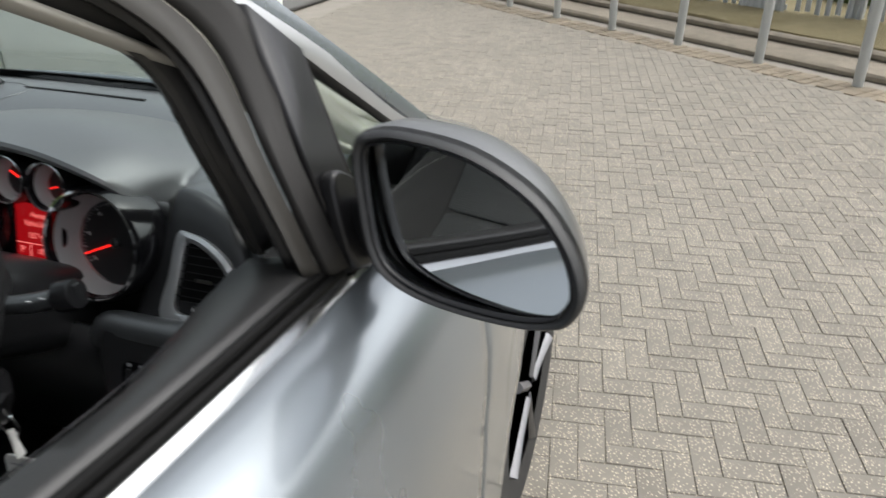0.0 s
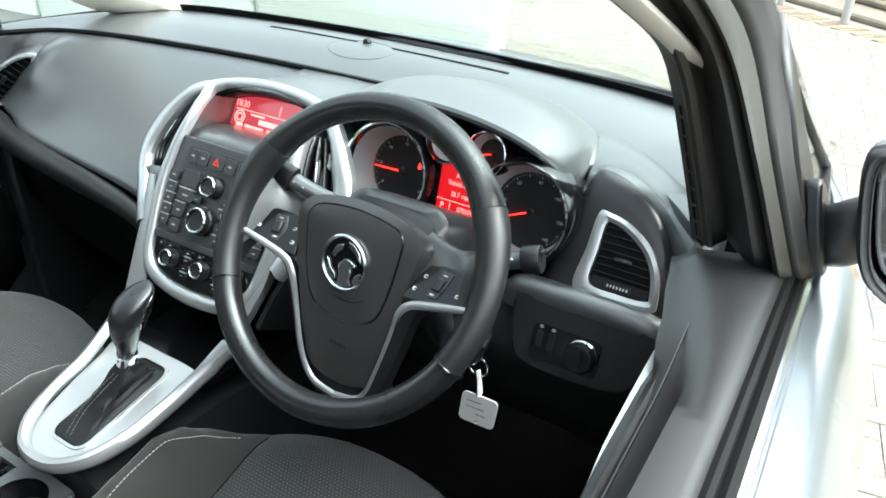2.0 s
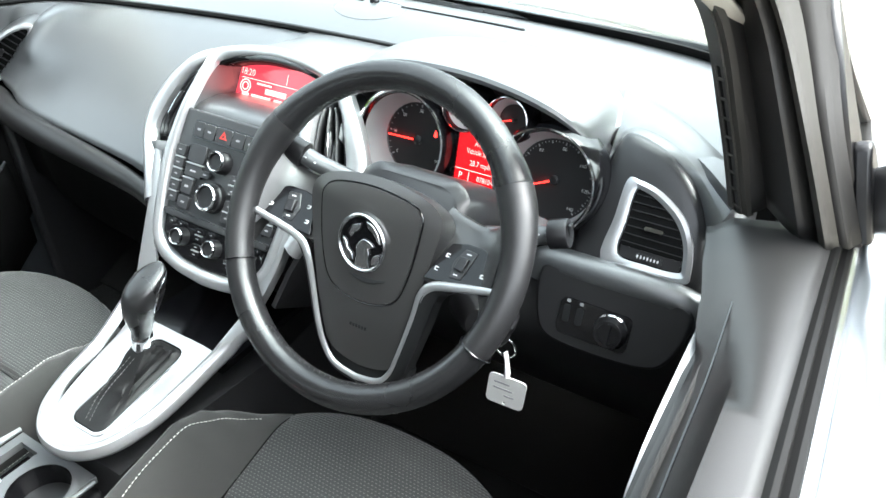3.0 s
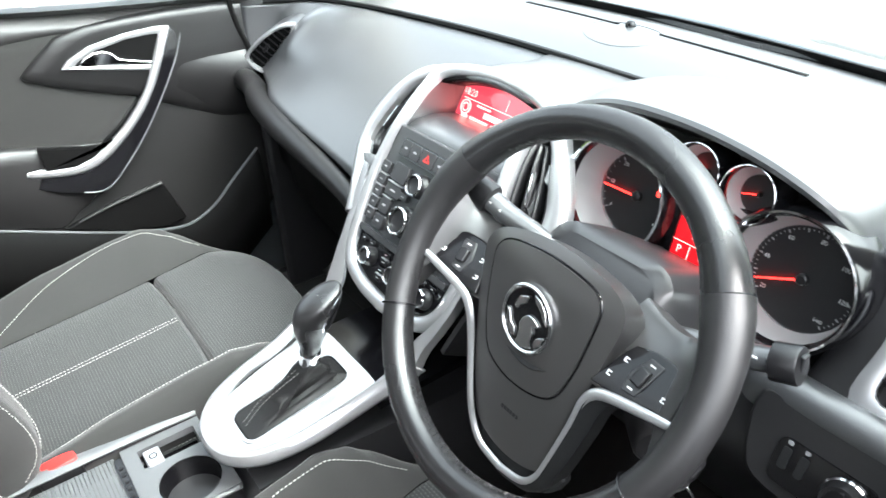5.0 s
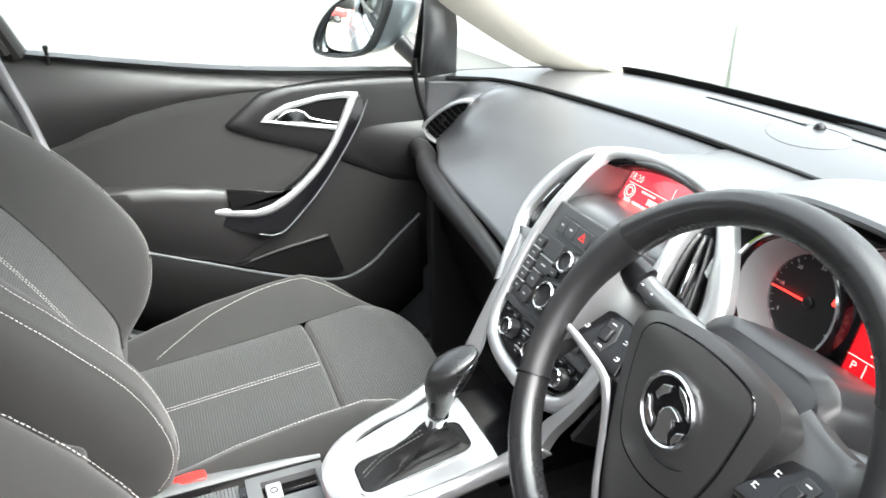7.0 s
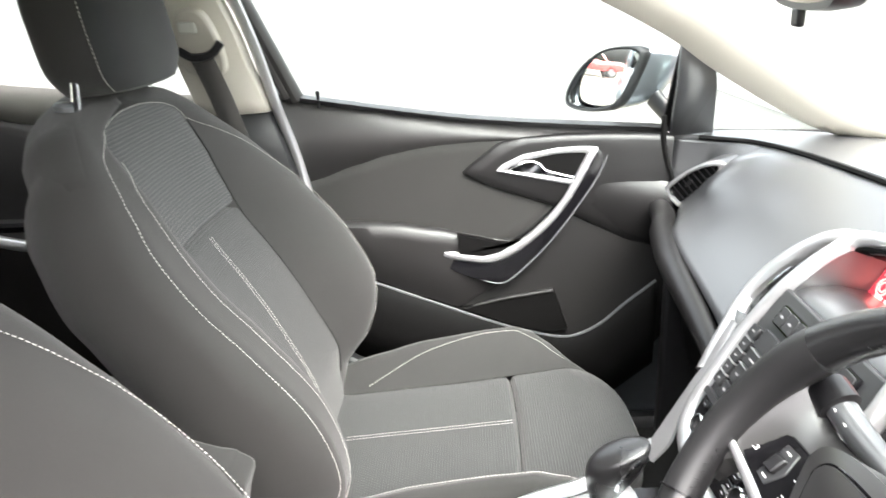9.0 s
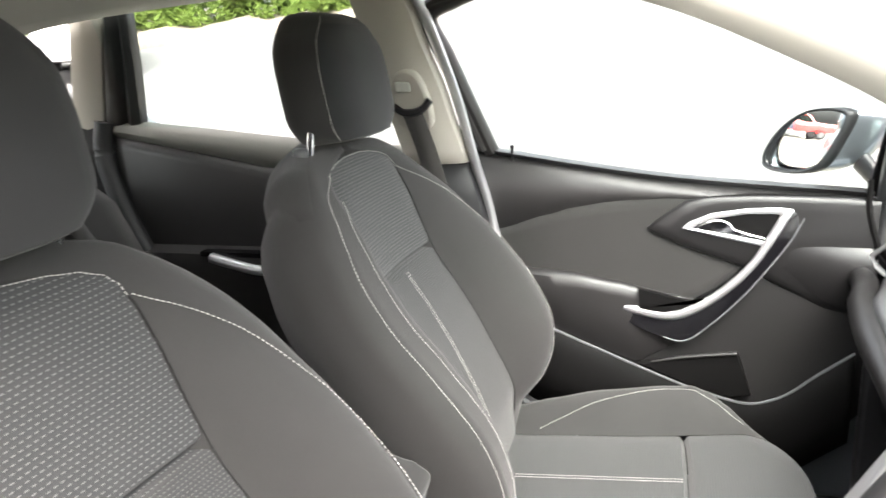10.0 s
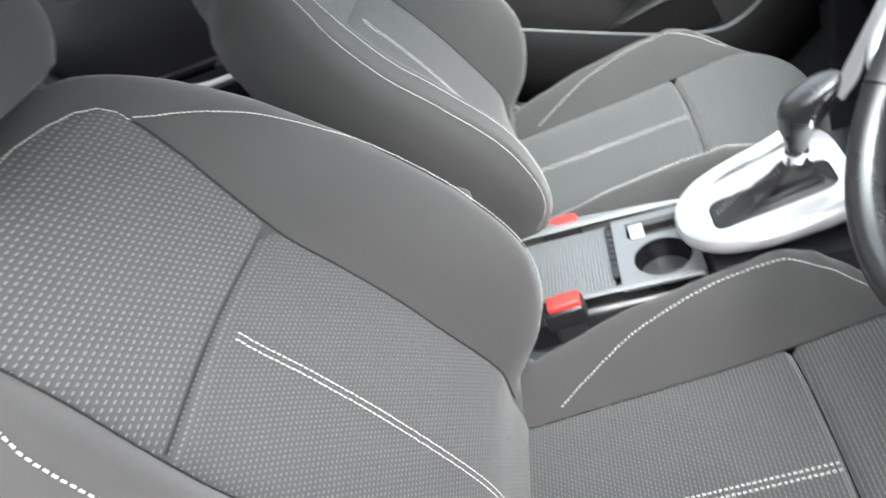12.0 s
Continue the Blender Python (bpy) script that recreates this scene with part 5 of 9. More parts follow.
def rotary(u, v, r, h, parent, label):
    axis = fs(0, 0, 1) - fs(0, 0, 0)
    k = part("rotary_knob", lathe([(r * 1.16, -0.004), (r * 1.14, 0.004), (r * 1.03, 0.006), (r, h), (r * 0.86, h + 0.001), (r * 0.80, h - 0.0025), (r * 0.1, h - 0.003)], fs(u, v), axis, 32), M_SATINBLACK, parent, label)
    part("knob_ring", lathe([(r * 1.0, h - 0.004), (r * 1.03, h), (r * 0.92, h + 0.0018), (r * 0.84, h + 0.0010), (r * 0.84, h - 0.002)], fs(u, v), axis, 32, closed=True), M_CHROME, k)


# hazard row
part("switch_strip", prism(fs, rounded(0.166, 0.026, 0.003, 2, 0.0, 0.159), -0.004, 0.001), M_GLOSSBLACK, pn)
for k, (u, w) in enumerate(((-0.071, 0.019), (-0.050, 0.021), (-0.022, 0.031), (0.006, 0.022), (0.030, 0.022), (0.062, 0.036))):
    b = btn("switch", u, 0.159, w, 0.022, pn, M_STACKKEY, 0.0025, k != 2)
    if k == 2:
        part("hazard_mark", loop_band(fs, [(u - 0.007, 0.1545), (u + 0.007, 0.1545), (u, 0.166)], [(u - 0.003, 0.1567), (u + 0.003, 0.1567), (u, 0.1615)], 0.0025, 0.0032), M_RED, b, "red hazard triangle", smooth=False)
# radio: a column of keys on each side, then the inner keys round the two knobs
for s_ in (-1, 1):
    for k, v in enumerate((0.123, 0.104, 0.087, 0.070, 0.053)):
        btn("radio_key", s_ * (0.0985 - 0.001 * k), v, 0.018, 0.0150, pn)
        if 0 < k:
            key_line(s_ * (0.0985 - 0.001 * k), v + 0.0085, 0.018)
    part("column_gap", prism(fs, rounded(0.0045, 0.092, 0.002, 2, s_ * 0.0855, 0.088), -0.0038, -0.0034), M_MATTBLACK, pn, smooth=False)
btn("radio_key", -0.064, 0.124, 0.034, 0.026, pn, mark=False)
btn("radio_key", 0.058, 0.124, 0.046, 0.026, pn, mark=False)
for u, v, w, h in ((-0.064, 0.098, 0.034, 0.018), (-0.070, 0.074, 0.022, 0.022), (-0.070, 0.050, 0.022, 0.020), (-0.040, 0.098, 0.018, 0.010), (-0.036, 0.122, 0.012, 0.018), (0.018, 0.104, 0.020, 0.013), (0.018, 0.088, 0.020, 0.013), (0.019, 0.066, 0.020, 0.015), (0.019, 0.049, 0.020, 0.015), (0.052, 0.098, 0.050, 0.018), (0.052, 0.074, 0.050, 0.022), (0.052, 0.050, 0.050, 0.020)):
    btn("radio_key", u, v, w, h, pn)
for u, v, w in ((-0.064, 0.1085, 0.034), (-0.070, 0.0865, 0.022), (0.018, 0.0960, 0.020), (0.019, 0.0575, 0.020), (0.052, 0.0865, 0.050)):
    key_line(u, v, w)
rotary(-0.015, 0.1225, 0.0145, 0.014, pn, "black tuning knob with chrome ring")
rotary(-0.017, 0.0695, 0.0190, 0.015, pn, "large black volume knob with chrome ring")
part("heater_seam", prism(fs, rounded(0.204, 0.008, 0.002, 2, 0.0, 0.031), -0.004, 0.003), M_STACKBLACK, pn)
# heater
part("heater_plate", prism(fs, [(-0.100, 0.024), (-0.096, 0.0), (-0.078, -0.018), (-0.043, -0.028), (0.0, -0.031), (0.043, -0.028), (0.078, -0.018), (0.096, 0.0), (0.100, 0.024)], -0.004, -0.002), M_GLOSSBLACK, pn, smooth=False)
for u in (-0.056, 0.0095, 0.075):
    rotary(u, 0.001, 0.0120, 0.013, pn, "black heater knob with chrome ring")
for u in (-0.024, 0.042):
    for v in (0.017, 0.006, -0.006, -0.017):
        btn("heater_key", u, v, 0.017, 0.0085, pn, M_GLOSSBLACK)
    for v in (0.0115, -0.0118):
        key_line(u, v, 0.013)
for u in (-0.082, -0.062, 0.0, 0.062, 0.082):
    btn("heater_key", u, 0.0185, 0.013, 0.007, pn, M_GLOSSBLACK)

# display recess: a shelf, cheeks and a hood round the lit screen
SHELF = [(0.1705, 0.9435, 0.112), (0.190, 0.951, 0.113), (0.225, 0.950, 0.114), (0.262, 0.940, 0.116)]
part("display_shelf", rows_mesh([[V(CXS + u * w, y, z - 0.002 * u * u) for u in span(-1, 1, 8)] for y, z, w in SHELF]), M_DASH, stack, "satin black shelf under the display", solid=0.008)
for s_ in (-1, 1):
    side = [V(CXS + s_ * 0.112, 0.168, 0.940), V(CXS + s_ * 0.116, 0.262, 0.938), V(CXS + s_ * 0.113, 0.280, 0.975), V(CXS + s_ * 0.114, 0.262, 1.000), V(CXS + s_ * 0.112, 0.215, 0.985)]
    bm = bmesh.new()
    bm.faces.new([bm.verts.new(p) for p in side])
    part("recess_cheek", bm, M_DASH, stack, smooth=False, solid=0.005)
arch = cr([V(CXS - 0.114, 0.236, 0.996), V(CXS - 0.085, 0.248, 1.005), V(CXS - 0.045, 0.255, 1.011), V(CXS, 0.257, 1.013), V(CXS + 0.045, 0.255, 1.011), V(CXS + 0.085, 0.248, 1.005), V(CXS + 0.114, 0.236, 0.996)], 5)
part("display_hood", rows_mesh([[p + V(0, -0.002, -0.002) for p in arch], [V(p.x, 0.290, p.z - 0.022) for p in arch]]), M_MATTBLACK, stack, solid=0.004)
fsc = frame_of((CXS, 0.270, 0.955), (1, 0, 0), (0, 0.45, 0.893))
dsp = part("display", prism(fsc, [(-0.113, -0.024), (0.113, -0.024), (0.112, 0.026), (0.06, 0.036), (-0.06, 0.036), (-0.112, 0.026)], -0.01, 0.0), M_DISPLAY, stack, "red-lit display", smooth=False)
ink = [text_mesh("18:20", 0.0150, fsc, (-0.092, 0.0175, 0.0006), squeeze=0.9)]
for u, v, w, h in ((0.0, 0.0085, 0.205, 0.0012), (-0.012, 0.019, 0.001, 0.016), (0.044, 0.019, 0.001, 0.016), (0.070, 0.018, 0.010, 0.006), (-0.055, 0.0035, 0.030, 0.003), (-0.030, -0.0055, 0.042, 0.0085), (-0.090, -0.017, 0.014, 0.006), (-0.058, -0.017, 0.040, 0.006), (-0.008, -0.017, 0.046, 0.006), (0.050, -0.017, 0.040, 0.006)):
    ink.append(prism(fsc, [(u - w / 2, v - h / 2), (u + w / 2, v - h / 2), (u + w / 2, v + h / 2), (u - w / 2, v + h / 2)], 0.0002, 0.0007))
for r0 in (0.0110, 0.0068):
    ink.append(loop_band(fsc, circle(r0, 22, -0.093, -0.004), circle(r0 - 0.0018, 22, -0.093, -0.004), 0.0002, 0.0007))
part("display_print", join(*ink), M_SCREENINK, dsp, smooth=False)

# silver frame: a flat band round panel and display, and the vent arches beside it (inner edge, outer edge, height)
BAND = [((0.0, -0.034), (0.0, -0.056), 0.0), ((-0.045, -0.031), (-0.052, -0.051), 0.0), ((-0.082, -0.020), (-0.094, -0.037), 0.0), ((-0.100, 0.0), (-0.118, -0.008), 0.0), ((-0.106, 0.03), (-0.125, 0.028), 0.0), ((-0.114, 0.104), (-0.133, 0.104), 0.0), ((-0.112, 0.150), (-0.129, 0.150), 0.0), ((-0.107, 0.185), (-0.123, 0.186), -0.001), ((-0.102, 0.219), (-0.117, 0.221), -0.006), ((-0.102, 0.245), (-0.116, 0.251), -0.016), ((-0.106, 0.263), (-0.116, 0.280), -0.032), ((-0.085, 0.276), (-0.092, 0.292), -0.040), ((-0.045, 0.284), (-0.048, 0.301), -0.043), ((0.0, 0.287), (0.0, 0.304), -0.044)]
ARCH = [((-0.096, 0.266), (-0.096, 0.282), -0.052), ((-0.116, 0.264), (-0.120, 0.282), -0.036), ((-0.132, 0.252), (-0.146, 0.266), -0.026), ((-0.150, 0.231), (-0.168, 0.243), -0.022), ((-0.166, 0.200), (-0.186, 0.219), -0.020), ((-0.179, 0.170), (-0.206, 0.183), -0.020), ((-0.182, 0.146), (-0.210, 0.152), -0.018), ((-0.173, 0.122), (-0.203, 0.122), -0.014), ((-0.158, 0.099), (-0.184, 0.093), -0.008), ((-0.143, 0.076), (-0.166, 0.066), -0.002), ((-0.128, 0.045), (-0.150, 0.030), 0.0)]


def silver_band(table, s_, lift=0.004):
    cols_ = [cr([fs(s_ * -t[k][0] if s_ > 0 else t[k][0], t[k][1], t[2]) for t in table], 6) for k in (0, 1)]
    axis = fs(0, 0, 1) - fs(0, 0, 0)
    rows_ = []
    for p, q in zip(*cols_):
        rows_.append([p - axis * 0.010, p + axis * 0.001, p.lerp(q, 0.22) + axis * lift, p.lerp(q, 0.6) + axis * (lift + 0.001), p.lerp(q, 0.9) + axis * 0.001, q - axis * 0.004, q - axis * 0.014])
    return rows_mesh(rows_)


for s_ in (-1, 1):
    part("silver_frame", silver_band(BAND, s_), M_SILVER, stack, "satin silver frame round the controls", sharp=60)
    axis = fs(0, 0, 1) - fs(0, 0, 0)
    lo, hi = [cr([fs(-s_ * u, v, 0.0025) for u, v in t], 5) for t in (((-0.140, 0.112), (-0.130, 0.082), (-0.125, 0.052), (-0.120, 0.013), (-0.106, -0.022), (-0.090, -0.055), (-0.094, -0.090)), ((-0.152, 0.112), (-0.147, 0.082), (-0.141, 0.052), (-0.137, 0.013), (-0.133, -0.025), (-0.129, -0.061), (-0.125, -0.092)))]
    if s_ > 0:
        hi = [p.lerp(q, 0.5) for p, q in zip(lo, hi)]
    part("silver_flank", rows_mesh([[p - axis * 0.004, p, p.lerp(q, 0.6) + axis * 0.0008, q - axis * 0.001, q - axis * 0.006, q - axis * 0.016] for p, q in zip(lo, hi)]), M_SILVER, stack, "satin silver flank running down to the console", sharp=60)
    part("vent_arch", silver_band(ARCH, s_), M_SILVER, stack, "satin silver vent surround", sharp=60)
    g = lambda u, v, c: fs(u * -s_, v, c)
    inn = [g(*p) for p in ((-0.116, 0.255, -0.026), (-0.117, 0.221, -0.012), (-0.122, 0.186, -0.006), (-0.129, 0.150, -0.004), (-0.133, 0.106, -0.004))]
    out = [g(*p) for p in ((-0.128, 0.256, -0.030), (-0.154, 0.226, -0.028), (-0.174, 0.186, -0.026), (-0.184, 0.146, -0.022), (-0.150, 0.100, -0.010))]
    inn, out = cr(inn, 6), cr(out, 6)
    axis = fs(0, 0, 1) - fs(0, 0, 0)
    part("vent_back", rows_mesh([[p - axis * 0.030 for p in inn], [p.lerp(q, 0.5) - axis * 0.034 for p, q in zip(inn, out)], [p - axis * 0.030 for p in out]]), M_MATTBLACK, stack, solid=0.003)
    for k in (0.12, 0.38, 0.64, 0.88):
        blade = [p.lerp(q, k) for p, q in zip(inn, out)][3:-4]
        part("blade", rows_mesh([[p - axis * 0.002, p - axis * 0.022] for p in blade]), M_SATINBLACK, stack, solid=0.0022)
    a = inn[10].lerp(out[10], 0.5)
    b = inn[14].lerp(out[14], 0.5)
    part("vent_tab", tube([a.lerp(b, k) + axis * 0.001 for k in (-0.3, 0.2, 0.8, 1.3)], [0.0030, 0.0048, 0.0048, 0.0030], 10), M_SATINBLACK, stack, "black vent slider")
    part("tab_edge", tube([a.lerp(b, k) + axis * 0.0052 for k in (-0.2, 0.5, 1.2)], [0.0010, 0.0018, 0.0010], 8), M_CHROME, stack)
    part("vent_foot", rows_mesh([[g(-0.132, v, -0.002), g((-0.132 - 0.182) / 2 if v > 0.11 else -0.148, v - 0.004, -0.004), g(w, v - 0.008, -0.010)] for v, w in ((0.128, -0.176), (0.112, -0.164), (0.095, -0.148), (0.075, -0.140))]), M_GREYPLASTIC, stack, "grey plate at the vent's foot", solid=0.003)
    body = [g(-0.200, 0.148, -0.03), g(-0.166, 0.076, -0.012), g(-0.142, 0.005, -0.012), g(-0.125, -0.05, -0.02), g(-0.125, -0.05, -0.16), g(-0.20, 0.148, -0.14)]
    bm = bmesh.new()
    bm.faces.new([bm.verts.new(p) for p in body])
    part("stack_flank", bm, M_DASHLOW, stack, smooth=False, solid=0.008)


# ---- steering wheel ----
HUB = V(0.37, 0.0, 0.952)
TILT_W = radians(34)
fw = frame_of(HUB + V(0, math.sin(TILT_W), math.cos(TILT_W)) * 0.010, (1, 0, 0), (0, math.sin(TILT_W), math.cos(TILT_W)))
wheel = thing("steering_wheel", fw(0, 0, -0.06), "black leather steering wheel with silver lower spoke trim and chrome emblem", "steering wheel")
RIM_R = 0.169


def rim_arc(a0, a1, material, name, label, r=0.0157):
    n = max(6, int(abs(a1 - a0) / 5))
    pts, rad = [], []
    for i in range(n + 1):
        a = radians(a0 + (a1 - a0) * i / n)
        pts.append(fw(RIM_R * math.cos(a), RIM_R * math.sin(a), 0.0))
        grip = math.exp(-((math.degrees(a) % 360 - 152) / 14) ** 2) + math.exp(-((math.degrees(a) % 360 - 28) / 14) ** 2)
        rad.append(r + 0.003 * grip)
    return part(name, tube(pts, rad, 18, flat=1.06, up=fw(0, 0, 1) - fw(0, 0, 0)), material, wheel, label, sharp=60)


rim_arc(32, 147, M_LEATHER, "rim_top", "smooth black leather upper rim")
rim_arc(147, 206, M_LEATHERPERF, "rim_grip", "perforated black leather grip")
rim_arc(-24, 32, M_LEATHERPERF, "rim_grip", "perforated black leather grip")
rim_arc(206, 336, M_LEATHER, "rim_bottom", "smooth black leather lower rim")
for a in (32, 147, 206, 336):
    q = radians(a)
    c = fw(RIM_R * math.cos(q), RIM_R * math.sin(q))
    e1, e2 = fw(math.cos(q), math.sin(q)) - fw(0, 0), fw(0, 0, 1) - fw(0, 0, 0)
    part("rim_seam", tube([c + (e1 * math.cos(t) + e2 * math.sin(t)) * 0.0178 for t in [2 * math.pi * k / 24 for k in range(24)]], 0.0009, 5, closed=True), M_GLOSSBLACK, wheel)
for a0, a1 in ((40, 172), (188, 352)):
    bm = stitches([fw((RIM_R - 0.0154) * math.cos(radians(a)), (RIM_R - 0.0154) * math.sin(radians(a)), 0.0040 * (1 if i % 2 else -0.6)) for i, a in enumerate(span(a0, a1, 120))], r=0.0005, length=0.0030, gap=0.001)
    part("rim_stitching", bm, M_SATINBLACK, wheel, "dark stitching inside the rim")


def hc(v):
    """The hub leans back from the rim's plane towards its foot."""
    return -0.017 + 0.36 * v


def fH(u, v, c=0.0):
    return fw(u - 0.005, v, c + hc(v))


pad_out = flat2([(-0.083, 0.034), (-0.068, 0.050), (-0.035, 0.059), (0.0, 0.062), (0.035, 0.059), (0.068, 0.050), (0.083, 0.034), (0.080, 0.004), (0.069, -0.050), (0.055, -0.112), (0.042, -0.140), (0.0, -0.150), (-0.042, -0.140), (-0.055, -0.112), (-0.069, -0.050), (-0.080, 0.004)], 4)
hubz = lambda u, v: -0.014 + 0.026 * max(0, 1 - (u / 0.11) ** 2 - ((v + 0.02) / 0.17) ** 2) ** 0.7 - 9 * max(0, v - 0.024) ** 2


def dome(outline, surface, steps=8, drop=-0.035):
    rows_ = [[fH(a, b, drop) for a, b in outline]]
    for k in range(steps + 1):
        s = 1 - k / steps
        s = s if k < steps else 0.02
        rows_.append([fH(a * s, (b + 0.02) * s - 0.02, surface(a * s, (b + 0.02) * s - 0.02)) for a, b in outline])
    return rows_mesh(rows_, close_u=True, caps=True)


part("hub", dome(pad_out, hubz), M_HUB, wheel, "black moulded airbag hub")
pad_in = flat2([(-0.062, 0.036), (-0.046, 0.046), (0.0, 0.051), (0.046, 0.046), (0.062, 0.036), (0.064, 0.018), (0.056, -0.032), (0.040, -0.064), (0.0, -0.074), (-0.040, -0.064), (-0.056, -0.032), (-0.064, 0.018)], 5)
part("hub_seam", tube([fH(a, b, hubz(a, b) + 0.0002) for a, b in pad_in], 0.0010, 6, closed=True), M_GLOSSBLACK, wheel, "fine seam round the airbag cover")
part("airbag_cover", dome(offset_in(pad_in, 0.0015), lambda u, v: hubz(u, v) + 0.0018), M_HUB, wheel, "black grained airbag cover")
# emblem: a chrome ring with plain raised shapes
eo = (0.0, -0.010)
ez = hubz(*eo) + 0.003
em = part("emblem", prism(fH, circle(0.0285, 40, *eo), ez - 0.004, ez + 0.0006), M_GLOSSBLACK, wheel, "round chrome emblem on black")
part("emblem_ring", loop_band(fH, circle(0.0308, 48, *eo), circle(0.0270, 48, *eo), ez - 0.002, ez + 0.0020, dome=0.0016), M_EMBLEM, em)
ex, ey = eo
for pts in ([(-0.024, 0.001), (-0.0195, -0.001), (-0.0165, -0.009), (-0.0105, -0.013), (-0.008, -0.020), (-0.014, -0.0215), (-0.021, -0.013)],
            [(-0.017, 0.006), (-0.012, 0.0165), (-0.002, 0.0205), (-0.0035, 0.013), (-0.010, 0.0085), (-0.0125, 0.003)],
            [(0.004, 0.0245), (0.013, 0.022), (0.020, 0.015), (0.0245, 0.004), (0.0215, 0.006), (0.014, 0.0135), (0.006, 0.0185)],
            [(-0.0065, -0.0245), (-0.0045, -0.014), (-0.0065, -0.006), (-0.003, 0.001), (0.003, 0.0055), (0.010, 0.0045), (0.0165, 0.0005), (0.0125, -0.0025), (0.0085, -0.003), (0.0115, -0.0085), (0.0095, -0.0155), (0.0125, -0.0225), (0.003, -0.0255)],
            [(0.0165, -0.0095), (0.0245, -0.005), (0.0225, -0.014), (0.0165, -0.0205), (0.014, -0.0165)]):
    part("emblem_shape", prism(fH, [(ex + a, ey + b) for a, b in pts], ez, ez + 0.0030), M_EMBLEM, em, bevel=0.0009)
# faint lettering under the cover
bm = bmesh.new()
for k in range(6):
    prism(fH, rounded(0.0026, 0.004, 0.0005, 1, -0.010 + 0.004 * k, -0.103), hubz(0, -0.103), hubz(0, -0.103) + 0.0008, bm)
part("moulded_mark", bm, M_DARKPLASTIC, wheel, smooth=False)

for s in (-1, 1):
    # upper spokes, from the hub to the rim, leaning back at their top
    def podc(u, v):
        return -0.018 + (u - 0.083) * 0.118 - 0.36 * (v + 0.02)

    def fs_(u, v, c):
        return fw(s * u - 0.006, v, c)

    arm = []
    for u, v0, v1, k in ((0.066, 0.054, -0.026, 1), (0.090, 0.047, -0.026, 1), (0.115, 0.044, -0.020, 1), (0.133, 0.050, -0.014, 0.8), (0.145, 0.062, -0.026, 0.5), (0.151, 0.072, -0.042, 0.25), (0.155, 0.078, -0.052, 0.0)):
        c = lambda v: podc(u, v) * k - 0.004
        arm.append([fs_(u, v1, c(v1) - 0.022), fs_(u, v1, c(v1) - 0.002), fs_(u, v1 + 0.006, c(v1 + 0.006)), fs_(u, (v0 + v1) / 2, c((v0 + v1) / 2)), fs_(u, v0 - 0.008, c(v0 - 0.008) + 0.001), fs_(u, v0, c(v0) - 0.005), fs_(u, v0, c(v0) - 0.026)])
    cols_ = [cr([r[j] for r in arm], 5) for j in range(7)]
    part("spoke", rows_mesh([[c[i] for c in cols_] for i in range(len(cols_[0]))], close_u=True, caps=True), M_HUB, wheel, "black upper spoke")

    # switch pod: a gloss plate with a rocker and printed keys
    def on_pod(outline, h, name, mat_, parent, base=-0.0035, **kw):
        lo = [fs_(u, v, podc(u, v) + base) for u, v in outline]
        hi = [fs_(u, v, podc(u, v) + h) for u, v in outline]
        return part(name, rows_mesh([lo, hi], close_u=True, caps=True), mat_, parent, **kw)

    pod = on_pod([(0.164, -0.010), (0.156, 0.006), (0.146, 0.016), (0.128, 0.023), (0.108, 0.023), (0.091, 0.019), (0.086, 0.010), (0.075, -0.023), (0.090, -0.022), (0.120, -0.017), (0.145, -0.012)], 0.0015, "switch_pod", M_GLOSSBLACK, wheel, label="gloss black switch pod", bevel=0.0012)
    on_pod([(0.124, 0.017), (0.109, 0.018), (0.101, 0.002), (0.104, -0.014), (0.117, -0.013), (0.121, 0.002)], 0.0030, "rocker_guard", M_STACKKEY, pod, bevel=0.001)
    on_pod([(0.119, 0.009), (0.108, 0.010), (0.106, -0.004), (0.117, -0.005)], 0.0075, "rocker", M_SATINBLACK, pod, bevel=0.0015)
    for u, v in ((0.115, 0.0135), (0.110, -0.0095)):
        on_pod([(u - 0.0026, v - 0.0006), (u + 0.0026, v - 0.0006), (u + 0.0026, v + 0.0006), (u - 0.0026, v + 0.0006)], 0.0036, "pod_mark", M_WHITE, pod, smooth=False)
    for u, v in ((0.138, -0.003), (0.092, 0.006), (0.086, -0.010)):
        for du, dv, w, h in ((0, 0.0018, 0.0022, 0.0005), (-0.0014, -0.0001, 0.0006, 0.0016), (0.0010, -0.0012, 0.0013, 0.0005)):
            on_pod([(u + du - w, v + dv - h), (u + du + w, v + dv - h), (u + du + w, v + dv + h), (u + du - w, v + dv + h)], 0.0021, "pod_mark", M_WHITE, pod, smooth=False)
    # silver trim: under the pod, round the corner and down to the foot
    trim = cr([fw(s * 0.166 - 0.006, -0.011, -0.001), fw(s * 0.145 - 0.006, -0.015, -0.006), fw(s * 0.112 - 0.006, -0.022, -0.013), fw(s * 0.088 - 0.006, -0.029, -0.018), fw(s * 0.0765 - 0.006, -0.042, -0.023), fw(s * 0.069 - 0.006, -0.070, -0.036), fw(s * 0.056 - 0.006, -0.118, -0.054), fw(s * 0.046 - 0.006, -0.144, -0.066), fw(s * 0.030 - 0.006, -0.160, -0.073), fw(-0.006, -0.166, -0.076)], 5)
    wd = []
    for i in range(len(trim)):
        t = i / (len(trim) - 1)
        wd.append(0.0030 + 0.0016 * math.sin(math.pi * min(1, t * 1.6)) + 0.0012 * t)
    part("spoke_trim", tube(trim, wd, 10, flat=0.7, up=fw(0, 0, 1) - fw(0, 0, 0)), M_SILVER, wheel, "satin silver spoke trim")
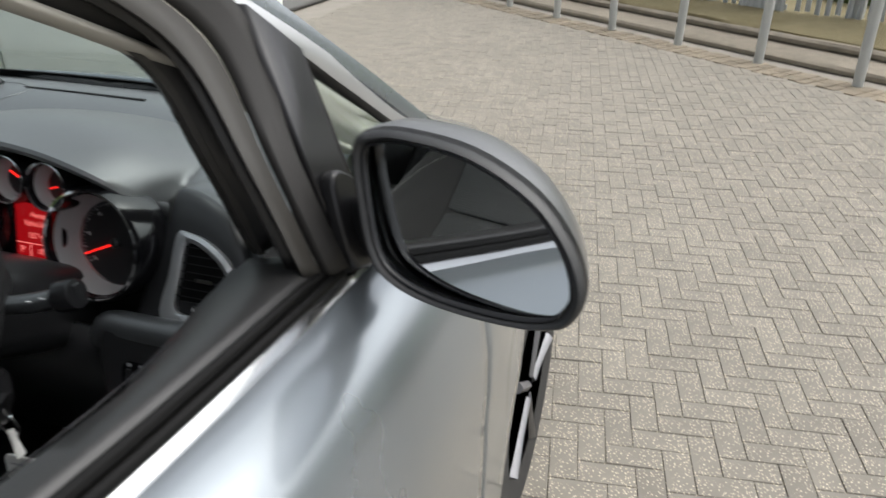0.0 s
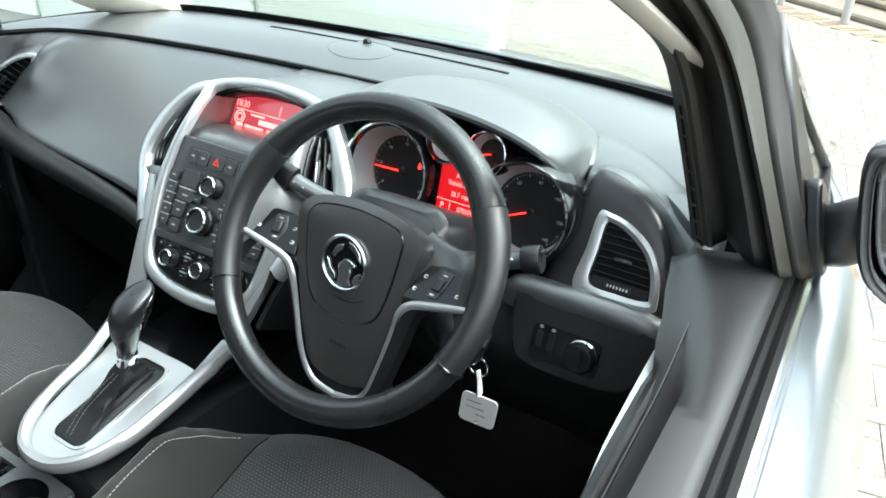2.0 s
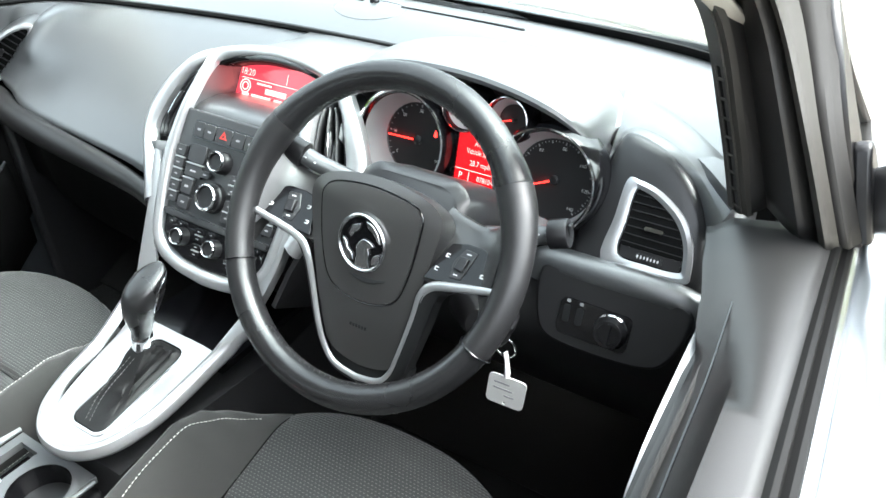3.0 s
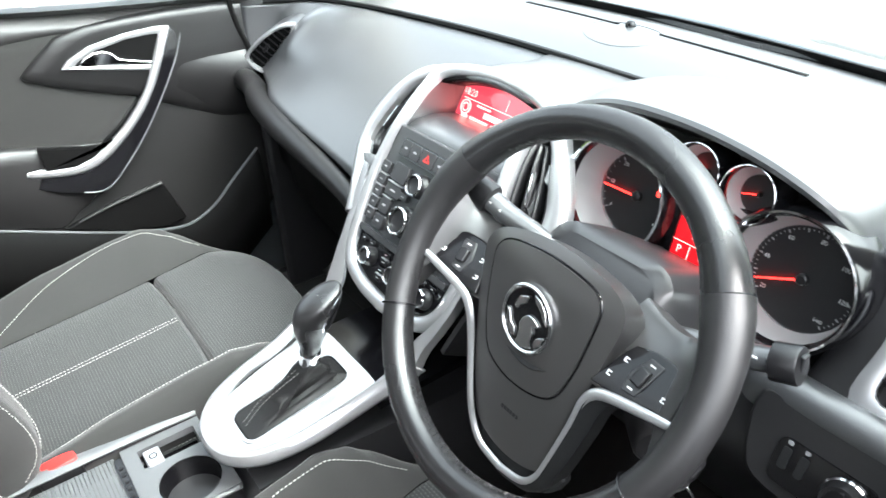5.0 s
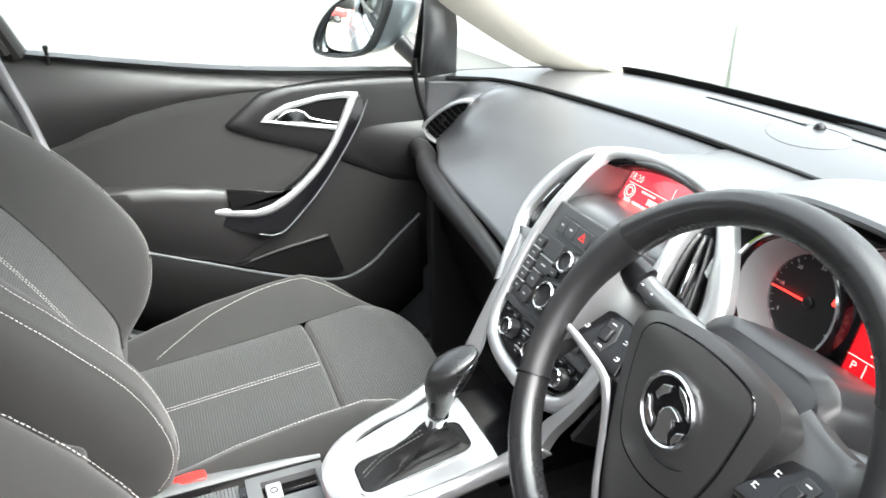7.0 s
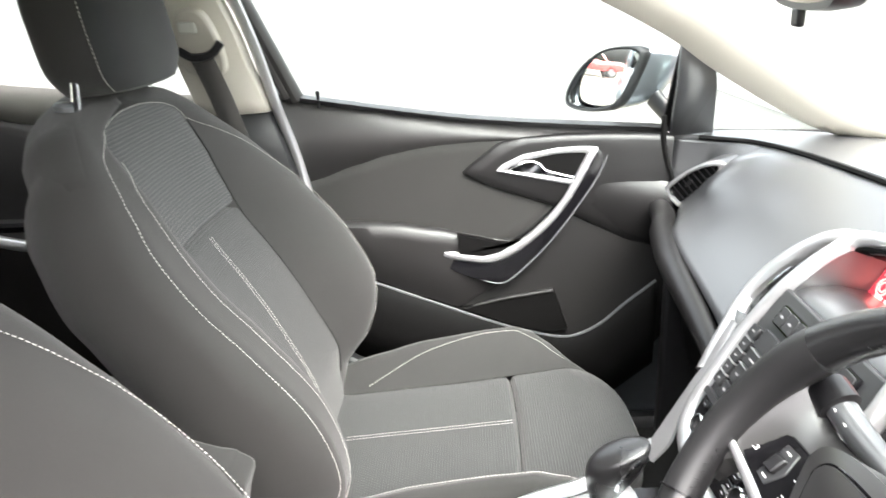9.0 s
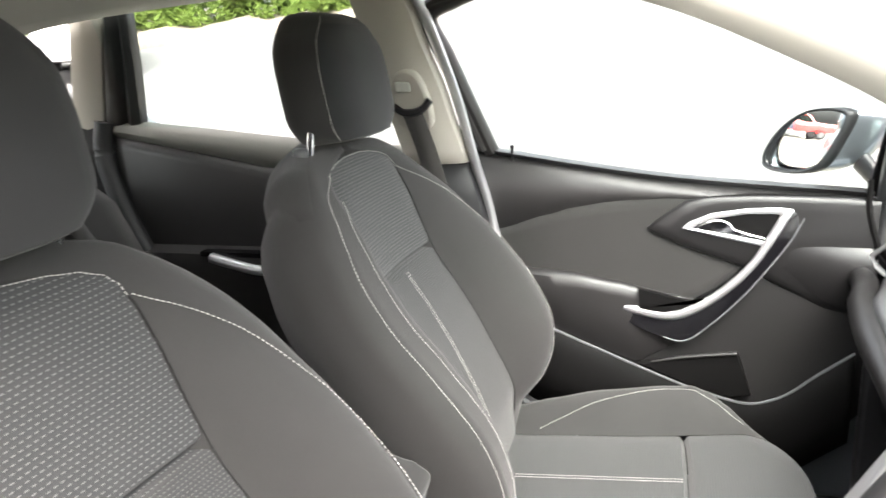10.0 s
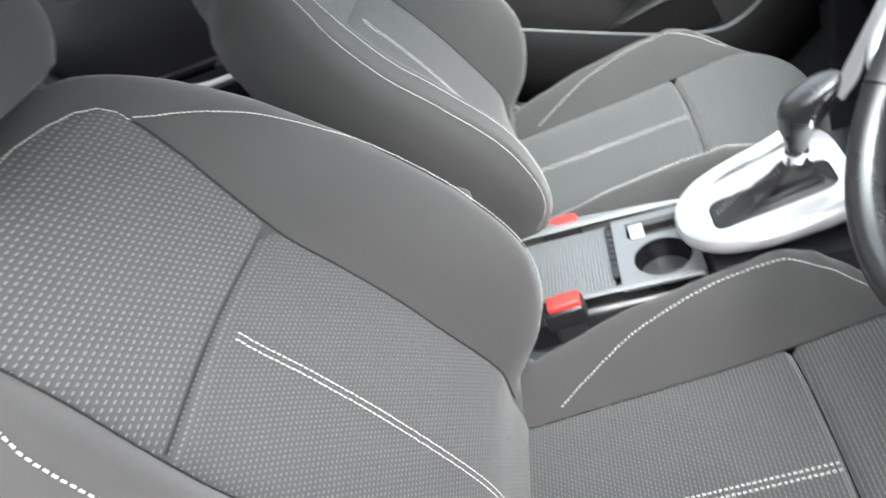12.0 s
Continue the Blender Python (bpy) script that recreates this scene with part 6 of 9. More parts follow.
    # dark side of the lower spoke outside the trim
    rows_ = []
    for i, p in enumerate(trim[14:]):
        t = i / (len(trim[14:]) - 1)
        rows_.append([p, p + (fw(s * 0.012 * (1 - t * 0.8), -0.006 * t, -0.010) - fw(0, 0, 0)), p + (fw(s * 0.010 * (1 - t * 0.8), -0.008 * t, -0.030) - fw(0, 0, 0))])
    part("lower_spoke", rows_mesh(rows_), M_DARKPLASTIC, wheel, "dark grey lower spoke", solid=0.004)
part("spoke_foot", prism(fw, flat2([(-0.050, -0.125), (0.050, -0.125), (0.046, -0.158), (0.0, -0.165), (-0.046, -0.158)], 3), -0.098, -0.080), M_DARKPLASTIC, wheel, bevel=0.004)
part("boss", lathe([(0.055, -0.06), (0.06, -0.035), (0.05, -0.02)], fw(0, 0), fw(0, 0, 1) - fw(0, 0, 0), 24), M_DARKPLASTIC, wheel)

# ---- steering column, stalks, key ----
col = thing("steering_column", fw(0, 0, -0.24), "black steering column shroud with stalks and ignition lock", "steering column")
rows = []
for d, w, h, up in ((0.060, 0.066, 0.050, 0.022), (0.07, 0.074, 0.056, 0.026), (0.13, 0.078, 0.058, 0.030), (0.19, 0.076, 0.055, 0.034), (0.26, 0.07, 0.05, 0.04)):
    rows.append([fw(a, b + up, -d) for a, b in rounded(2 * w, 2 * h, 0.03, 5)])
part("shroud", rows_mesh(rows, close_u=True, caps=True), M_DASHLOW, col, "black plastic column shroud")


def stalk(s, tip_label, tip):
    root, end = fw(s * 0.055, 0.026 if s > 0 else 0.048, -0.085 if s > 0 else -0.068), fw(*tip)
    pts = cr([root, root.lerp(end, 0.25), root.lerp(end, 0.6) - V(0, 0, 0.003), root.lerp(end, 0.85) - V(0, 0, 0.001), end], 4)
    st = part("stalk", tube(pts, [0.0085 + 0.004 * min(1, i / 8) for i in range(len(pts))], 12, flat=0.8), M_DASH, col, "black control stalk with white symbols")
    e, d = pts[-1], (pts[-1] - pts[-3]).normalized()
    part("stalk_end", lathe([(0.0125, -0.016), (0.0160, -0.0145), (0.0160, 0.004), (0.0150, 0.006), (0.004, 0.0064)], e, d, 24), M_SATINBLACK, st, tip_label)
    part("end_grip", box(e + d * 0.006, (0.004, 0.008, 0.022)), M_DARKPLASTIC, st, bevel=0.001)
    bm = bmesh.new()
    for k in (9, 11, 13, 15):
        p = pts[k] + V(0, -0.0098, 0.0045)
        bmesh.ops.create_cube(bm, size=1, matrix=Matrix.Translation(p) @ Matrix.Diagonal((0.0065, 0.0014, 0.0045, 1)))
    part("stalk_print", bm, M_WHITE, st, smooth=False)


stalk(-1, "", (-0.150, 0.064, -0.036))
stalk(1, "", (0.176, 0.062, -0.088))
part("ignition_lock", lathe([(0.019, -0.02), (0.019, 0.02), (0.016, 0.024), (0.006, 0.024)], V(0.470, 0.055, 0.868), (0.75, -0.6, 0.1), 20), M_SATINBLACK, col)
key = thing("key_with_tag", (0.535, 0.03, 0.80), "car key in the ignition with a white plastic tag", "key")
part("key_head", tube(cr([V(0.490, 0.04, 0.868), V(0.510, 0.025, 0.868), V(0.527, 0.018, 0.880), V(0.532, 0.018, 0.905), V(0.530, 0.02, 0.928)], 4), [0.005] * 5 + [0.009] * 6 + [0.012] * 6, 10, flat=0.7), M_SATINBLACK, key, "black key head")
part("key_ring", tube([V(0.532 + 0.012 * math.cos(a), 0.018, 0.871 + 0.012 * math.sin(a)) for a in [2 * math.pi * k / 24 for k in range(24)]], 0.0012, 6, closed=True), M_CHROME, key)
ft = frame_of((0.537, 0.016, 0.815), (0.98, 0.12, -0.08), (0.06, 0.05, 1))
part("tag_strap", tube(cr([V(0.533, 0.017, 0.866), V(0.536, 0.016, 0.852), V(0.537, 0.016, 0.836)], 4), [0.0032, 0.003, 0.003, 0.003, 0.0032, 0.004, 0.005, 0.006, 0.006], 8, flat=0.5), M_TAG, key)
tag = part("tag", loop_band(ft, rounded(0.042, 0.040, 0.006, 4, 0, -0.002), rounded(0.004, 0.004, 0.0018, 4, 0.0, -0.019), -0.001, 0.001), M_TAG, key, "white plastic key tag", smooth=False)
bm = bmesh.new()
for u, v, w in ((-0.006, 0.008, 0.018), (-0.004, 0.0, 0.022), (0.004, -0.008, 0.012)):
    prism(ft, rounded(w, 0.0022, 0.0008, 1, u, v), 0.001, 0.0014, bm)
part("tag_writing", bm, M_GREYPRINT, tag, smooth=False)


# ---- centre console and gear lever ----
cons = thing("centre_console", (0.0, -0.15, 0.30), "centre console with satin silver gear surround and black cup tray", "console")
CC = 0.008


def plate_z(y):
    return 0.636 + 0.19 * (y + 0.20)


# black tunnel body
rows = []
for y, w, z in ((0.30, 0.10, 0.62), (0.12, 0.105, 0.60), (-0.02, 0.105, 0.612), (-0.14, 0.092, 0.608), (-0.186, 0.086, 0.598), (-0.197, 0.080, 0.500), (-0.60, 0.074, 0.480)):
    rows.append([V(CC - w - 0.01, y, 0.28), V(CC - w, y, z - 0.05), V(CC - w + 0.006, y, z), V(CC + w - 0.006, y, z), V(CC + w, y, z - 0.05), V(CC + w + 0.01, y, 0.28)])
part("tunnel", rows_mesh(rows), M_DASHLOW, cons, "black plastic console sides")
# silver rails: from the centre stack down along both sides, joined by the round tail
rail_l = [V(-0.098, 0.026, 0.724), V(-0.099, 0.012, 0.709), V(-0.098, -0.018, 0.689), V(CC - 0.096, -0.07, 0.668), V(CC - 0.088, -0.13, 0.654), V(CC - 0.070, -0.180, 0.645), V(CC - 0.038, -0.210, 0.640), V(CC, -0.218, 0.638)]
rail_r = [V(0.141, 0.026, 0.724), V(0.129, 0.008, 0.709), V(0.116, -0.022, 0.690)] + [V(2 * CC - p.x, p.y, p.z) for p in rail_l[3:-1]]
full = rail_l + rail_r[::-1]
path = cr(full, 6)
rows = []
n = len(path)
for p in path:
    inn = (V(CC, min(p.y + 0.03, 0.05) if p.y < -0.15 else p.y, p.z) - p)
    inn.z = 0
    inn.normalize()
    w = 0.013 + 0.013 * min(1, max(0, (p.z - 0.69) / 0.04))
    up = V(0, -0.25, 0.95).normalized() if p.z < 0.70 else V(0, -0.75, 0.6).normalized()
    rows.append([p + inn * w - up * 0.010, p + inn * w + up * 0.001, p + inn * w * 0.5 + up * 0.005, p + up * 0.003, p - inn * 0.004 - up * 0.003, p - inn * 0.006 - up * 0.010, p - inn * 0.006 - up * 0.014])
part("silver_rail", rows_mesh(rows), M_SILVER, cons, "satin silver surround sweeping round the gear lever", solid=0.003)
# dark mouth under the controls
part("tray_mouth", rows_mesh([[V(x, 0.045 + 0.020 * abs(x - CXS) / 0.1, 0.746 + 0.02 * (abs(x - CXS) / 0.1) ** 2), V(x, 0.10, 0.735), V(x, 0.20, 0.715)] for x in span(-0.075, 0.14, 12)]), M_MATTBLACK, cons, "black roof of the open tray", solid=0.004)
# gear plate
fp2 = frame_of((CC, -0.20, plate_z(-0.20) - 0.006), (1, 0, 0), (0, 1, 0.19))
plate = flat2([(-0.030, -0.004), (0.0, -0.010), (0.030, -0.004), (0.058, 0.022), (0.076, 0.09), (0.084, 0.15), (0.086, 0.198), (0.0, 0.204), (-0.086, 0.198), (-0.084, 0.15), (-0.076, 0.09), (-0.058, 0.022)], 4)
pl = part("gear_plate", prism(fp2, plate, -0.01, 0.0), M_SILVER, cons, "satin silver gear plate")
slot_o = rounded(0.064, 0.158, 0.016, 4, 0.006, 0.105)
part("boot_frame", loop_band(fp2, rounded(0.072, 0.166, 0.018, 4, 0.006, 0.105), slot_o, -0.002, 0.0025), M_SILVER, pl)
part("boot_well", prism(fp2, slot_o, -0.03, 0.0008), M_MATTBLACK, pl, smooth=False)
part("tray", box((CC, 0.10, 0.648), (0.19, 0.22, 0.012)), M_GLOSSBLACK, cons, "black open tray", smooth=False)
part("tray_back", box((CC, 0.215, 0.70), (0.19, 0.012, 0.12)), M_GLOSSBLACK, cons, smooth=False)
part("socket", lathe([(0.012, 0.0), (0.012, 0.006), (0.009, 0.008), (0.008, 0.004)], (CC + 0.03, 0.205, 0.70), (0, -1, 0.2), 18), M_CHROME, cons)

lever = thing("gear_lever", (0.016, -0.07, 0.655), "automatic gear lever with black leather boot and chrome collar", "gear lever")
TOP = V(0.017, -0.064, 0.698)
rows = []
rnd = random.Random(4)
base = slot_o
for k in range(9):
    t = k / 8
    ring_ = []
    for j, (a, b) in enumerate(base):
        p = fp2(a * 0.97, 0.105 + (b - 0.105) * 0.97, 0.001)
        q = TOP + V((a - 0.006) * 0.42, (b - 0.105) * 0.13, 0)
        s = t ** 0.75
        r = p.lerp(q, s)
        r.z = p.z + (q.z - p.z) * (t ** 1.25)
        fold = 0.0035 * math.sin(j * 1.9 + k * 1.3) * math.sin(math.pi * t) + 0.002 * math.sin(k * 2.6)
        ring_.append(r + V(fold, fold * 0.6, fold * 0.8))
    rows.append(ring_)
part("boot", rows_mesh(rows, close_u=True, caps=True), M_BOOT, lever, "creased black leather gear boot", sharp=70)
for s in (-0.004, 0.004):
    part("boot_stitching", stitches(cr([fp2(0.006 + s, 0.035, 0.006), fp2(0.006 + s, 0.07, 0.024), V(0.017 + s, -0.084, 0.690)], 10), r=0.0005), M_THREADDARK, lever)
axis = V(0.10, 0.16, 1).normalized()
part("collar", lathe([(0.0135, -0.004), (0.0145, 0.0), (0.0140, 0.010), (0.0148, 0.013), (0.0140, 0.021), (0.012, 0.023)], TOP, axis, 24), M_CHROME, lever, "chrome collar")
rows = []
for h, rx, ry, ox, oy in ((0.018, 0.0135, 0.014, 0, 0), (0.034, 0.0155, 0.017, 0.0, 0.001), (0.050, 0.0190, 0.023, 0.001, 0.002), (0.066, 0.0225, 0.030, 0.002, 0.003), (0.082, 0.0245, 0.034, 0.003, 0.003), (0.096, 0.0245, 0.035, 0.004, 0.003), (0.107, 0.0215, 0.031, 0.004, 0.004), (0.113, 0.012, 0.018, 0.004, 0.006)):
    c = TOP + axis * h + V(ox, oy, 0)
    rows.append([c + V(rx * math.cos(a), ry * math.sin(a), 0.35 * ry * math.sin(a)) for a in [2 * math.pi * k / 24 for k in range(24)]])
dense = [cr([r[j] for r in rows], 4) for j in range(24)]
kn = part("knob", rows_mesh([[c[i] for c in dense] for i in range(len(dense[0]))], close_u=True, caps=True), M_LEATHER, lever, "black leather gear knob")
part("release_button", tube(cr([TOP + axis * 0.064 + V(0.0225, 0.004, 0), TOP + axis * 0.082 + V(0.0262, 0.004, 0), TOP + axis * 0.094 + V(0.0262, 0.012, 0.004), TOP + axis * 0.100 + V(0.022, 0.022, 0.006)], 4), 0.0035, 8, flat=0.7), M_CHROME, kn, "chrome release strip")

# rear part: cup holder, tray, parking brake switch, sliding cover
TZ = 0.575
tray = thing("cup_tray", (-0.04, -0.34, 0.50), "grey-black console tray with cup holder and ribbed sliding cover", "console tray")
ftz = frame_of((-0.04, -0.33, TZ), (1, 0, 0), (0, 1, 0))


# top plate, built as a frame round the cup hole and the pocket
cup_c = (0.034, 0.082)
nseg = 40
cup = circle(0.041, nseg, *cup_c)
sq = []
for k in range(nseg):
    a = 2 * math.pi * k / nseg
    c, s = math.cos(a), math.sin(a)
    m = 0.047 / max(abs(c), abs(s))
    sq.append((cup_c[0] + m * c, cup_c[1] + m * s))
top = part("tray_top", loop_band(ftz, sq, cup, -0.012, 0.0), M_GREYPLASTIC, tray, "grained grey tray top", sharp=30)
part("cup_holder", rows_mesh([[ftz(cup_c[0] + r * math.cos(2 * math.pi * k / nseg), cup_c[1] + r * math.sin(2 * math.pi * k / nseg), h) for k in range(nseg)] for r, h in ((0.041, -0.001), (0.039, -0.03), (0.034, -0.072), (0.001, -0.073))], close_u=True), M_GLOSSBLACK, tray, "black round cup holder")
for u0, u1, v0, v1 in ((-0.075, -0.060, 0.018, 0.130), (-0.022, -0.013, 0.018, 0.130), (-0.060, -0.022, 0.118, 0.130), (-0.060, -0.022, 0.018, 0.038), (-0.013, 0.081, 0.129, 0.135), (-0.013, 0.081, 0.018, 0.035)):
    part("tray_rib", prism(ftz, [(u0, v0), (u1, v0), (u1, v1), (u0, v1)], -0.012, 0.0), M_GREYPLASTIC, tray, smooth=False)
part("pocket", prism(ftz, [(-0.060, 0.038), (-0.022, 0.038), (-0.022, 0.118), (-0.060, 0.118)], -0.04, -0.030), M_GLOSSBLACK, tray, smooth=False)
pb = part("parking_brake_switch", prism(ftz, rounded(0.030, 0.022, 0.003, 3, -0.034, 0.054), -0.01, 0.004), M_SILVER, tray, "silver parking brake switch", bevel=0.001)
part("brake_symbol", loop_band(ftz, circle(0.0055, 20, -0.034, 0.054), circle(0.0042, 20, -0.034, 0.054), 0.004, 0.0045), M_GLOSSBLACK, pb)
for u, r, h in ((-0.086, 0.012, 0.008), (0.079, 0.006, -0.002)):
    part("tray_edge", tube(cr([ftz(u, 0.13, h - 0.004), ftz(u, 0.05, h - 0.001), ftz(u, -0.08, h), ftz(u, -0.20, h)], 4), r, 10, flat=0.5), M_GREYPLASTIC, tray, "rounded grey tray edge")
for k in range(26):
    v = 0.006 - 0.0052 * k
    part("cover_slat", prism(ftz, [(-0.074, v - 0.0022), (0.070, v - 0.0022), (0.070, v + 0.0022), (-0.074, v + 0.0022)], -0.012, -0.006), M_GREYPLASTIC, tray, smooth=False)
part("cover_grip", prism(ftz, rounded(0.12, 0.010, 0.003, 2, -0.004, 0.012), -0.010, -0.001), M_GLOSSBLACK, tray, "black cover grip")
for k in range(6):
    part("grip_rib", prism(ftz, rounded(0.006, 0.006, 0.001, 1, -0.044 + 0.014 * k, 0.012), -0.001, 0.001), M_SATINBLACK, tray, smooth=False)
part("tray_body", box((-0.042, -0.40, 0.42), (0.165, 0.42, 0.24)), M_DASHLOW, tray, bevel=0.01)

# folded armrest behind the tray
part("armrest", prism(frame_of((0.0, 0, 0), (0, 1, 0), (0, 0, 1)), flat2([(-0.65, 0.79), (-0.520, 0.780), (-0.496, 0.772), (-0.480, 0.757), (-0.489, 0.725), (-0.505, 0.65), (-0.52, 0.57), (-0.65, 0.50)], 4), -0.030, 0.030), M_CLOTH, tray, "dark grey armrest folded up behind the tray", bevel=0.008, seg=3)
# belt buckles
for x, y, z, ry, lab in ((0.106, -0.390, 0.626, -0.2, "red belt buckle button beside the driver's seat"), (-0.134, -0.386, 0.578, 0.2, "red belt buckle button beside the passenger seat")):
    b = thing("belt_buckle", (x, y, z - 0.10), lab, "belt buckle")
    part("stalk", box((x, y + 0.0, z - 0.07), (0.024, 0.04, 0.13)), M_DARKPLASTIC, b, bevel=0.006)
    part("housing", box((x, y, z - 0.012), (0.032, 0.056, 0.03), rot=Euler((0.1, 0, 0))), M_SATINBLACK, b, bevel=0.004)
    part("button", box((x, y + 0.002, z + 0.006), (0.024, 0.046, 0.012), rot=Euler((0.1, 0, 0))), M_RED, b, "red release button", bevel=0.003)


# ---- front seats: built about x = 0, then set in place ----
BACK = smooth_table([(0.50, -0.470), (0.58, -0.480), (0.66, -0.494), (0.78, -0.546), (0.865, -0.592), (0.935, -0.634), (1.05, -0.678), (1.12, -0.703), (1.17, -0.735)])


def back_y(z):
    """The middle of the backrest's front face."""
    return lerp_table(BACK, z)


HALF = [(0.50, 0.205), (0.58, 0.235), (0.66, 0.260), (0.75, 0.270), (0.90, 0.274), (1.0, 0.272), (1.05, 0.260), (1.09, 0.236), (1.12, 0.206), (1.145, 0.172), (1.16, 0.135), (1.172, 0.07)]
PANEL = [(0.50, 0.172), (0.60, 0.170), (0.75, 0.154), (0.945, 0.144), (1.02, 0.143), (1.085, 0.145), (1.112, 0.141), (1.124, 0.132), (1.134, 0.112), (1.141, 0.080), (1.147, 0.030), (1.150, 0.012), (1.172, 0.010)]
# how far the bolsters stand forward: the inboard one is sharper, the outboard one flat-topped
BOLST_IN = [(0.50, 0.0), (0.57, 0.008), (0.60, 0.025), (0.64, 0.054), (0.72, 0.106), (0.79, 0.128), (0.90, 0.126), (0.96, 0.105), (1.0, 0.080), (1.05, 0.048), (1.10, 0.018), (1.14, 0.004), (1.172, 0.0)]
BOLST_OUT = [(0.50, 0.02), (0.56, 0.045), (0.62, 0.077), (0.70, 0.098), (0.77, 0.104), (0.85, 0.088), (0.95, 0.066), (1.0, 0.056), (1.05, 0.048), (1.09, 0.036), (1.13, 0.016), (1.172, 0.0)]
HALF, BOLST_IN, BOLST_OUT = smooth_table(HALF), smooth_table(BOLST_IN), smooth_table(BOLST_OUT)


def half_at(z, side):
    return lerp_table(HALF, z) + (0.020 * min(1, max(0, (1.145 - z) / 0.05)) if side > 0 else 0.0)


def back_front(x, z, side=0):
    """Front face of the backrest at (x, z); side -1 or 1 names the bolster."""
    ax = abs(x)
    side = side or (1 if x > 0 else -1)
    y0, pw, hw, b = back_y(z), lerp_table(PANEL, z), half_at(z, side), lerp_table(BOLST_OUT if side > 0 else BOLST_IN, z)
    dish = 0.012 * min(1, b * 20)
    y = y0 + dish * min(1, ax / pw) ** 2
    if ax > pw and hw > pw + 0.004:
        t = min(1.0, (ax - pw) / (hw - pw))
        if side > 0:
            y += b * math.sin(min(1, t * 2.3) * math.pi / 2) ** 1.1
            if t > 0.80:
                y -= 0.35 * b * ((t - 0.80) / 0.20) ** 2
        else:
            y += b * math.sin(min(1, t * 1.55) * math.pi / 2) ** 1.1
            if t > 0.72:
                y -= 0.45 * b * ((t - 0.72) / 0.28) ** 2
    return y


CUSHION = {"lift": 0.0}
CREST = smooth_table([(-0.43, 0.166), (-0.38, 0.186), (-0.30, 0.208), (-0.20, 0.222), (-0.10, 0.222), (-0.04, 0.210), (0.0, 0.194), (0.03, 0.176)])


def seat_cushion_z(x, y):
    ax = abs(x)
    t = (y + 0.47) / 0.47
    z = 0.530 + 0.045 * min(1, max(0, t))
    pw = 0.160 + 0.02 * max(0, t - 0.5)
    hw = 0.258
    z += CUSHION["lift"] * max(0, t)
    if y > -0.02:
        z -= 2.6 * (y + 0.02) ** 2
    b = lerp_table([(-0.48, 0.035), (-0.40, 0.050), (-0.30, 0.066), (-0.18, 0.074), (-0.10, 0.072), (-0.04, 0.056), (0.0, 0.034), (0.052, 0.006)], y)
    b *= 1 + 6 * CUSHION["lift"]
    if ax > pw:
        k = (ax - pw) / (hw - pw)
        z += b * math.sin(min(1, k * 1.25) * math.pi / 2) ** 1.2
        if k > 0.72:
            z -= 0.05 * ((k - 0.72) / 0.28) ** 2
    return z


def plan(p):
    """Rounds the cushion's front in plan."""
    if p.y < -0.16:
        return p
    yf = 0.068 - 0.125 * (abs(p.x) / 0.25) ** 2.4
    return V(p.x, -0.16 + (p.y + 0.16) * (yf + 0.16) / (0.052 + 0.16), p.z)


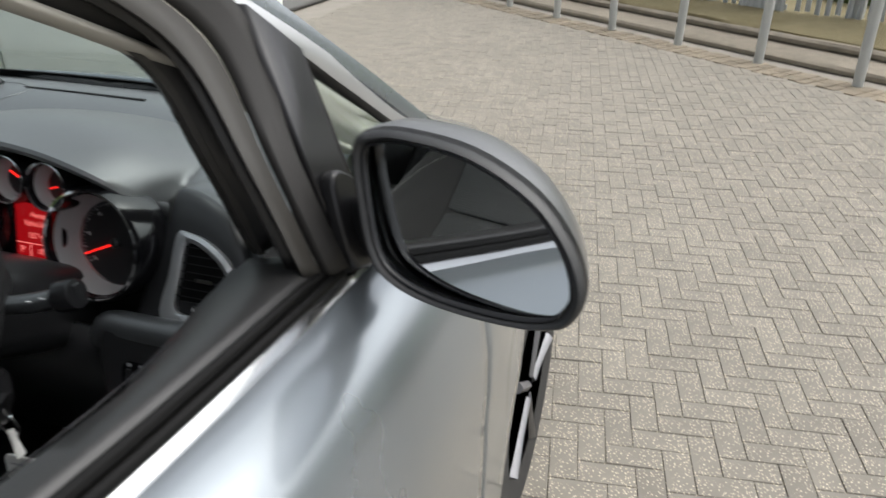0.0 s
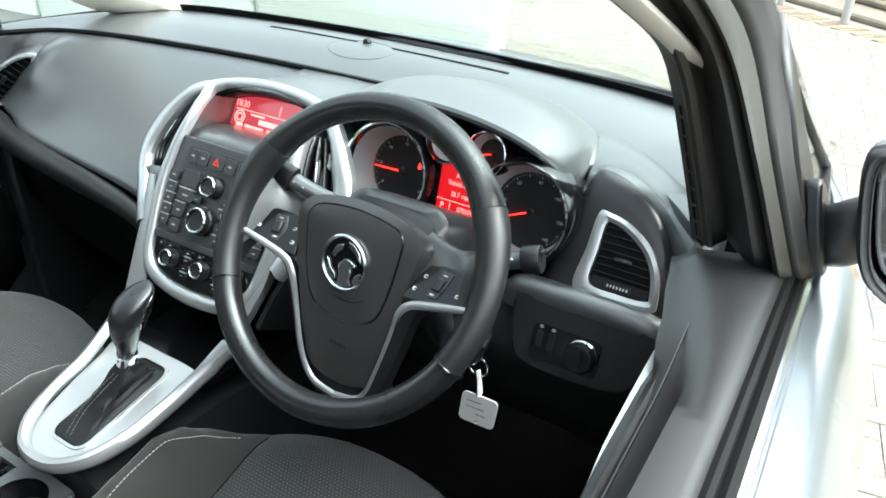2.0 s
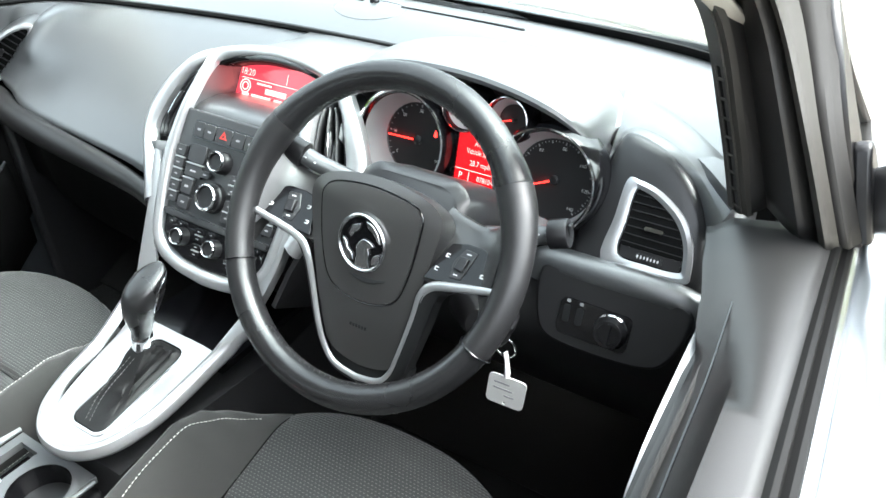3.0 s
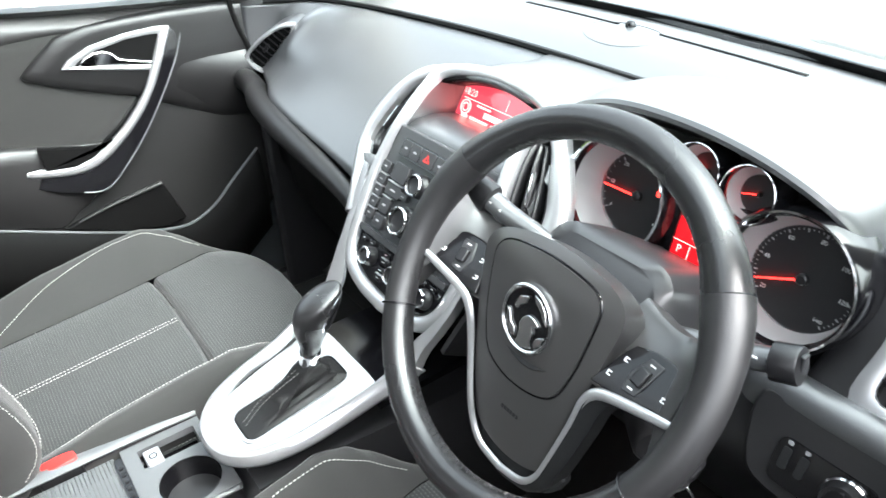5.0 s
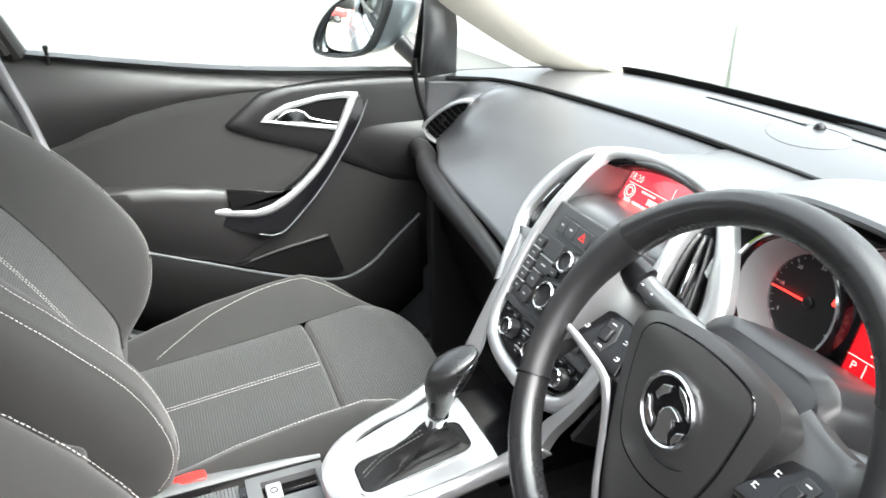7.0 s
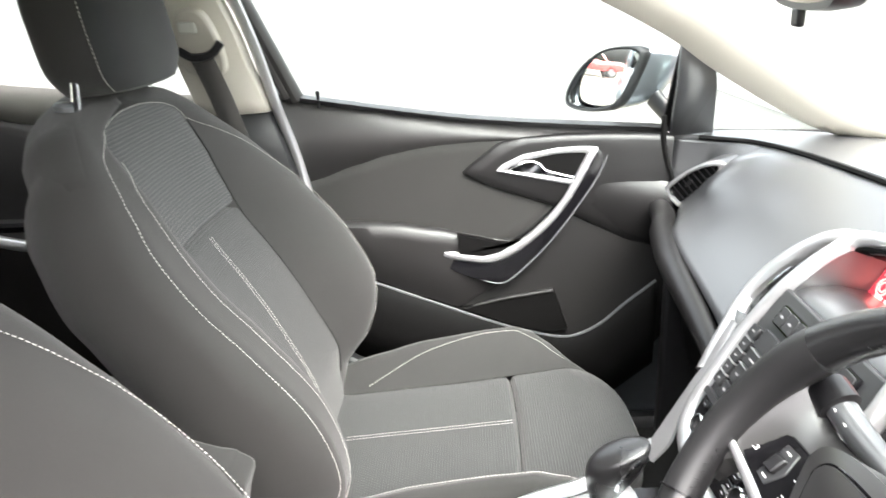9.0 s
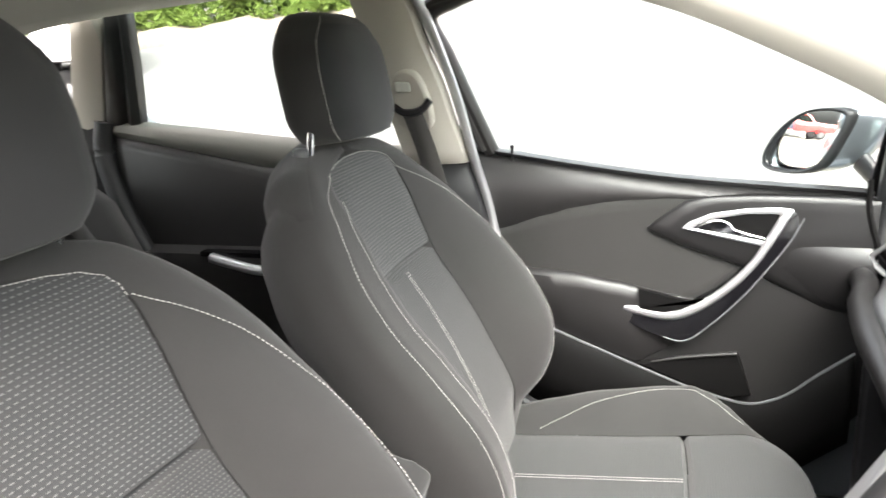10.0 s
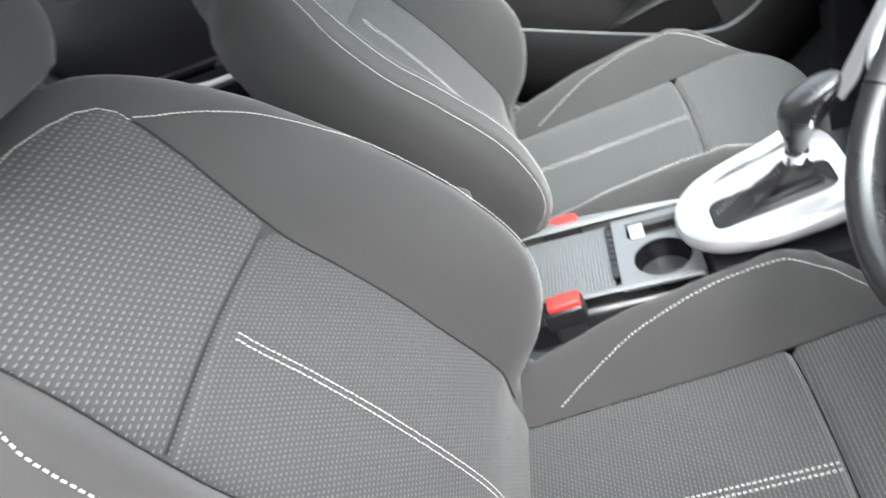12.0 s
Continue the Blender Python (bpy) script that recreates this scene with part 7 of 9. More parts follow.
def make_seat():
    seat = thing("bucket_seat", (0, -0.25, 0.285), "dark grey cloth front seat with pale dashes woven in the centre", "seat", "front seats")
    # backrest centre, dashed cloth
    def centre(za, zb, n, fold):
        rows = []
        for i, z in enumerate(span(za, zb, n)):
            pw = lerp_table(PANEL, z) + 0.001
            puff = 0.004 if z < 1.12 else 0.0
            e = min(abs(z - fold), 0.02) / 0.02
            rows.append([V(pw * u, back_front(pw * u, z) + puff * (1 - abs(u) ** 6) - 0.007 * (1 - e) ** 3, z) for u in span(-1, 1, 24)])
        lens = [0.0]
        for a, b in zip(rows, rows[1:]):
            lens.append(lens[-1] + (b[12] - a[12]).length)
        edge_row = 0 if za == fold else -1
        rows[edge_row] = [p + V(0, -0.006, 0) for p in rows[edge_row]]
        return rows_mesh(rows, uv=lambda i, j: (rows[i][j].x, lens[i]))

    back = part("backrest", centre(0.9457, 1.1468, 60, 0.9457), M_CLOTHDOT, seat, "dashed dark grey cloth upper backrest")
    part("lower_backrest", centre(0.52, 0.9443, 60, 0.9443), M_CLOTHFINE, seat, "finely ribbed dark grey cloth lower backrest")
    # bolsters and side walls: from the panel's edge round to the back shell
    for s in (-1, 1):
        rows = []
        for z in span(0.50, 1.165, 60):
            pw, hw = lerp_table(PANEL, z), half_at(z, s)
            hw = max(hw, pw + 0.004)
            row = [V(s * (pw - (0.025 if z < 1.12 else 0.06)), back_front(pw, z, s) - 0.022, z)] + [V(s * (pw + (hw - pw) * t), back_front(pw + (hw - pw) * t, z, s), z) for t in span(0, 1, 12)]
            e = row[-1]
            yb = back_y(z) - 0.105 - 0.01 * math.sin((z - 0.5) * 4)
            zc = min(z, 1.150)
            for t in span(0.12, 1, 7):
                row.append(V(s * (hw + 0.006 * math.sin(math.pi * t) - 0.035 * t ** 3 - min(0.04, hw * 0.25) * max(0, min(1, (z - 0.90) / 0.16)) * t * t), e.y + (yb - e.y) * t, zc + (z - zc) * (1 - t) - 0.55 * max(0, z - 0.98) * t * t))
            rows.append(row)
        part("bolster", rows_mesh(rows, uv=lambda i, j: (j * 0.01, i * 0.012)), M_CLOTH, seat, "plain dark grey cloth side bolster", sharp=80)
        # seams
        def on_bolster(x, z):
            h = 0.003
            n_ = V(-(back_front(x + h, z, s) - back_front(x - h, z, s)) / (2 * h), 1, -(back_front(x, z + h, s) - back_front(x, z - h, s)) / (2 * h)).normalized()
            p = V(x, back_front(x, z, s), z) + n_ * 0.0022
            return V(s * p.x, p.y, p.z)

        track = [(0.60, 0.262), (0.75, 0.272), (0.90, 0.274), (1.0, 0.272), (1.045, 0.260), (1.075, 0.243), (1.105, 0.214), (1.120, 0.176), (1.130, 0.138)] if s > 0 else [(0.60, 0.228), (0.75, 0.242), (0.90, 0.245), (0.97, 0.238), (1.03, 0.218), (1.07, 0.188), (1.10, 0.149)]
        track = smooth_table(track)
        ridge = [on_bolster(lerp_table(track, z), z) for z in span(0.60, track[-1][0], 90)]
        part("stitching", stitches(ridge), M_THREAD, back, "pale stitched seam")
        if s > 0:
            inner = smooth_table([(0.60, 0.228), (0.75, 0.226), (0.90, 0.224), (1.006, 0.219), (1.047, 0.215), (1.071, 0.204), (1.087, 0.187), (1.098, 0.172)])
            bm = stitches([on_bolster(lerp_table(inner, z), z) for z in span(0.60, 1.098, 70)])
            part("stitching", bm, M_THREAD, back, "pale stitched seam")
        # dark cord on the panel's edge draws the shadow of the overlapping bolster
        groove = [V(s * (lerp_table(PANEL, z) + 0.0015), back_front(lerp_table(PANEL, z), z, s) + 0.0035, z) for z in span(0.58, 1.10, 70)]
        part("panel_edge_shadow", tube(groove, 0.0011, 6), M_CARPET, back, "dark cord standing for the shadow between panel and bolster")
    over = [V(-lerp_table(PANEL, z), back_front(lerp_table(PANEL, z), z, -1) + 0.0035, z) for z in span(1.102, 1.1465, 40)] + [V(lerp_table(PANEL, z), back_front(lerp_table(PANEL, z), z, 1) + 0.0035, z) for z in span(1.1465, 1.127, 30)]
    part("stitching", stitches(over), M_THREAD, back, "pale stitched seam over the shoulder")
    for dx in (-0.004, 0.004):
        part("centre_stitching", stitches([V(dx, back_front(0, z) + 0.0078, z) for z in span(0.932, 0.60, 60)]), M_THREAD, back, "pale stitched centre line")
    # shoulder: one skin from the front edge over to the back
    edge = [(half_at(z, 1), z, 1) for z in span(1.04, 1.145, 14)] + [(0.172 * u, 1.145 + 0.026 * (1 - u * u), 1 if u > 0 else -1) for u in span(0.94, -0.94, 22)] + [(-half_at(z, -1), z, -1) for z in span(1.145, 1.04, 14)]
    rows = []
    for x, z, sd in edge:
        y0 = back_front(x, min(z, 1.165), sd)
        o = V(x * 0.8, 0, z - 0.95).normalized()
        sink = 0.010 * (1 - min(1, (z - 1.04) / 0.06))
        side_drop = min(1, abs(x) / 0.17)
        rows.append([V(x * (1 - 0.17 * d * d * side_drop), y0 - d * 0.115, z - (0.012 + 0.045 * side_drop) * d * d) + o * (h - sink) for d, h in ((-0.03, -0.008), (0.0, -0.002), (0.06, 0.002), (0.25, 0.006), (0.5, 0.006), (0.75, 0.0), (0.92, -0.010), (1.0, -0.030))])
    part("shoulder", rows_mesh(rows, uv=lambda i, j: (i * 0.01, j * 0.01)), M_CLOTH, seat, "plain dark grey cloth shoulder", sharp=80)
    part("shoulder_pad", box((0, -0.765, 1.075), (0.27, 0.07, 0.10)), M_CLOTH, seat, "dark grey padding inside the shoulder", bevel=0.03, seg=3)
    rows = []
    for z in span(0.44, 1.05, 20):
        hw = max(0.05, lerp_table(HALF, z) - 0.045 - 0.05 * max(0, min(1, (z - 0.84) / 0.16)))
        rows.append([V(hw * u, back_y(z) - 0.105 - 0.01 * (1 - u * u), z) for u in span(-1, 1, 12)])
    part("back_shell", rows_mesh(rows), M_CLOTH, seat, solid=0.01)
    # cushion
    ys = span(-0.475, 0.052, 60)

    def pad(ya, yb, n, fold):
        rows = []
        for y in span(ya, yb, n):
            pw = 0.160 + 0.02 * max(0, (y + 0.47) / 0.47 - 0.5) - 0.002
            e = min(abs(y - fold), 0.02) / 0.02
            rows.append([V(pw * u, y, seat_cushion_z(pw * u, y) + 0.004 * (1 - abs(u) ** 6) - 0.006 * (1 - e) ** 3) for u in span(-1, 1, 24)])
        k = 0 if ya == fold else -1
        rows[k] = [p + V(0, 0, -0.006) for p in rows[k]]
        rows = [[plan(p) for p in r] for r in rows]
        return rows_mesh(rows, uv=lambda i, j: (rows[i][j].x, rows[i][j].y))

    cush = part("cushion", pad(-0.475, -0.1347, 44, -0.1347), M_CLOTHFINE, seat, "finely ribbed dark grey cloth cushion centre")
    part("thigh_pad", pad(-0.1333, 0.052, 26, -0.1333), M_CLOTHFINE, seat, "dark grey cloth front of the cushion")
    for s in (-1, 1):
        rows = []
        for y in ys:
            pw, hw = 0.160 + 0.02 * max(0, (y + 0.47) / 0.47 - 0.5), 0.258 - 0.9 * max(0, y + 0.10) ** 2 - 0.012 * max(0, (-0.35 - y) / 0.12)
            row = [V(s * (pw + (hw - pw) * t), y, seat_cushion_z(pw + (0.258 - pw) * t, y)) for t in span(0, 1, 12)]
            e = row[-1]
            for t in span(0.15, 1, 6):
                row.append(V(s * (hw + 0.008 * math.sin(math.pi * t)), y, e.z + (0.40 - e.z) * t))
            rows.append([plan(p) for p in row])
        part("cushion_bolster", rows_mesh(rows, uv=lambda i, j: (j * 0.01, i * 0.01)), M_CLOTH, seat, "plain dark grey cloth cushion bolster", sharp=80)
        def crest(y):
            x = lerp_table(CREST, y)
            p = plan(V(s * x, y, seat_cushion_z(x, y) + 0.0018))
            return p

        part("stitching", stitches([crest(y) for y in span(-0.42, 0.01, 60)]), M_THREAD, cush, "pale stitched seam")
        part("stitching", stitches([plan(V(s * (0.2645 - 0.9 * max(0, y + 0.10) ** 2), y, 0.535 + 0.03 * (y + 0.4))) for y in span(-0.40, 0.04, 50)]), M_THREAD, cush, "pale stitched seam")
    for dx in (-0.004, 0.004):
        part("centre_stitching", stitches([V(dx, y, seat_cushion_z(0, y) + 0.0065) for y in span(-0.44, -0.142, 50)]), M_THREAD, cush, "pale stitched centre line")
    # front roll of the cushion
    rows = []
    for u in span(-1, 1, 28):
        x = 0.238 * u
        e = V(x, 0.048, seat_cushion_z(min(abs(x), 0.17), 0.048))
        rows.append([e + V(0, -0.01, 0.003), e + V(0, 0.004, -0.004), e + V(0, 0.014, -0.022), e + V(0, 0.016, -0.05), e + V(0, 0.0, -0.10), e + V(0, -0.03, -0.16)])
    rows = [[plan(p) for p in r] for r in rows]
    part("cushion_front", rows_mesh(rows, uv=lambda i, j: (i * 0.01, j * 0.01)), M_CLOTH, seat, "plain dark grey cloth cushion front")
    # headrest
    front = []
    for zz in span(0, 1, 18):
        z = 1.180 + 0.190 * zz
        hw = 0.131 - 0.012 * (2 * zz - 1) ** 4 - 0.05 * max(0, zz - 0.8) ** 1.2 * 2 - 0.11 * max(0, zz - 0.5) ** 2 - 0.5 * max(0, 0.2 - zz) ** 2
        ring_ = []
        for k in range(36):
            a = 2 * math.pi * k / 36
            c, s2 = math.cos(a), math.sin(a)
            e = 3.2
            rx = abs(c) ** (2 / e) * (1 if c > 0 else -1)
            ry = abs(s2) ** (2 / e) * (1 if s2 > 0 else -1)
            dep = 0.068 - 0.020 * max(0, zz - 0.75) * 2 - 0.012 * max(0, 0.2 - zz) * 4
            ring_.append(V(hw * rx, -0.724 - 0.045 * (zz - 0.3) * 0.6 + dep * ry, z - 0.012 * ry * (zz - 0.5)))
        front.append(ring_)
    cen0 = sum(front[0], V(0, 0, 0)) / 36
    cen1 = sum(front[-1], V(0, 0, 0)) / 36
    rows = [[p.lerp(cen0, 0.55) - V(0, 0, 0.006) for p in front[0]], [p.lerp(cen0, 0.15) - V(0, 0, 0.004) for p in front[0]]] + front + [[p.lerp(cen1, 0.18) + V(0, 0, 0.010) for p in front[-1]], [p.lerp(cen1, 0.6) + V(0, 0, 0.016) for p in front[-1]]]
    hr = part("headrest", rows_mesh(rows, close_u=True, caps=True, uv=lambda i, j: (j * 0.01, i * 0.01)), M_CLOTH, seat, "dark grey cloth headrest", sharp=80)
    face_rows = [[p + (p - sum(r, V(0, 0, 0)) / 36).normalized() * 0.0012 for p in r[2:17]] for r in rows[2:-2]]
    part("front_panel", rows_mesh(face_rows, uv=lambda i, j: (j * 0.01, i * 0.01)), M_CLOTHDARK, hr, "darker grey front cloth of the headrest", sharp=80)
    for idx in (2, 16):
        part("stitching", stitches([r[idx] + (r[idx] - (sum(r, V(0, 0, 0)) / 36)).normalized() * 0.0022 for r in rows[2:-1]]), M_THREAD, hr, "pale stitched headrest seam")
    for s in (-1, 1):
        x = s * 0.116
        st = part("headrest_post", tube([V(x, -0.742, 1.10), V(x, -0.735, 1.15), V(x, -0.728, 1.20)], 0.0065, 12), M_CHROME, seat, "chrome headrest post")
        part("post_collar", lathe([(0.0155, -0.006), (0.0155, 0.001), (0.012, 0.005), (0.008, 0.006)], (x, -0.748, 1.168), (0, 0.1, 1), 22), M_GREYPLASTIC, st)
    # base
    part("seat_base", box((0, -0.22, 0.385), (0.44, 0.46, 0.13)), M_DARKPLASTIC, seat, "black plastic seat base", bevel=0.02)
    for s in (-1, 1):
        part("runner", box((s * 0.20, -0.22, 0.300), (0.04, 0.5, 0.04)), M_SATINBLACK, seat, bevel=0.005)
    part("recliner_cover", prism(frame_of((0.262, -0.47, 0.50), (0, 1, 0), (0, 0, 1)), flat2([(-0.09, -0.06), (0.10, -0.06), (0.04, 0.0), (-0.03, 0.08), (-0.018, 0.19), (-0.03, 0.215), (-0.11, 0.222), (-0.12, 0.10)], 4), -0.02, 0.012), M_CLOTH, seat, "dark grey side cover of the recliner", bevel=0.008)
    part("recliner_cover", prism(frame_of((-0.262, -0.47, 0.50), (0, -1, 0), (0, 0, 1)), flat2([(-0.10, -0.06), (0.09, -0.06), (0.10, 0.06), (0.05, 0.10), (-0.02, 0.06), (-0.10, 0.02)], 4), -0.02, 0.012), M_DARKPLASTIC, seat, bevel=0.008)
    return seat


seat_l = make_seat()
seat_l.location.x = -0.375
CUSHION["lift"] = 0.03
seat_r = make_seat()
seat_r.location.x = 0.380
seat_l["label"] = "dark grey cloth front passenger seat with stitched bolsters"
seat_r["label"] = "dark grey cloth driver's seat with pale dashes in its centre"

# rear bench
bench = thing("bench_seat", (0, -1.25, 0.30), "dark grey cloth rear bench seat", "seat")
rows = []
for x in span(-0.66, 0.66, 26):
    sh = 0.02 * math.cos(x / 0.66 * math.pi * 3)
    rows.append([V(x, -0.86, 0.36), V(x, -0.83, 0.48), V(x, -0.86, 0.535 + sh * 0.5), V(x, -1.05, 0.525 + sh * 0.5), V(x, -1.30, 0.50)])
part("bench_cushion", rows_mesh(rows, uv=lambda i, j: (i * 0.05, j * 0.1)), M_CLOTH, bench, solid=0.02)
rows = []
for x in span(-0.64, 0.64, 26):
    sh = 0.02 * math.cos(x / 0.66 * math.pi * 3)
    rows.append([V(x, -1.28 - sh, 0.48), V(x, -1.38 - sh, 0.75), V(x, -1.50 - sh, 1.0), V(x, -1.53, 1.035), V(x, -1.60, 1.03), V(x, -1.62, 0.6)])
part("bench_back", rows_mesh(rows, uv=lambda i, j: (i * 0.05, j * 0.1)), M_CLOTH, bench, solid=0.02)
for x in (-0.36, 0.36):
    rows = [[V(x + 0.12 * math.cos(a) * k, -1.55 + 0.045 * math.sin(a), z) for a in [2 * math.pi * j / 24 for j in range(24)]] for z, k in ((1.04, 0.8), (1.06, 1.0), (1.15, 1.0), (1.19, 0.9), (1.205, 0.5))]
    part("rear_headrest", rows_mesh(rows, close_u=True, caps=True, uv=lambda i, j: (j * 0.02, i * 0.03)), M_CLOTH, bench)
rbelt = thing("rear_belt", (-0.52, -1.36, 0.56), "dark grey rear seat belt lying down the backrest", "seat belt")
part("webbing", rows_mesh([[p + V(-0.024, 0, 0), p + V(0.024, 0.0, 0)] for p in cr([V(-0.50, -1.52, 1.06), V(-0.49, -1.45, 0.95), V(-0.52, -1.36, 0.78), V(-0.54, -1.26, 0.56)], 6)], uv=lambda i, j: (j * 0.05, i * 0.02)), M_BELT, rbelt, solid=0.002)
part("buckle_tongue", box((-0.53, -1.30, 0.64), (0.05, 0.02, 0.05)), M_SATINBLACK, rbelt, bevel=0.004)


# ---- doors: trims, frames, glass, mirrors ----
SILL = [(-1.6, 1.185), (-1.45, 1.180), (-1.08, 1.160), (-0.70, 1.115), (-0.572, 1.094), (-0.509, 1.080), (-0.191, 1.029), (0.165, 0.997), (0.215, 0.992)]
SILL = smooth_table(SILL)


DIP = smooth_table([(-0.62, 0.225), (-0.53, 0.180), (-0.434, 0.132), (-0.374, 0.108), (-0.284, 0.076), (-0.213, 0.058), (-0.143, 0.046), (0.0, 0.036), (0.21, 0.03)])


CLOTH_TOP = [(-0.62, 0.880), (-0.53, 0.908), (-0.434, 0.938), (-0.374, 0.956), (-0.284, 0.973), (-0.213, 0.981), (-0.161, 0.983), (-0.143, 0.981)]
ARM_TOP = [(-0.62, 0.836), (-0.465, 0.829), (-0.373, 0.822), (-0.276, 0.806), (-0.233, 0.794), (-0.174, 0.780), (-0.113, 0.770)]
BAR_IN = [(-0.289, 0.766), (-0.234, 0.755), (-0.180, 0.749), (-0.144, 0.757), (-0.092, 0.786), (-0.051, 0.821), (-0.015, 0.863), (0.010, 0.907), (0.030, 0.946), (0.042, 0.968)]
BAR_OUT = [(-0.286, 0.748), (-0.238, 0.736), (-0.173, 0.727), (-0.130, 0.739), (-0.084, 0.769), (-0.034, 0.815), (0.003, 0.863), (0.032, 0.913), (0.052, 0.951), (0.062, 0.970)]
BAR_EDGE = [(-0.288, 0.752), (-0.270, 0.730), (-0.238, 0.709), (-0.190, 0.691), (-0.136, 0.682), (-0.085, 0.722), (-0.034, 0.776), (0.012, 0.836), (0.059, 0.907), (0.088, 0.970)]


def door_relief(d, face):
    """The inside of the passenger door, layer on layer: cloth, moulded pod, armrest, handle, pocket."""
    f = frame_of((-face, 0, 0), (0, 1, 0), (0, 0, 1))
    # lower trim behind everything, then the cloth
    rows = []
    for y in span(-0.62, 0.30, 30):
        top = lerp_table([(-0.62, 0.80), (-0.2, 0.83), (0.0, 0.86), (0.30, 0.90)], y)
        bot = lerp_table([(-0.62, 0.34), (-0.2, 0.35), (0.1, 0.40), (0.3, 0.60)], y)
        rows.append([f(y, top + (bot - top) * t, -0.010 - 0.01 * t) for t in span(0, 1, 8)])
    part("lower_trim", rows_mesh(rows), M_DOORLOW, d, "black grained lower door trim", solid=0.006)
    rows = []
    for y in span(-0.62, 0.0, 32):
        top = lerp_table(CLOTH_TOP, y) + 0.012
        bot = lerp_table(BAR_IN, y) if y > -0.2 else 0.755
        rows.append([f(y, top + (bot - top) * t, -0.006 + 0.004 * math.sin(math.pi * t)) for t in span(0, 1, 8)])
    part("cloth_insert", rows_mesh(rows, uv=lambda i, j: (i * 0.02, j * 0.03)), M_DOORCLOTH, d, "dark grey cloth door insert", solid=0.004)
    # pod that carries the latch and runs forward into the dash
    pod = [(-0.144, 0.984), (-0.175, 0.962), (-0.205, 0.939), (-0.218, 0.927), (-0.212, 0.919), (-0.149, 0.890), (-0.087, 0.868), (-0.032, 0.847), (0.018, 0.820), (0.071, 0.792), (0.144, 0.748), (0.212, 0.70), (0.212, 0.800), (0.212, 0.989), (0.172, 0.993), (0.075, 0.997), (-0.018, 0.998), (-0.096, 0.995)]
    rows = []
    cy, cz = 0.02, 0.93
    for k, c in ((1.0, -0.014), (1.0, 0.002), (0.985, 0.008), (0.95, 0.011), (0.80, 0.013), (0.5, 0.013), (0.03, 0.013)):
        rows.append([f(cy + (y - cy) * k if y < 0.2 else y, cz + (z - cz) * k, c - 0.16 * max(0, 0.87 - (cz + (z - cz) * k))) for y, z in pod])
    part("latch_pod", rows_mesh(rows, close_u=True, caps=True), M_DOORPOD, d, "dark smooth door moulding round the latch", sharp=60)
    rows = []
    for y in span(0.0, 0.214, 20):
        t = y / 0.214
        top = 0.901 - 0.016 * t
        low = lerp_table([(0.0, 0.845), (0.072, 0.815), (0.144, 0.772), (0.214, 0.745)], y)
        bulge = -0.008 + 0.024 * t
        rows.append([f(y, top + 0.012, 0.008), f(y, top - 0.004, 0.011 + bulge * 0.5), f(y, top - 0.025, 0.012 + bulge), f(y, (top + low) / 2 - 0.01, 0.012 + bulge * 0.8), f(y, low, 0.002)])
    part("pod_shoulder", rows_mesh(rows), M_DOORPOD, d, "rounded shoulder of the latch moulding", sharp=50)
    # armrest with its finger recess
    rows = []
    for y in span(-0.62, -0.113, 32):
        zt = lerp_table(ARM_TOP, y)
        zb = lerp_table([(-0.62, 0.755), (-0.497, 0.717), (-0.436, 0.692), (-0.313, 0.641), (-0.234, 0.615), (-0.185, 0.645), (-0.134, 0.677), (-0.113, 0.700)], y)
        b = lerp_table([(-0.62, 0.028), (-0.30, 0.022), (-0.20, 0.014), (-0.113, 0.004)], y)
        rows.append([f(y, zt + 0.002, -0.008), f(y, zt, b * 0.5), f(y, zt - 0.008, b), f(y, zt - 0.03, b * 1.1), f(y, (zt + zb) / 2, b * 0.9), f(y, zb + 0.012, 0.002), f(y, zb, -0.004), f(y, zb - 0.002, -0.016)])
    part("armrest", rows_mesh(rows), M_DOORSKIN, d, "dark padded door armrest", sharp=50)
    # near-black plate on the armrest draws the shade of the finger recess
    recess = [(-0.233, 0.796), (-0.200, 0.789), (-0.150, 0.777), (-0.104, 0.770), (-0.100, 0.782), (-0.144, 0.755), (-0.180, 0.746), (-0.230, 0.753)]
    part("armrest_tray", prism(f, recess, 0.012, 0.0265), M_MATTBLACK, d, "dark plate standing for the shaded finger recess above the handle", smooth=False)
    # pocket: bright edge; front and stepped speaker panel near-black, shade put into their colour
    edge = cr([f(y, z, 0.0) for y, z in ((-0.62, 0.765), (-0.498, 0.714), (-0.437, 0.689), (-0.313, 0.638), (-0.164, 0.578), (-0.069, 0.547), (-0.005, 0.534), (0.037, 0.542), (0.082, 0.567), (0.129, 0.610), (0.197, 0.666))], 5)
    part("pocket_edge", tube(edge, 0.0030, 8), M_GREYPLASTIC, d, "raised pale edge of the door pocket")
    part("pocket", rows_mesh([[p + V(-0.006, 0, 0), p + V(0.002, 0, -0.004), p + V(0.012, 0, -0.03), p + V(0.018, 0, -0.10), p + V(0.010, 0, -0.20)] for p in edge]), M_MATTBLACK, d, "door pocket in near-black for the shade low in the door", solid=0.004)
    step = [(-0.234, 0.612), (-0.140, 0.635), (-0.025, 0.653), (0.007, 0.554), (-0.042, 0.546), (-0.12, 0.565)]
    part("speaker_step", prism(f, step, -0.012, 0.004), M_MATTBLACK, d, "dark stepped speaker panel", bevel=0.004)
    part("step_lip", tube([f(-0.205, 0.620, 0.004), f(-0.140, 0.636, 0.005), f(-0.028, 0.653, 0.005)], [0.002, 0.004, 0.005], 8), M_DOORSKIN, d)
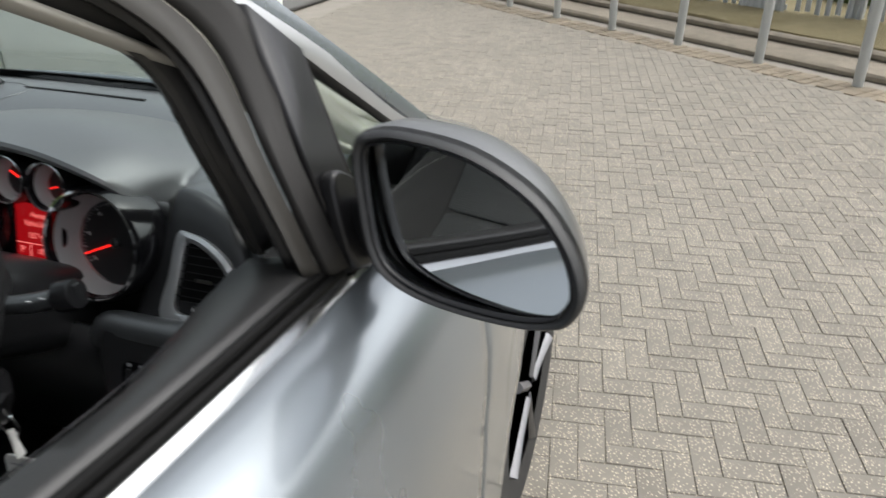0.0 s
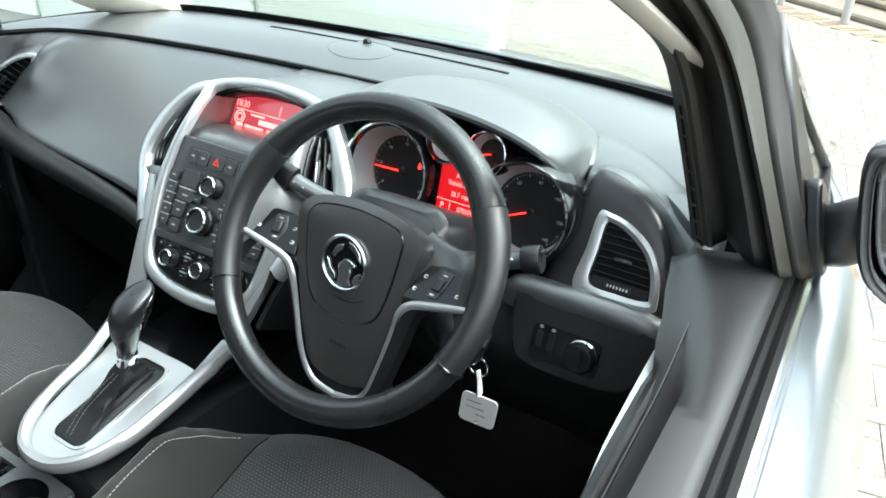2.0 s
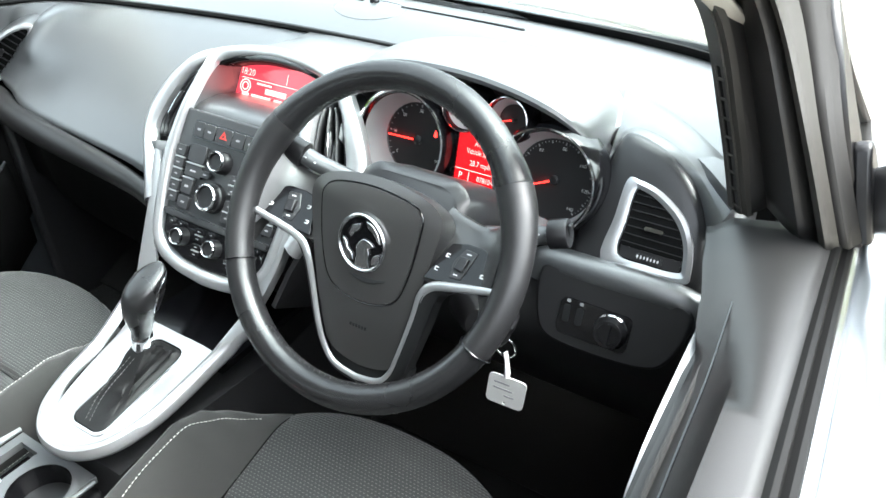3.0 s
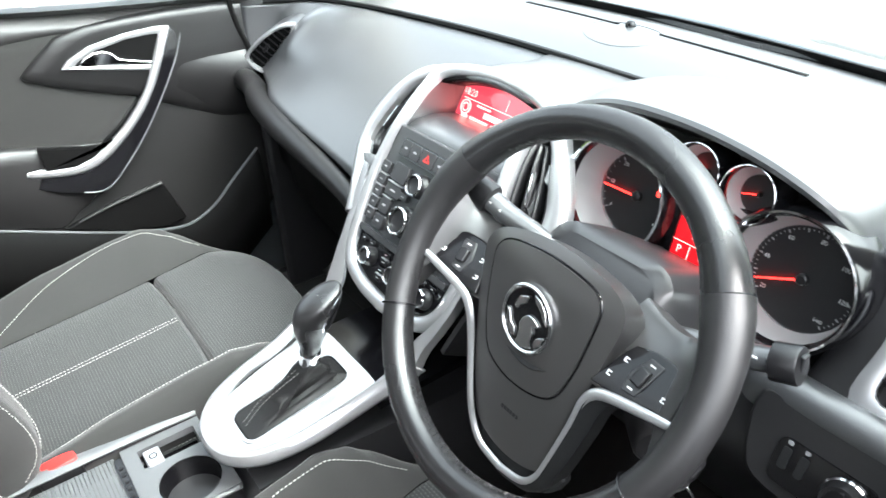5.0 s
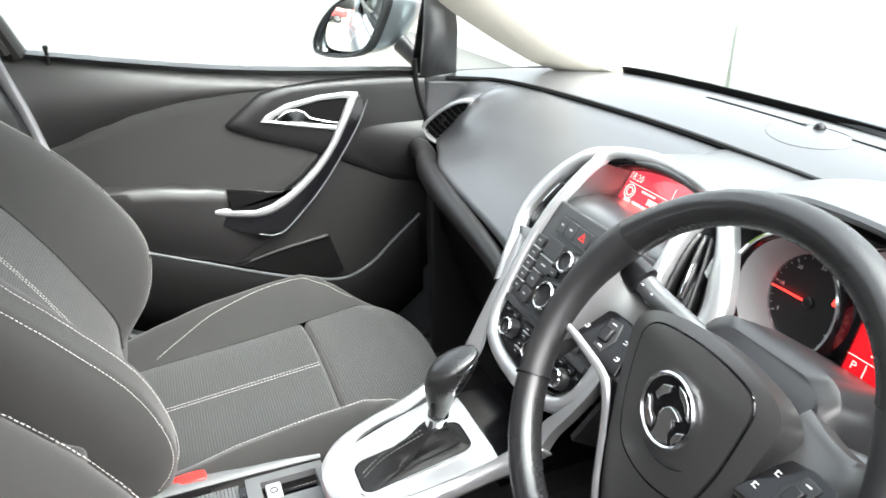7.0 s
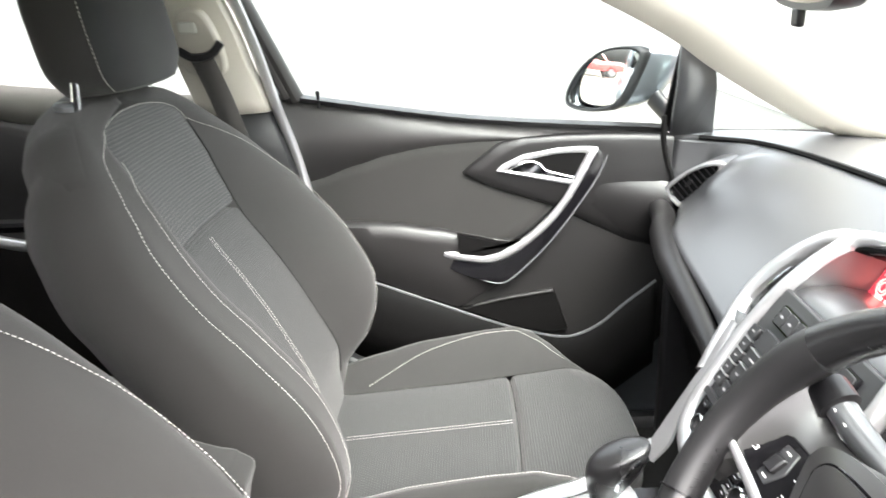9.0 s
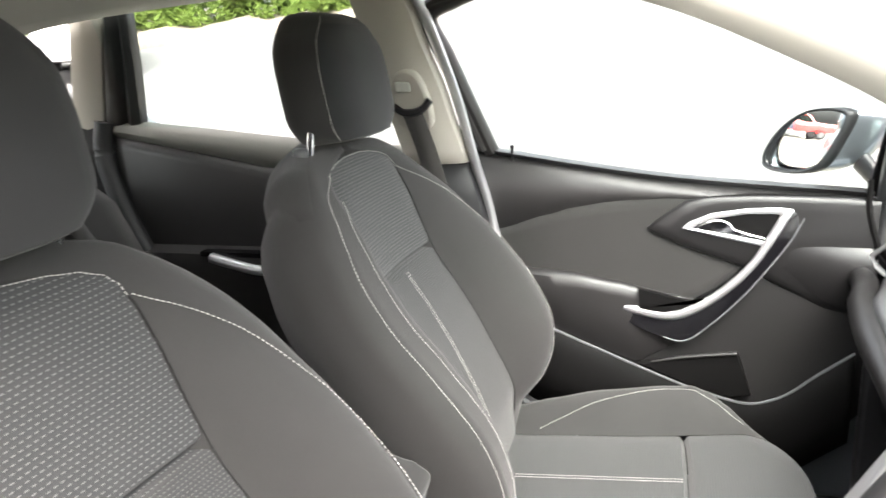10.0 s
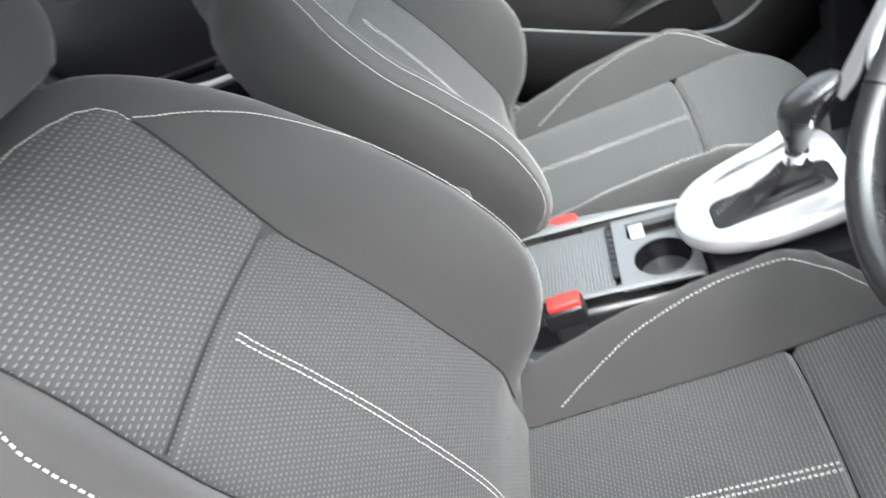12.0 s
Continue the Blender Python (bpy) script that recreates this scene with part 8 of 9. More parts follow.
    # silver handle bar with a gloss black inside and a thin bright edge
    ins, outs, edg = [[f(y, z, 0.0) for y, z in t] for t in (BAR_IN, BAR_OUT, BAR_EDGE)]
    ins, outs, edg = cr(ins, 5), cr(outs, 5), cr(edg, 5)
    rows, back = [], []
    n = len(ins)
    for i, (p, q, e) in enumerate(zip(ins, outs, edg)):
        h = 0.014 + 0.014 * math.sin(math.pi * i / (n - 1)) ** 0.7
        X = lambda c: V(c, 0, 0)
        rows.append([p + X(h - 0.010), p + X(h - 0.002), p.lerp(q, 0.25) + X(h + 0.002), p.lerp(q, 0.7) + X(h + 0.002), q + X(h - 0.002), q + X(h - 0.010)])
        back.append([p + X(0.006), p + X(h - 0.004), q + X(h - 0.003), q.lerp(e, 0.5) + X(h - 0.004), e + X(h - 0.006), e + X(0.004)])
    part("pull_handle", rows_mesh(rows, close_u=True, caps=True), M_SILVER, d, "satin silver pull handle", sharp=60)
    part("handle_backing", rows_mesh(back, close_u=True, caps=True), M_GLOSSBLACK, d, "gloss black inside of the handle", sharp=50)
    part("handle_edge", tube([r[4] + V(0.001, 0, 0) for r in back[16:]], 0.0016, 6), M_GREYPLASTIC, d, "thin bright edge of the handle")
    # latch: silver bezel, dark cup, chrome lever
    ring_o = [(-0.148, 0.930), (-0.135, 0.943), (-0.093, 0.962), (-0.024, 0.973), (0.033, 0.975), (0.059, 0.972), (0.040, 0.930), (0.019, 0.893), (-0.069, 0.912)]
    ring_i = [(-0.127, 0.931), (-0.117, 0.939), (-0.084, 0.952), (-0.026, 0.962), (0.020, 0.963), (0.037, 0.961), (0.026, 0.932), (0.012, 0.905), (-0.068, 0.920)]
    dense = lambda pts: [(a[0] + (b_[0] - a[0]) * k / 4, a[1] + (b_[1] - a[1]) * k / 4) for a, b_ in zip(pts, pts[1:] + pts[:1]) for k in range(4)]
    part("latch_frame", loop_band(f, dense(ring_o), dense(ring_i), 0.004, 0.018, dome=0.002), M_SILVER, d, "satin silver latch frame")
    part("latch_cup", prism(f, ring_i, 0.004, 0.0145), M_MATTBLACK, d, smooth=False)
    lever = [(-0.121, 0.932), (-0.108, 0.942), (-0.090, 0.949), (-0.072, 0.950), (-0.056, 0.943), (-0.046, 0.930), (-0.015, 0.920), (0.014, 0.913), (0.013, 0.905), (-0.02, 0.911), (-0.055, 0.919), (-0.110, 0.925)]
    part("latch_lever", prism(f, lever, 0.012, 0.0185), M_CHROME, d, "chrome latch lever", bevel=0.003, seg=3)


def driver_relief(d, face):
    """The inside of the driver's door below its top roll."""
    # cloth insert
    rows = []
    for y in span(-0.60, 0.04, 30):
        top = lerp_table(SILL, y) - lerp_table(DIP, y) + 0.008
        bot = lerp_table([(-0.6, 0.80), (-0.40, 0.795), (-0.22, 0.775), (0.0, 0.78)], y)
        rows.append([V(face + 0.014, y, top + (bot - top) * t) for t in span(0, 1, 8)])
    part("cloth_insert", rows_mesh(rows, uv=lambda i, j: (i * 0.02, j * 0.03)), M_DOORCLOTH, d, "dark grey cloth door insert", solid=0.004)
    # front moulding: the smooth pod that carries the latch, running into the dash
    rows = []
    for y in span(-0.205, 0.205, 26):
        top = lerp_table([(-0.205, 0.926), (-0.17, 0.962), (-0.12, 0.975), (0.205, 0.985)], y)
        bot = lerp_table([(-0.205, 0.922), (-0.10, 0.885), (0.0, 0.848), (0.03, 0.822), (0.12, 0.825), (0.205, 0.850)], y)
        bulge = 0.002
        rows.append([V(face + 0.012, y, top), V(face - bulge * 0.6, y, top - (top - bot) * 0.08), V(face - bulge, y, top - (top - bot) * 0.3), V(face - bulge, y, top - (top - bot) * 0.7), V(face - bulge * 0.5, y, bot + (top - bot) * 0.06), V(face + 0.014, y, bot)])
    part("latch_pod", rows_mesh(rows), M_DOORSKIN, d, "dark smooth door moulding round the latch", solid=0.004)
    # armrest
    rows = []
    for y in span(-0.60, -0.06, 30):
        t = (y + 0.6) / 0.54
        zt = lerp_table([(-0.6, 0.800), (-0.40, 0.797), (-0.22, 0.778), (-0.12, 0.758), (-0.06, 0.745)], y)
        zb = lerp_table([(-0.6, 0.72), (-0.44, 0.690), (-0.30, 0.636), (-0.245, 0.610), (-0.20, 0.634), (-0.138, 0.680), (-0.06, 0.733)], y)
        b = 0.055 * (1 - 0.80 * t ** 2)
        rows.append([V(face + 0.012, y, zt + 0.002), V(face - b * 0.75, y, zt - 0.002), V(face - b, y, zt - 0.02), V(face - b * 0.9, y, zt - 0.06), V(face - b * 0.45, y, (zb + zt) / 2 - 0.02), V(face - 0.002, y, zb), V(face + 0.012, y, zb - 0.004)])
    part("armrest", rows_mesh(rows), M_DOORSKIN, d, "dark padded door armrest", solid=0.004)
    rows = []
    for y in span(-0.222, -0.095, 10):
        t = (y + 0.6) / 0.54
        zt = lerp_table([(-0.40, 0.797), (-0.22, 0.778), (-0.12, 0.758), (-0.06, 0.745)], y)
        b = 0.055 * (1 - 0.80 * t ** 2) + 0.0015
        rows.append([V(face - b * 0.86, y, zt - 0.004), V(face - b, y, zt - 0.02), V(face - b, y, zt - 0.046)])
    part("armrest_tray", rows_mesh(rows), M_DASHLOW, d, "dark plate standing for the shaded finger recess above the handle", smooth=False, solid=0.001)
    # lower panel, pocket
    rows = []
    for y in span(-0.60, 0.30, 30):
        top = lerp_table([(-0.6, 0.75), (-0.2, 0.80), (0.0, 0.845), (0.30, 0.86)], y)
        low = lerp_table([(-0.6, 0.34), (-0.2, 0.35), (0.1, 0.40), (0.3, 0.62)], y)
        rows.append([V(face + 0.016 + 0.01 * t, y, top + (low - top) * t) for t in span(0, 1, 8)])
    part("lower_trim", rows_mesh(rows), M_DASHLOW, d, "black lower door trim", solid=0.006)
    edge = cr([V(face + 0.004, -0.56, 0.725), V(face + 0.004, -0.44, 0.687), V(face + 0.004, -0.187, 0.588), V(face + 0.006, -0.08, 0.548), V(face + 0.006, 0.0, 0.540), V(face + 0.006, 0.10, 0.575), V(face + 0.006, 0.20, 0.660)], 6)
    part("pocket_edge", tube(edge, 0.005, 8), M_SATINBLACK, d, "raised edge of the door pocket")
    rows = [[p + V(-0.001, 0, 0), p + V(-0.02, 0, -0.10), p + V(-0.01, 0, -0.2)] for p in edge]
    part("pocket", rows_mesh(rows), M_MATTBLACK, d, "door pocket in near-black for the shade low in the door", solid=0.006)
    fz_ = frame_of((face + 0.002, 0, 0), (0, 1, 0), (0, 0, 1))
    part("speaker_step", prism(fz_, [(-0.170, 0.582), (-0.02, 0.648), (0.005, 0.552), (-0.06, 0.53)], -0.006, 0.006), M_DASHLOW, d, "dark stepped speaker panel", bevel=0.004)
    # silver handle
    fh = frame_of((face - 0.002, 0, 0), (0, 1, 0), (0, 0, 1))

    def arm_path(pts):
        return cr([fh(a, b, 0) for a, b in pts], 5)

    bar = arm_path([(-0.287, 0.7515), (-0.22, 0.7355), (-0.154, 0.7255), (-0.105, 0.731), (-0.060, 0.752), (-0.022, 0.786), (0.010, 0.822), (0.036, 0.865), (0.054, 0.908), (0.066, 0.945), (0.075, 0.967)])
    lift = [0.0 - 0.008 * math.sin(math.pi * i / (len(bar) - 1)) ** 0.8 for i in range(len(bar))]
    bar = [p + V(l, 0, 0) for p, l in zip(bar, lift)]
    part("pull_handle", tube(bar, [0.0072 + 0.003 * math.sin(math.pi * i / (len(bar) - 1)) for i in range(len(bar))], 12, flat=0.7, up=(1, 0, 0)), M_SILVER, d, "satin silver pull handle")
    cres = cr([V(a, b, 0) for a, b in ((-0.287, 0.7500), (-0.22, 0.7355), (-0.154, 0.7255), (-0.105, 0.731), (-0.060, 0.752), (-0.022, 0.786), (0.010, 0.822), (0.036, 0.865), (0.054, 0.908), (0.066, 0.945), (0.075, 0.967))], 4)
    low_ = []
    for i, p in enumerate(cres):
        a, b = cres[max(0, i - 1)], cres[min(len(cres) - 1, i + 1)]
        t = (b - a).normalized()
        low_.append(p + V(t.y, -t.x, 0) * (0.010 + 0.032 * math.sin(math.pi * i / (len(cres) - 1)) ** 0.6))
    c0, c1 = -0.001, 0.010
    part("handle_backing", rows_mesh([[fh(p.x, p.y, c0), fh(p.x, p.y, c1), fh(q.x, q.y, c1), fh(q.x, q.y, c0)] for p, q in zip(cres, low_)]), M_GLOSSBLACK, d, "black inside of the handle", smooth=False)
    ring_o = flat2([(-0.137, 0.924), (-0.128, 0.944), (-0.100, 0.958), (-0.03, 0.968), (0.04, 0.970), (0.080, 0.967), (0.066, 0.935), (0.050, 0.893), (0.02, 0.893), (-0.05, 0.905)], 4)
    ring_i = flat2([(-0.122, 0.927), (-0.116, 0.938), (-0.094, 0.949), (-0.03, 0.958), (0.02, 0.960), (0.046, 0.957), (0.042, 0.935), (0.034, 0.906), (0.01, 0.905), (-0.05, 0.915)], 4)
    part("latch_frame", loop_band(fh, ring_o, ring_i, -0.004, 0.012), M_SILVER, d, "satin silver latch frame")
    part("latch_cup", prism(fh, ring_i, 0.010, 0.016), M_MATTBLACK, d, smooth=False)
    lev = [fh(-0.105, 0.930), fh(-0.085, 0.938), fh(-0.060, 0.930), fh(-0.02, 0.920), fh(0.024, 0.914)]
    part("latch_lever", tube(cr([p + V(-0.002, 0, 0) for p in lev], 4), [0.007, 0.009, 0.010, 0.011, 0.0105, 0.010, 0.009, 0.0085, 0.008, 0.0075, 0.007, 0.0065, 0.006, 0.0055, 0.005, 0.005, 0.004], 10, flat=0.5, up=(1, 0, 0)), M_CHROME, d, "chrome latch lever")


def front_door(s, face, out, label):
    """One front door: s the side, face the trim's inner plane, out the sill's outer x."""
    d = thing("front_door", (s * face, -0.2, 0.30), label, "car door", "front doors")
    X = lambda x: s * x
    sweep = [(-0.60, 0.738), (-0.18, 0.736), (-0.10, 0.731), (-0.05, 0.722), (0.05, 0.702), (0.15, 0.682), (0.205, 0.671)] if s > 0 else [(-0.6, face), (0.205, face)]
    # upper trim: from the glass slot over the top and down to the cloth
    rows = []
    for y in span(-0.60, 0.205, 40):
        z = lerp_table(SILL, y) + (0.008 if s < 0 else 0.0)
        low = z - lerp_table(DIP, y)
        rows.append([V(X(out), y, z - 0.012), V(X(out), y, z), V(X(out - 0.010), y, z + 0.003), V(X(out - 0.035), y, z - 0.001), V(X(lerp_table(sweep, y) + 0.022), y, z - 0.012), V(X(lerp_table(sweep, y) + 0.004), y, z - 0.028), V(X(lerp_table(sweep, y) - 0.002), y, (z - 0.03) * 0.5 + low * 0.5), V(X(face + 0.004), y, low), V(X(face + 0.016), y, low - 0.006)])
    part("upper_trim", rows_mesh(rows), M_DOORSKIN, d, "dark grained upper door trim", solid=0.004, sharp=89)
    door_relief(d, face) if s < 0 else driver_relief(d, face)
    # lock pin
    zp = lerp_table(SILL, -0.508)
    part("lock_pin", lathe([(0.0035, -0.01), (0.0035, 0.016), (0.0045, 0.018), (0.0045, 0.024), (0.002, 0.026)], (X(out - 0.028), -0.507, zp), (0, 0, 1), 10), M_SATINBLACK, d)
    # weather strip and outer chrome
    strip_ = [V(X(out + 0.004), y, lerp_table(SILL, y) - 0.004) for y in span(-0.60, 0.20, 24)]
    part("inner_seal", tube(strip_, 0.0055, 8), M_MATTBLACK, d, "black rubber window seal")
    if s > 0:
        part("outer_seal", tube([p + V(0.010, 0, -0.006) for p in strip_], 0.006, 8), M_MATTBLACK, d)
    ch = [V(X(0.804), y, lerp_table(SILL, y) - 0.014) for y in span(-0.63, 0.235, 24)] if s > 0 else [V(X(out + 0.03), y, lerp_table(SILL, y) - 0.014) for y in span(-0.63, 0.235, 24)]
    part("chrome_strip", rows_mesh([[p + V(X(-0.006), 0, -0.004), p + V(X(-0.004), 0, 0.003), p + V(X(0.004), 0, 0.0), p + V(X(0.010), 0, -0.010), p + V(X(0.014), 0, -0.024), p + V(X(0.012), 0, -0.030)] for p in ch]), M_EMBLEM, d, "bright chrome strip below the window", solid=0.002)
    return d


door_l = front_door(-1, 0.752, 0.792, "closed front passenger door with dark trim and silver handle")
door_r = front_door(1, 0.712, 0.785, "closed driver's door with its window lowered")
skin = side_panel(1, -0.62, 0.398, 40)
part("outer_skin", skin, M_PAINT, door_r, "silver-blue metallic outer door skin", solid=0.008)
part("outer_skin", side_panel(-1, -0.62, 0.398, 40), M_PAINT, door_l, "silver-blue metallic outer door skin", solid=0.008)
part("trim_seam", tube([V(lerp_table([(-0.4, 0.741), (-0.1, 0.7335), (0.09, 0.7245), (0.20, 0.698)], y), y, lerp_table(SILL, y) - 0.0125) for y in span(-0.5, 0.20, 30)], 0.0011, 5), M_GLOSSBLACK, door_r, "fine groove along the door top")


def ribbon(points, offs):
    """Rows of points, each moved by the listed steps: a moulded band along a line."""
    return rows_mesh([[p + o for o in offs] for p in points])


# driver's window frame: a dark moulded band up the front pillar, with rubber lip
I_ = cr([V(0.686, 0.222, 0.985), V(0.662, 0.198, 1.085), V(0.632, 0.168, 1.188), V(0.606, 0.06, 1.255), V(0.578, -0.089, 1.325), V(0.55, -0.25, 1.385)], 6)
L_ = cr([V(0.783, 0.158, 0.995), V(0.738, 0.158, 1.10), V(0.690, 0.150, 1.205), V(0.655, 0.055, 1.285), V(0.622, -0.08, 1.355), V(0.585, -0.25, 1.41)], 6)
O_ = cr([V(0.800, 0.190, 0.990), V(0.752, 0.195, 1.10), V(0.705, 0.205, 1.225), V(0.662, 0.105, 1.305), V(0.625, -0.06, 1.385), V(0.585, -0.25, 1.435)], 6)
rows = []
for a, b, c in zip(I_, L_, O_):
    g = a.lerp(b, 0.35) + V(0.0, 0.020, 0.008)
    h = a.lerp(b, 0.62) + V(0.0, 0.006, 0.004)
    k = a.lerp(b, 0.85) + V(0.004, 0.012, 0.006)
    rows.append([a + V(0.004, 0.012, 0), a, a.lerp(b, 0.12) + V(0, -0.004, 0), a.lerp(b, 0.22) + V(0, 0.004, 0.002), g, h, a.lerp(b, 0.75) + V(0, 0.0, 0.002), k])
part("window_frame", rows_mesh(rows), M_FRAME, door_r, "matt black driver's window frame", solid=0.004)
rows = []
for a, b, c in zip(I_, L_, O_):
    k = a.lerp(b, 0.85) + V(0.003, 0.010, 0.005)
    rows.append([k, a.lerp(b, 0.93) + V(0, 0.002, 0), b, b.lerp(c, 0.35) + V(0.004, 0.004, 0)])
part("frame_lip", rows_mesh(rows), M_LIP, door_r, "rubber lip of the window channel, lighter grey for its sheen", solid=0.003)
part("glass_channel", rows_mesh([[b.lerp(c, 0.3) + V(0.002, 0.012, 0), b.lerp(c, 0.6) + V(0.004, 0.004, 0), c, c + V(0.006, 0.01, 0.004)] for b, c in zip(L_, O_)]), M_RUBBER, door_r, "black rubber glass channel", solid=0.003)
# slotted plate beside the pillar
dw, nw = V(0.86, -0.51, 0), V(-0.51, -0.86, 0)
lad = [a.lerp(b, 0.11) + nw * 0.005 for a, b in zip(I_[:14], L_[:14])]
gr = part("slotted_plate", rows_mesh([[p - dw * 0.0135 - nw * 0.008, p - dw * 0.0125, p + dw * 0.0125, p + dw * 0.0135 - nw * 0.008] for p in lad]), M_LIP, door_r, "grey-brown slotted plate on the pillar", sharp=50)
part("slot", rows_mesh([[p - dw * 0.0045 + nw * 0.0012, p + dw * 0.0045 + nw * 0.0012] for p in lad[:10]]), M_MATTBLACK, gr, "dark slot", smooth=False)
for k in (-0.0052, 0.0052):
    part("slot_edge", tube([p + dw * k + nw * 0.001 for p in lad[:10]], 0.0012, 6), M_LIP, gr)
for k in range(8):
    p = lad[0].lerp(lad[9], (k + 0.4) / 8)
    part("slot_bar", box(p + nw * 0.002, (0.0095, 0.002, 0.0022), rot=Euler((0, 0, -0.535))), M_LIP, gr, smooth=False)
# bright outer band of the door frame
band = cr([V(0.762, 0.58, 0.985), V(0.741, 0.5, 1.042), V(0.727, 0.4, 1.110), V(0.716, 0.3, 1.171), V(0.694, 0.2, 1.232), V(0.662, 0.07, 1.305), V(0.630, -0.06, 1.368), V(0.592, -0.25, 1.425)], 5)
part("frame_band", ribbon(band, [V(-0.010, -0.006, -0.004), V(0, 0, 0), V(0.002, 0.005, 0.010), V(-0.006, 0.011, 0.023), V(-0.016, 0.010, 0.022)]), M_SILVER, door_r, "bright silver outer edge of the door frame", solid=0.003)
# outer sash and quarter glass
for s in (1, -1):
    dd = door_r if s > 0 else door_l
    sash = [(V(0.806, 0.200, 0.985), V(0.812, 0.262, 0.985)), (V(0.762, 0.205, 1.10), V(0.768, 0.268, 1.085)), (V(0.712, 0.215, 1.232), V(0.724, 0.290, 1.180))]
    rows = []
    for a, b in sash:
        rows.append([mx(a + V(-0.006, 0, 0), s), mx(a + V(0.004, 0.004, 0), s), mx(b + V(0.004, 0, 0), s), mx(b + V(-0.012, 0.004, 0), s)])
    part("window_sash", rows_mesh(rows), M_SATINBLACK, dd, "satin black window sash", solid=0.006)
    bm = bmesh.new()
    tri_ = [V(0.808, 0.258, 0.985), V(0.780, 0.56, 0.978), V(0.722, 0.295, 1.163)]
    bm.faces.new([bm.verts.new(mx(p, s)) for p in tri_])
    q = part("quarter_glass", bm, M_GLASS, dd, smooth=False)
    q.visible_shadow = False
    part("quarter_seal", tube([mx(p, s) for p in (V(0.812, 0.262, 0.980), V(0.783, 0.565, 0.973), V(0.722, 0.298, 1.165))], 0.007, 8, closed=True), M_RUBBER, dd)


def door_mirror(s, dx, dy, dz, label, aim, slope=0.10, bow=0.0):
    """Door mirror: shell, arm, rim, glass. aim: the glass's turn towards the car and upward."""
    t = thing("door_mirror", (s * (0.80 + dx), 0.24 + dy, 0.98 + dz), label, "door mirror", "door mirrors")
    P = lambda x, y, z: V(s * (x + dx), y + dy, z + dz)
    face = [(0.818, 1.118), (0.835, 1.131), (0.87, 1.134), (0.932, 1.126), (0.991, 1.099), (1.026, 1.063), (1.041, 1.028), (1.036, 1.006), (1.020, 0.994), (0.98, 0.988), (0.915, 0.990), (0.868, 1.001), (0.842, 1.022), (0.826, 1.07)]
    if s < 0:
        face = [(0.93 + (a - 0.93) * (0.70 if a < 0.93 else 0.56), b) for a, b in face]
    out = [(p.x, p.y) for p in cr([(a, b, 0) for a, b in face], 4, closed=True)]

    def plane_y(x, z):
        return 0.180 - slope * (x - 0.93) + 0.25 * (z - 1.07)

    ctr = (0.93, 1.062)
    rows = []
    for k, depth in ((0.90, -0.004), (0.955, -0.007), (0.985, -0.004), (1.0, 0.004), (1.0, 0.016), (0.98, 0.035), (0.93, 0.060), (0.80, 0.085), (0.5, 0.103), (0.1, 0.108)):
        rows.append([P(ctr[0] + (a - ctr[0]) * k, plane_y(a, b) + depth, ctr[1] + (b - ctr[1]) * k) for a, b in out])
    part("shell", rows_mesh(rows[3:] + [[sum(rows[-1], V(0, 0, 0)) / len(out)] * len(out)], close_u=True), M_PAINT if s < 0 else M_DASH, t, "silver-blue mirror shell" if s < 0 else "dark grey mirror shell")
    part("rim", rows_mesh(rows[:5], close_u=True), M_DARKPLASTIC, t, "black mirror rim", solid=0.003)
    g = []
    ga, gb = aim
    for k in (0.0005, 0.3, 0.6, 0.895):
        g.append([P(ctr[0] + (a - ctr[0]) * k, 0.185 - ga * ((a - ctr[0]) * k) + gb * ((b - ctr[1]) * k) + bow * k * k * ((a - ctr[0]) ** 2 + (b - ctr[1]) ** 2), ctr[1] + (b - ctr[1]) * k) for a, b in out])
    part("mirror_glass", rows_mesh(g, close_u=True), M_MIRROR, t, "mirror glass", sharp=80)
    part("glass_surround", rows_mesh([rows[0], [p + V(0, 0.012, 0) for p in rows[0]]], close_u=True), M_GLOSSBLACK, t, solid=0.002)
    arm_ = cr([V(-0.80, 0.236, 0.995), V(-0.83, 0.222, 1.015), V(-0.865, 0.20, 1.045)], 6) if s < 0 else cr([P(0.795, 0.250, 1.010), P(0.815, 0.240, 1.020), P(0.835, 0.245, 1.030), P(0.855, 0.262, 1.036)], 4)
    part("arm", tube(arm_, [(0.020 + 0.008 * i / len(arm_)) * (1 if s > 0 else 0.55) for i in range(len(arm_))], 14, flat=1.5), M_SATINBLACK, t, "black mirror arm")
    if s > 0:
        part("arm_base", prism(frame_of(P(0.800, 0.235, 1.02), (0, 1, 0), (-0.3, 0, 1)), flat2([(-0.03, -0.035), (0.05, -0.035), (0.04, 0.02), (0.0, 0.06), (-0.025, 0.05)], 3), -0.008, 0.008), M_SATINBLACK, t, bevel=0.004)
    return t


door_mirror(1, 0, 0, 0, "dark grey driver's door mirror with large rounded glass", (0.22, 0.18))
door_mirror(-1, 0.0, -0.085, 0.020, "silver-blue passenger door mirror in a black rim", (0.80, 0.06), 0.78, 0.42)

# passenger window glass, frame and pillars
gl = part("window_glass", rows_mesh([[V(-0.800 + 0.36 * (z - 1.0), y, z) for z in span(max(0.985, lerp_table(SILL, y) - 0.01), min(1.40, 1.40 - 0.62 * max(0, y + 0.12)), 6)] for y in span(-0.60, 0.20, 16)]), M_GLASS, door_l, "clear raised window glass")
gl.visible_shadow = False
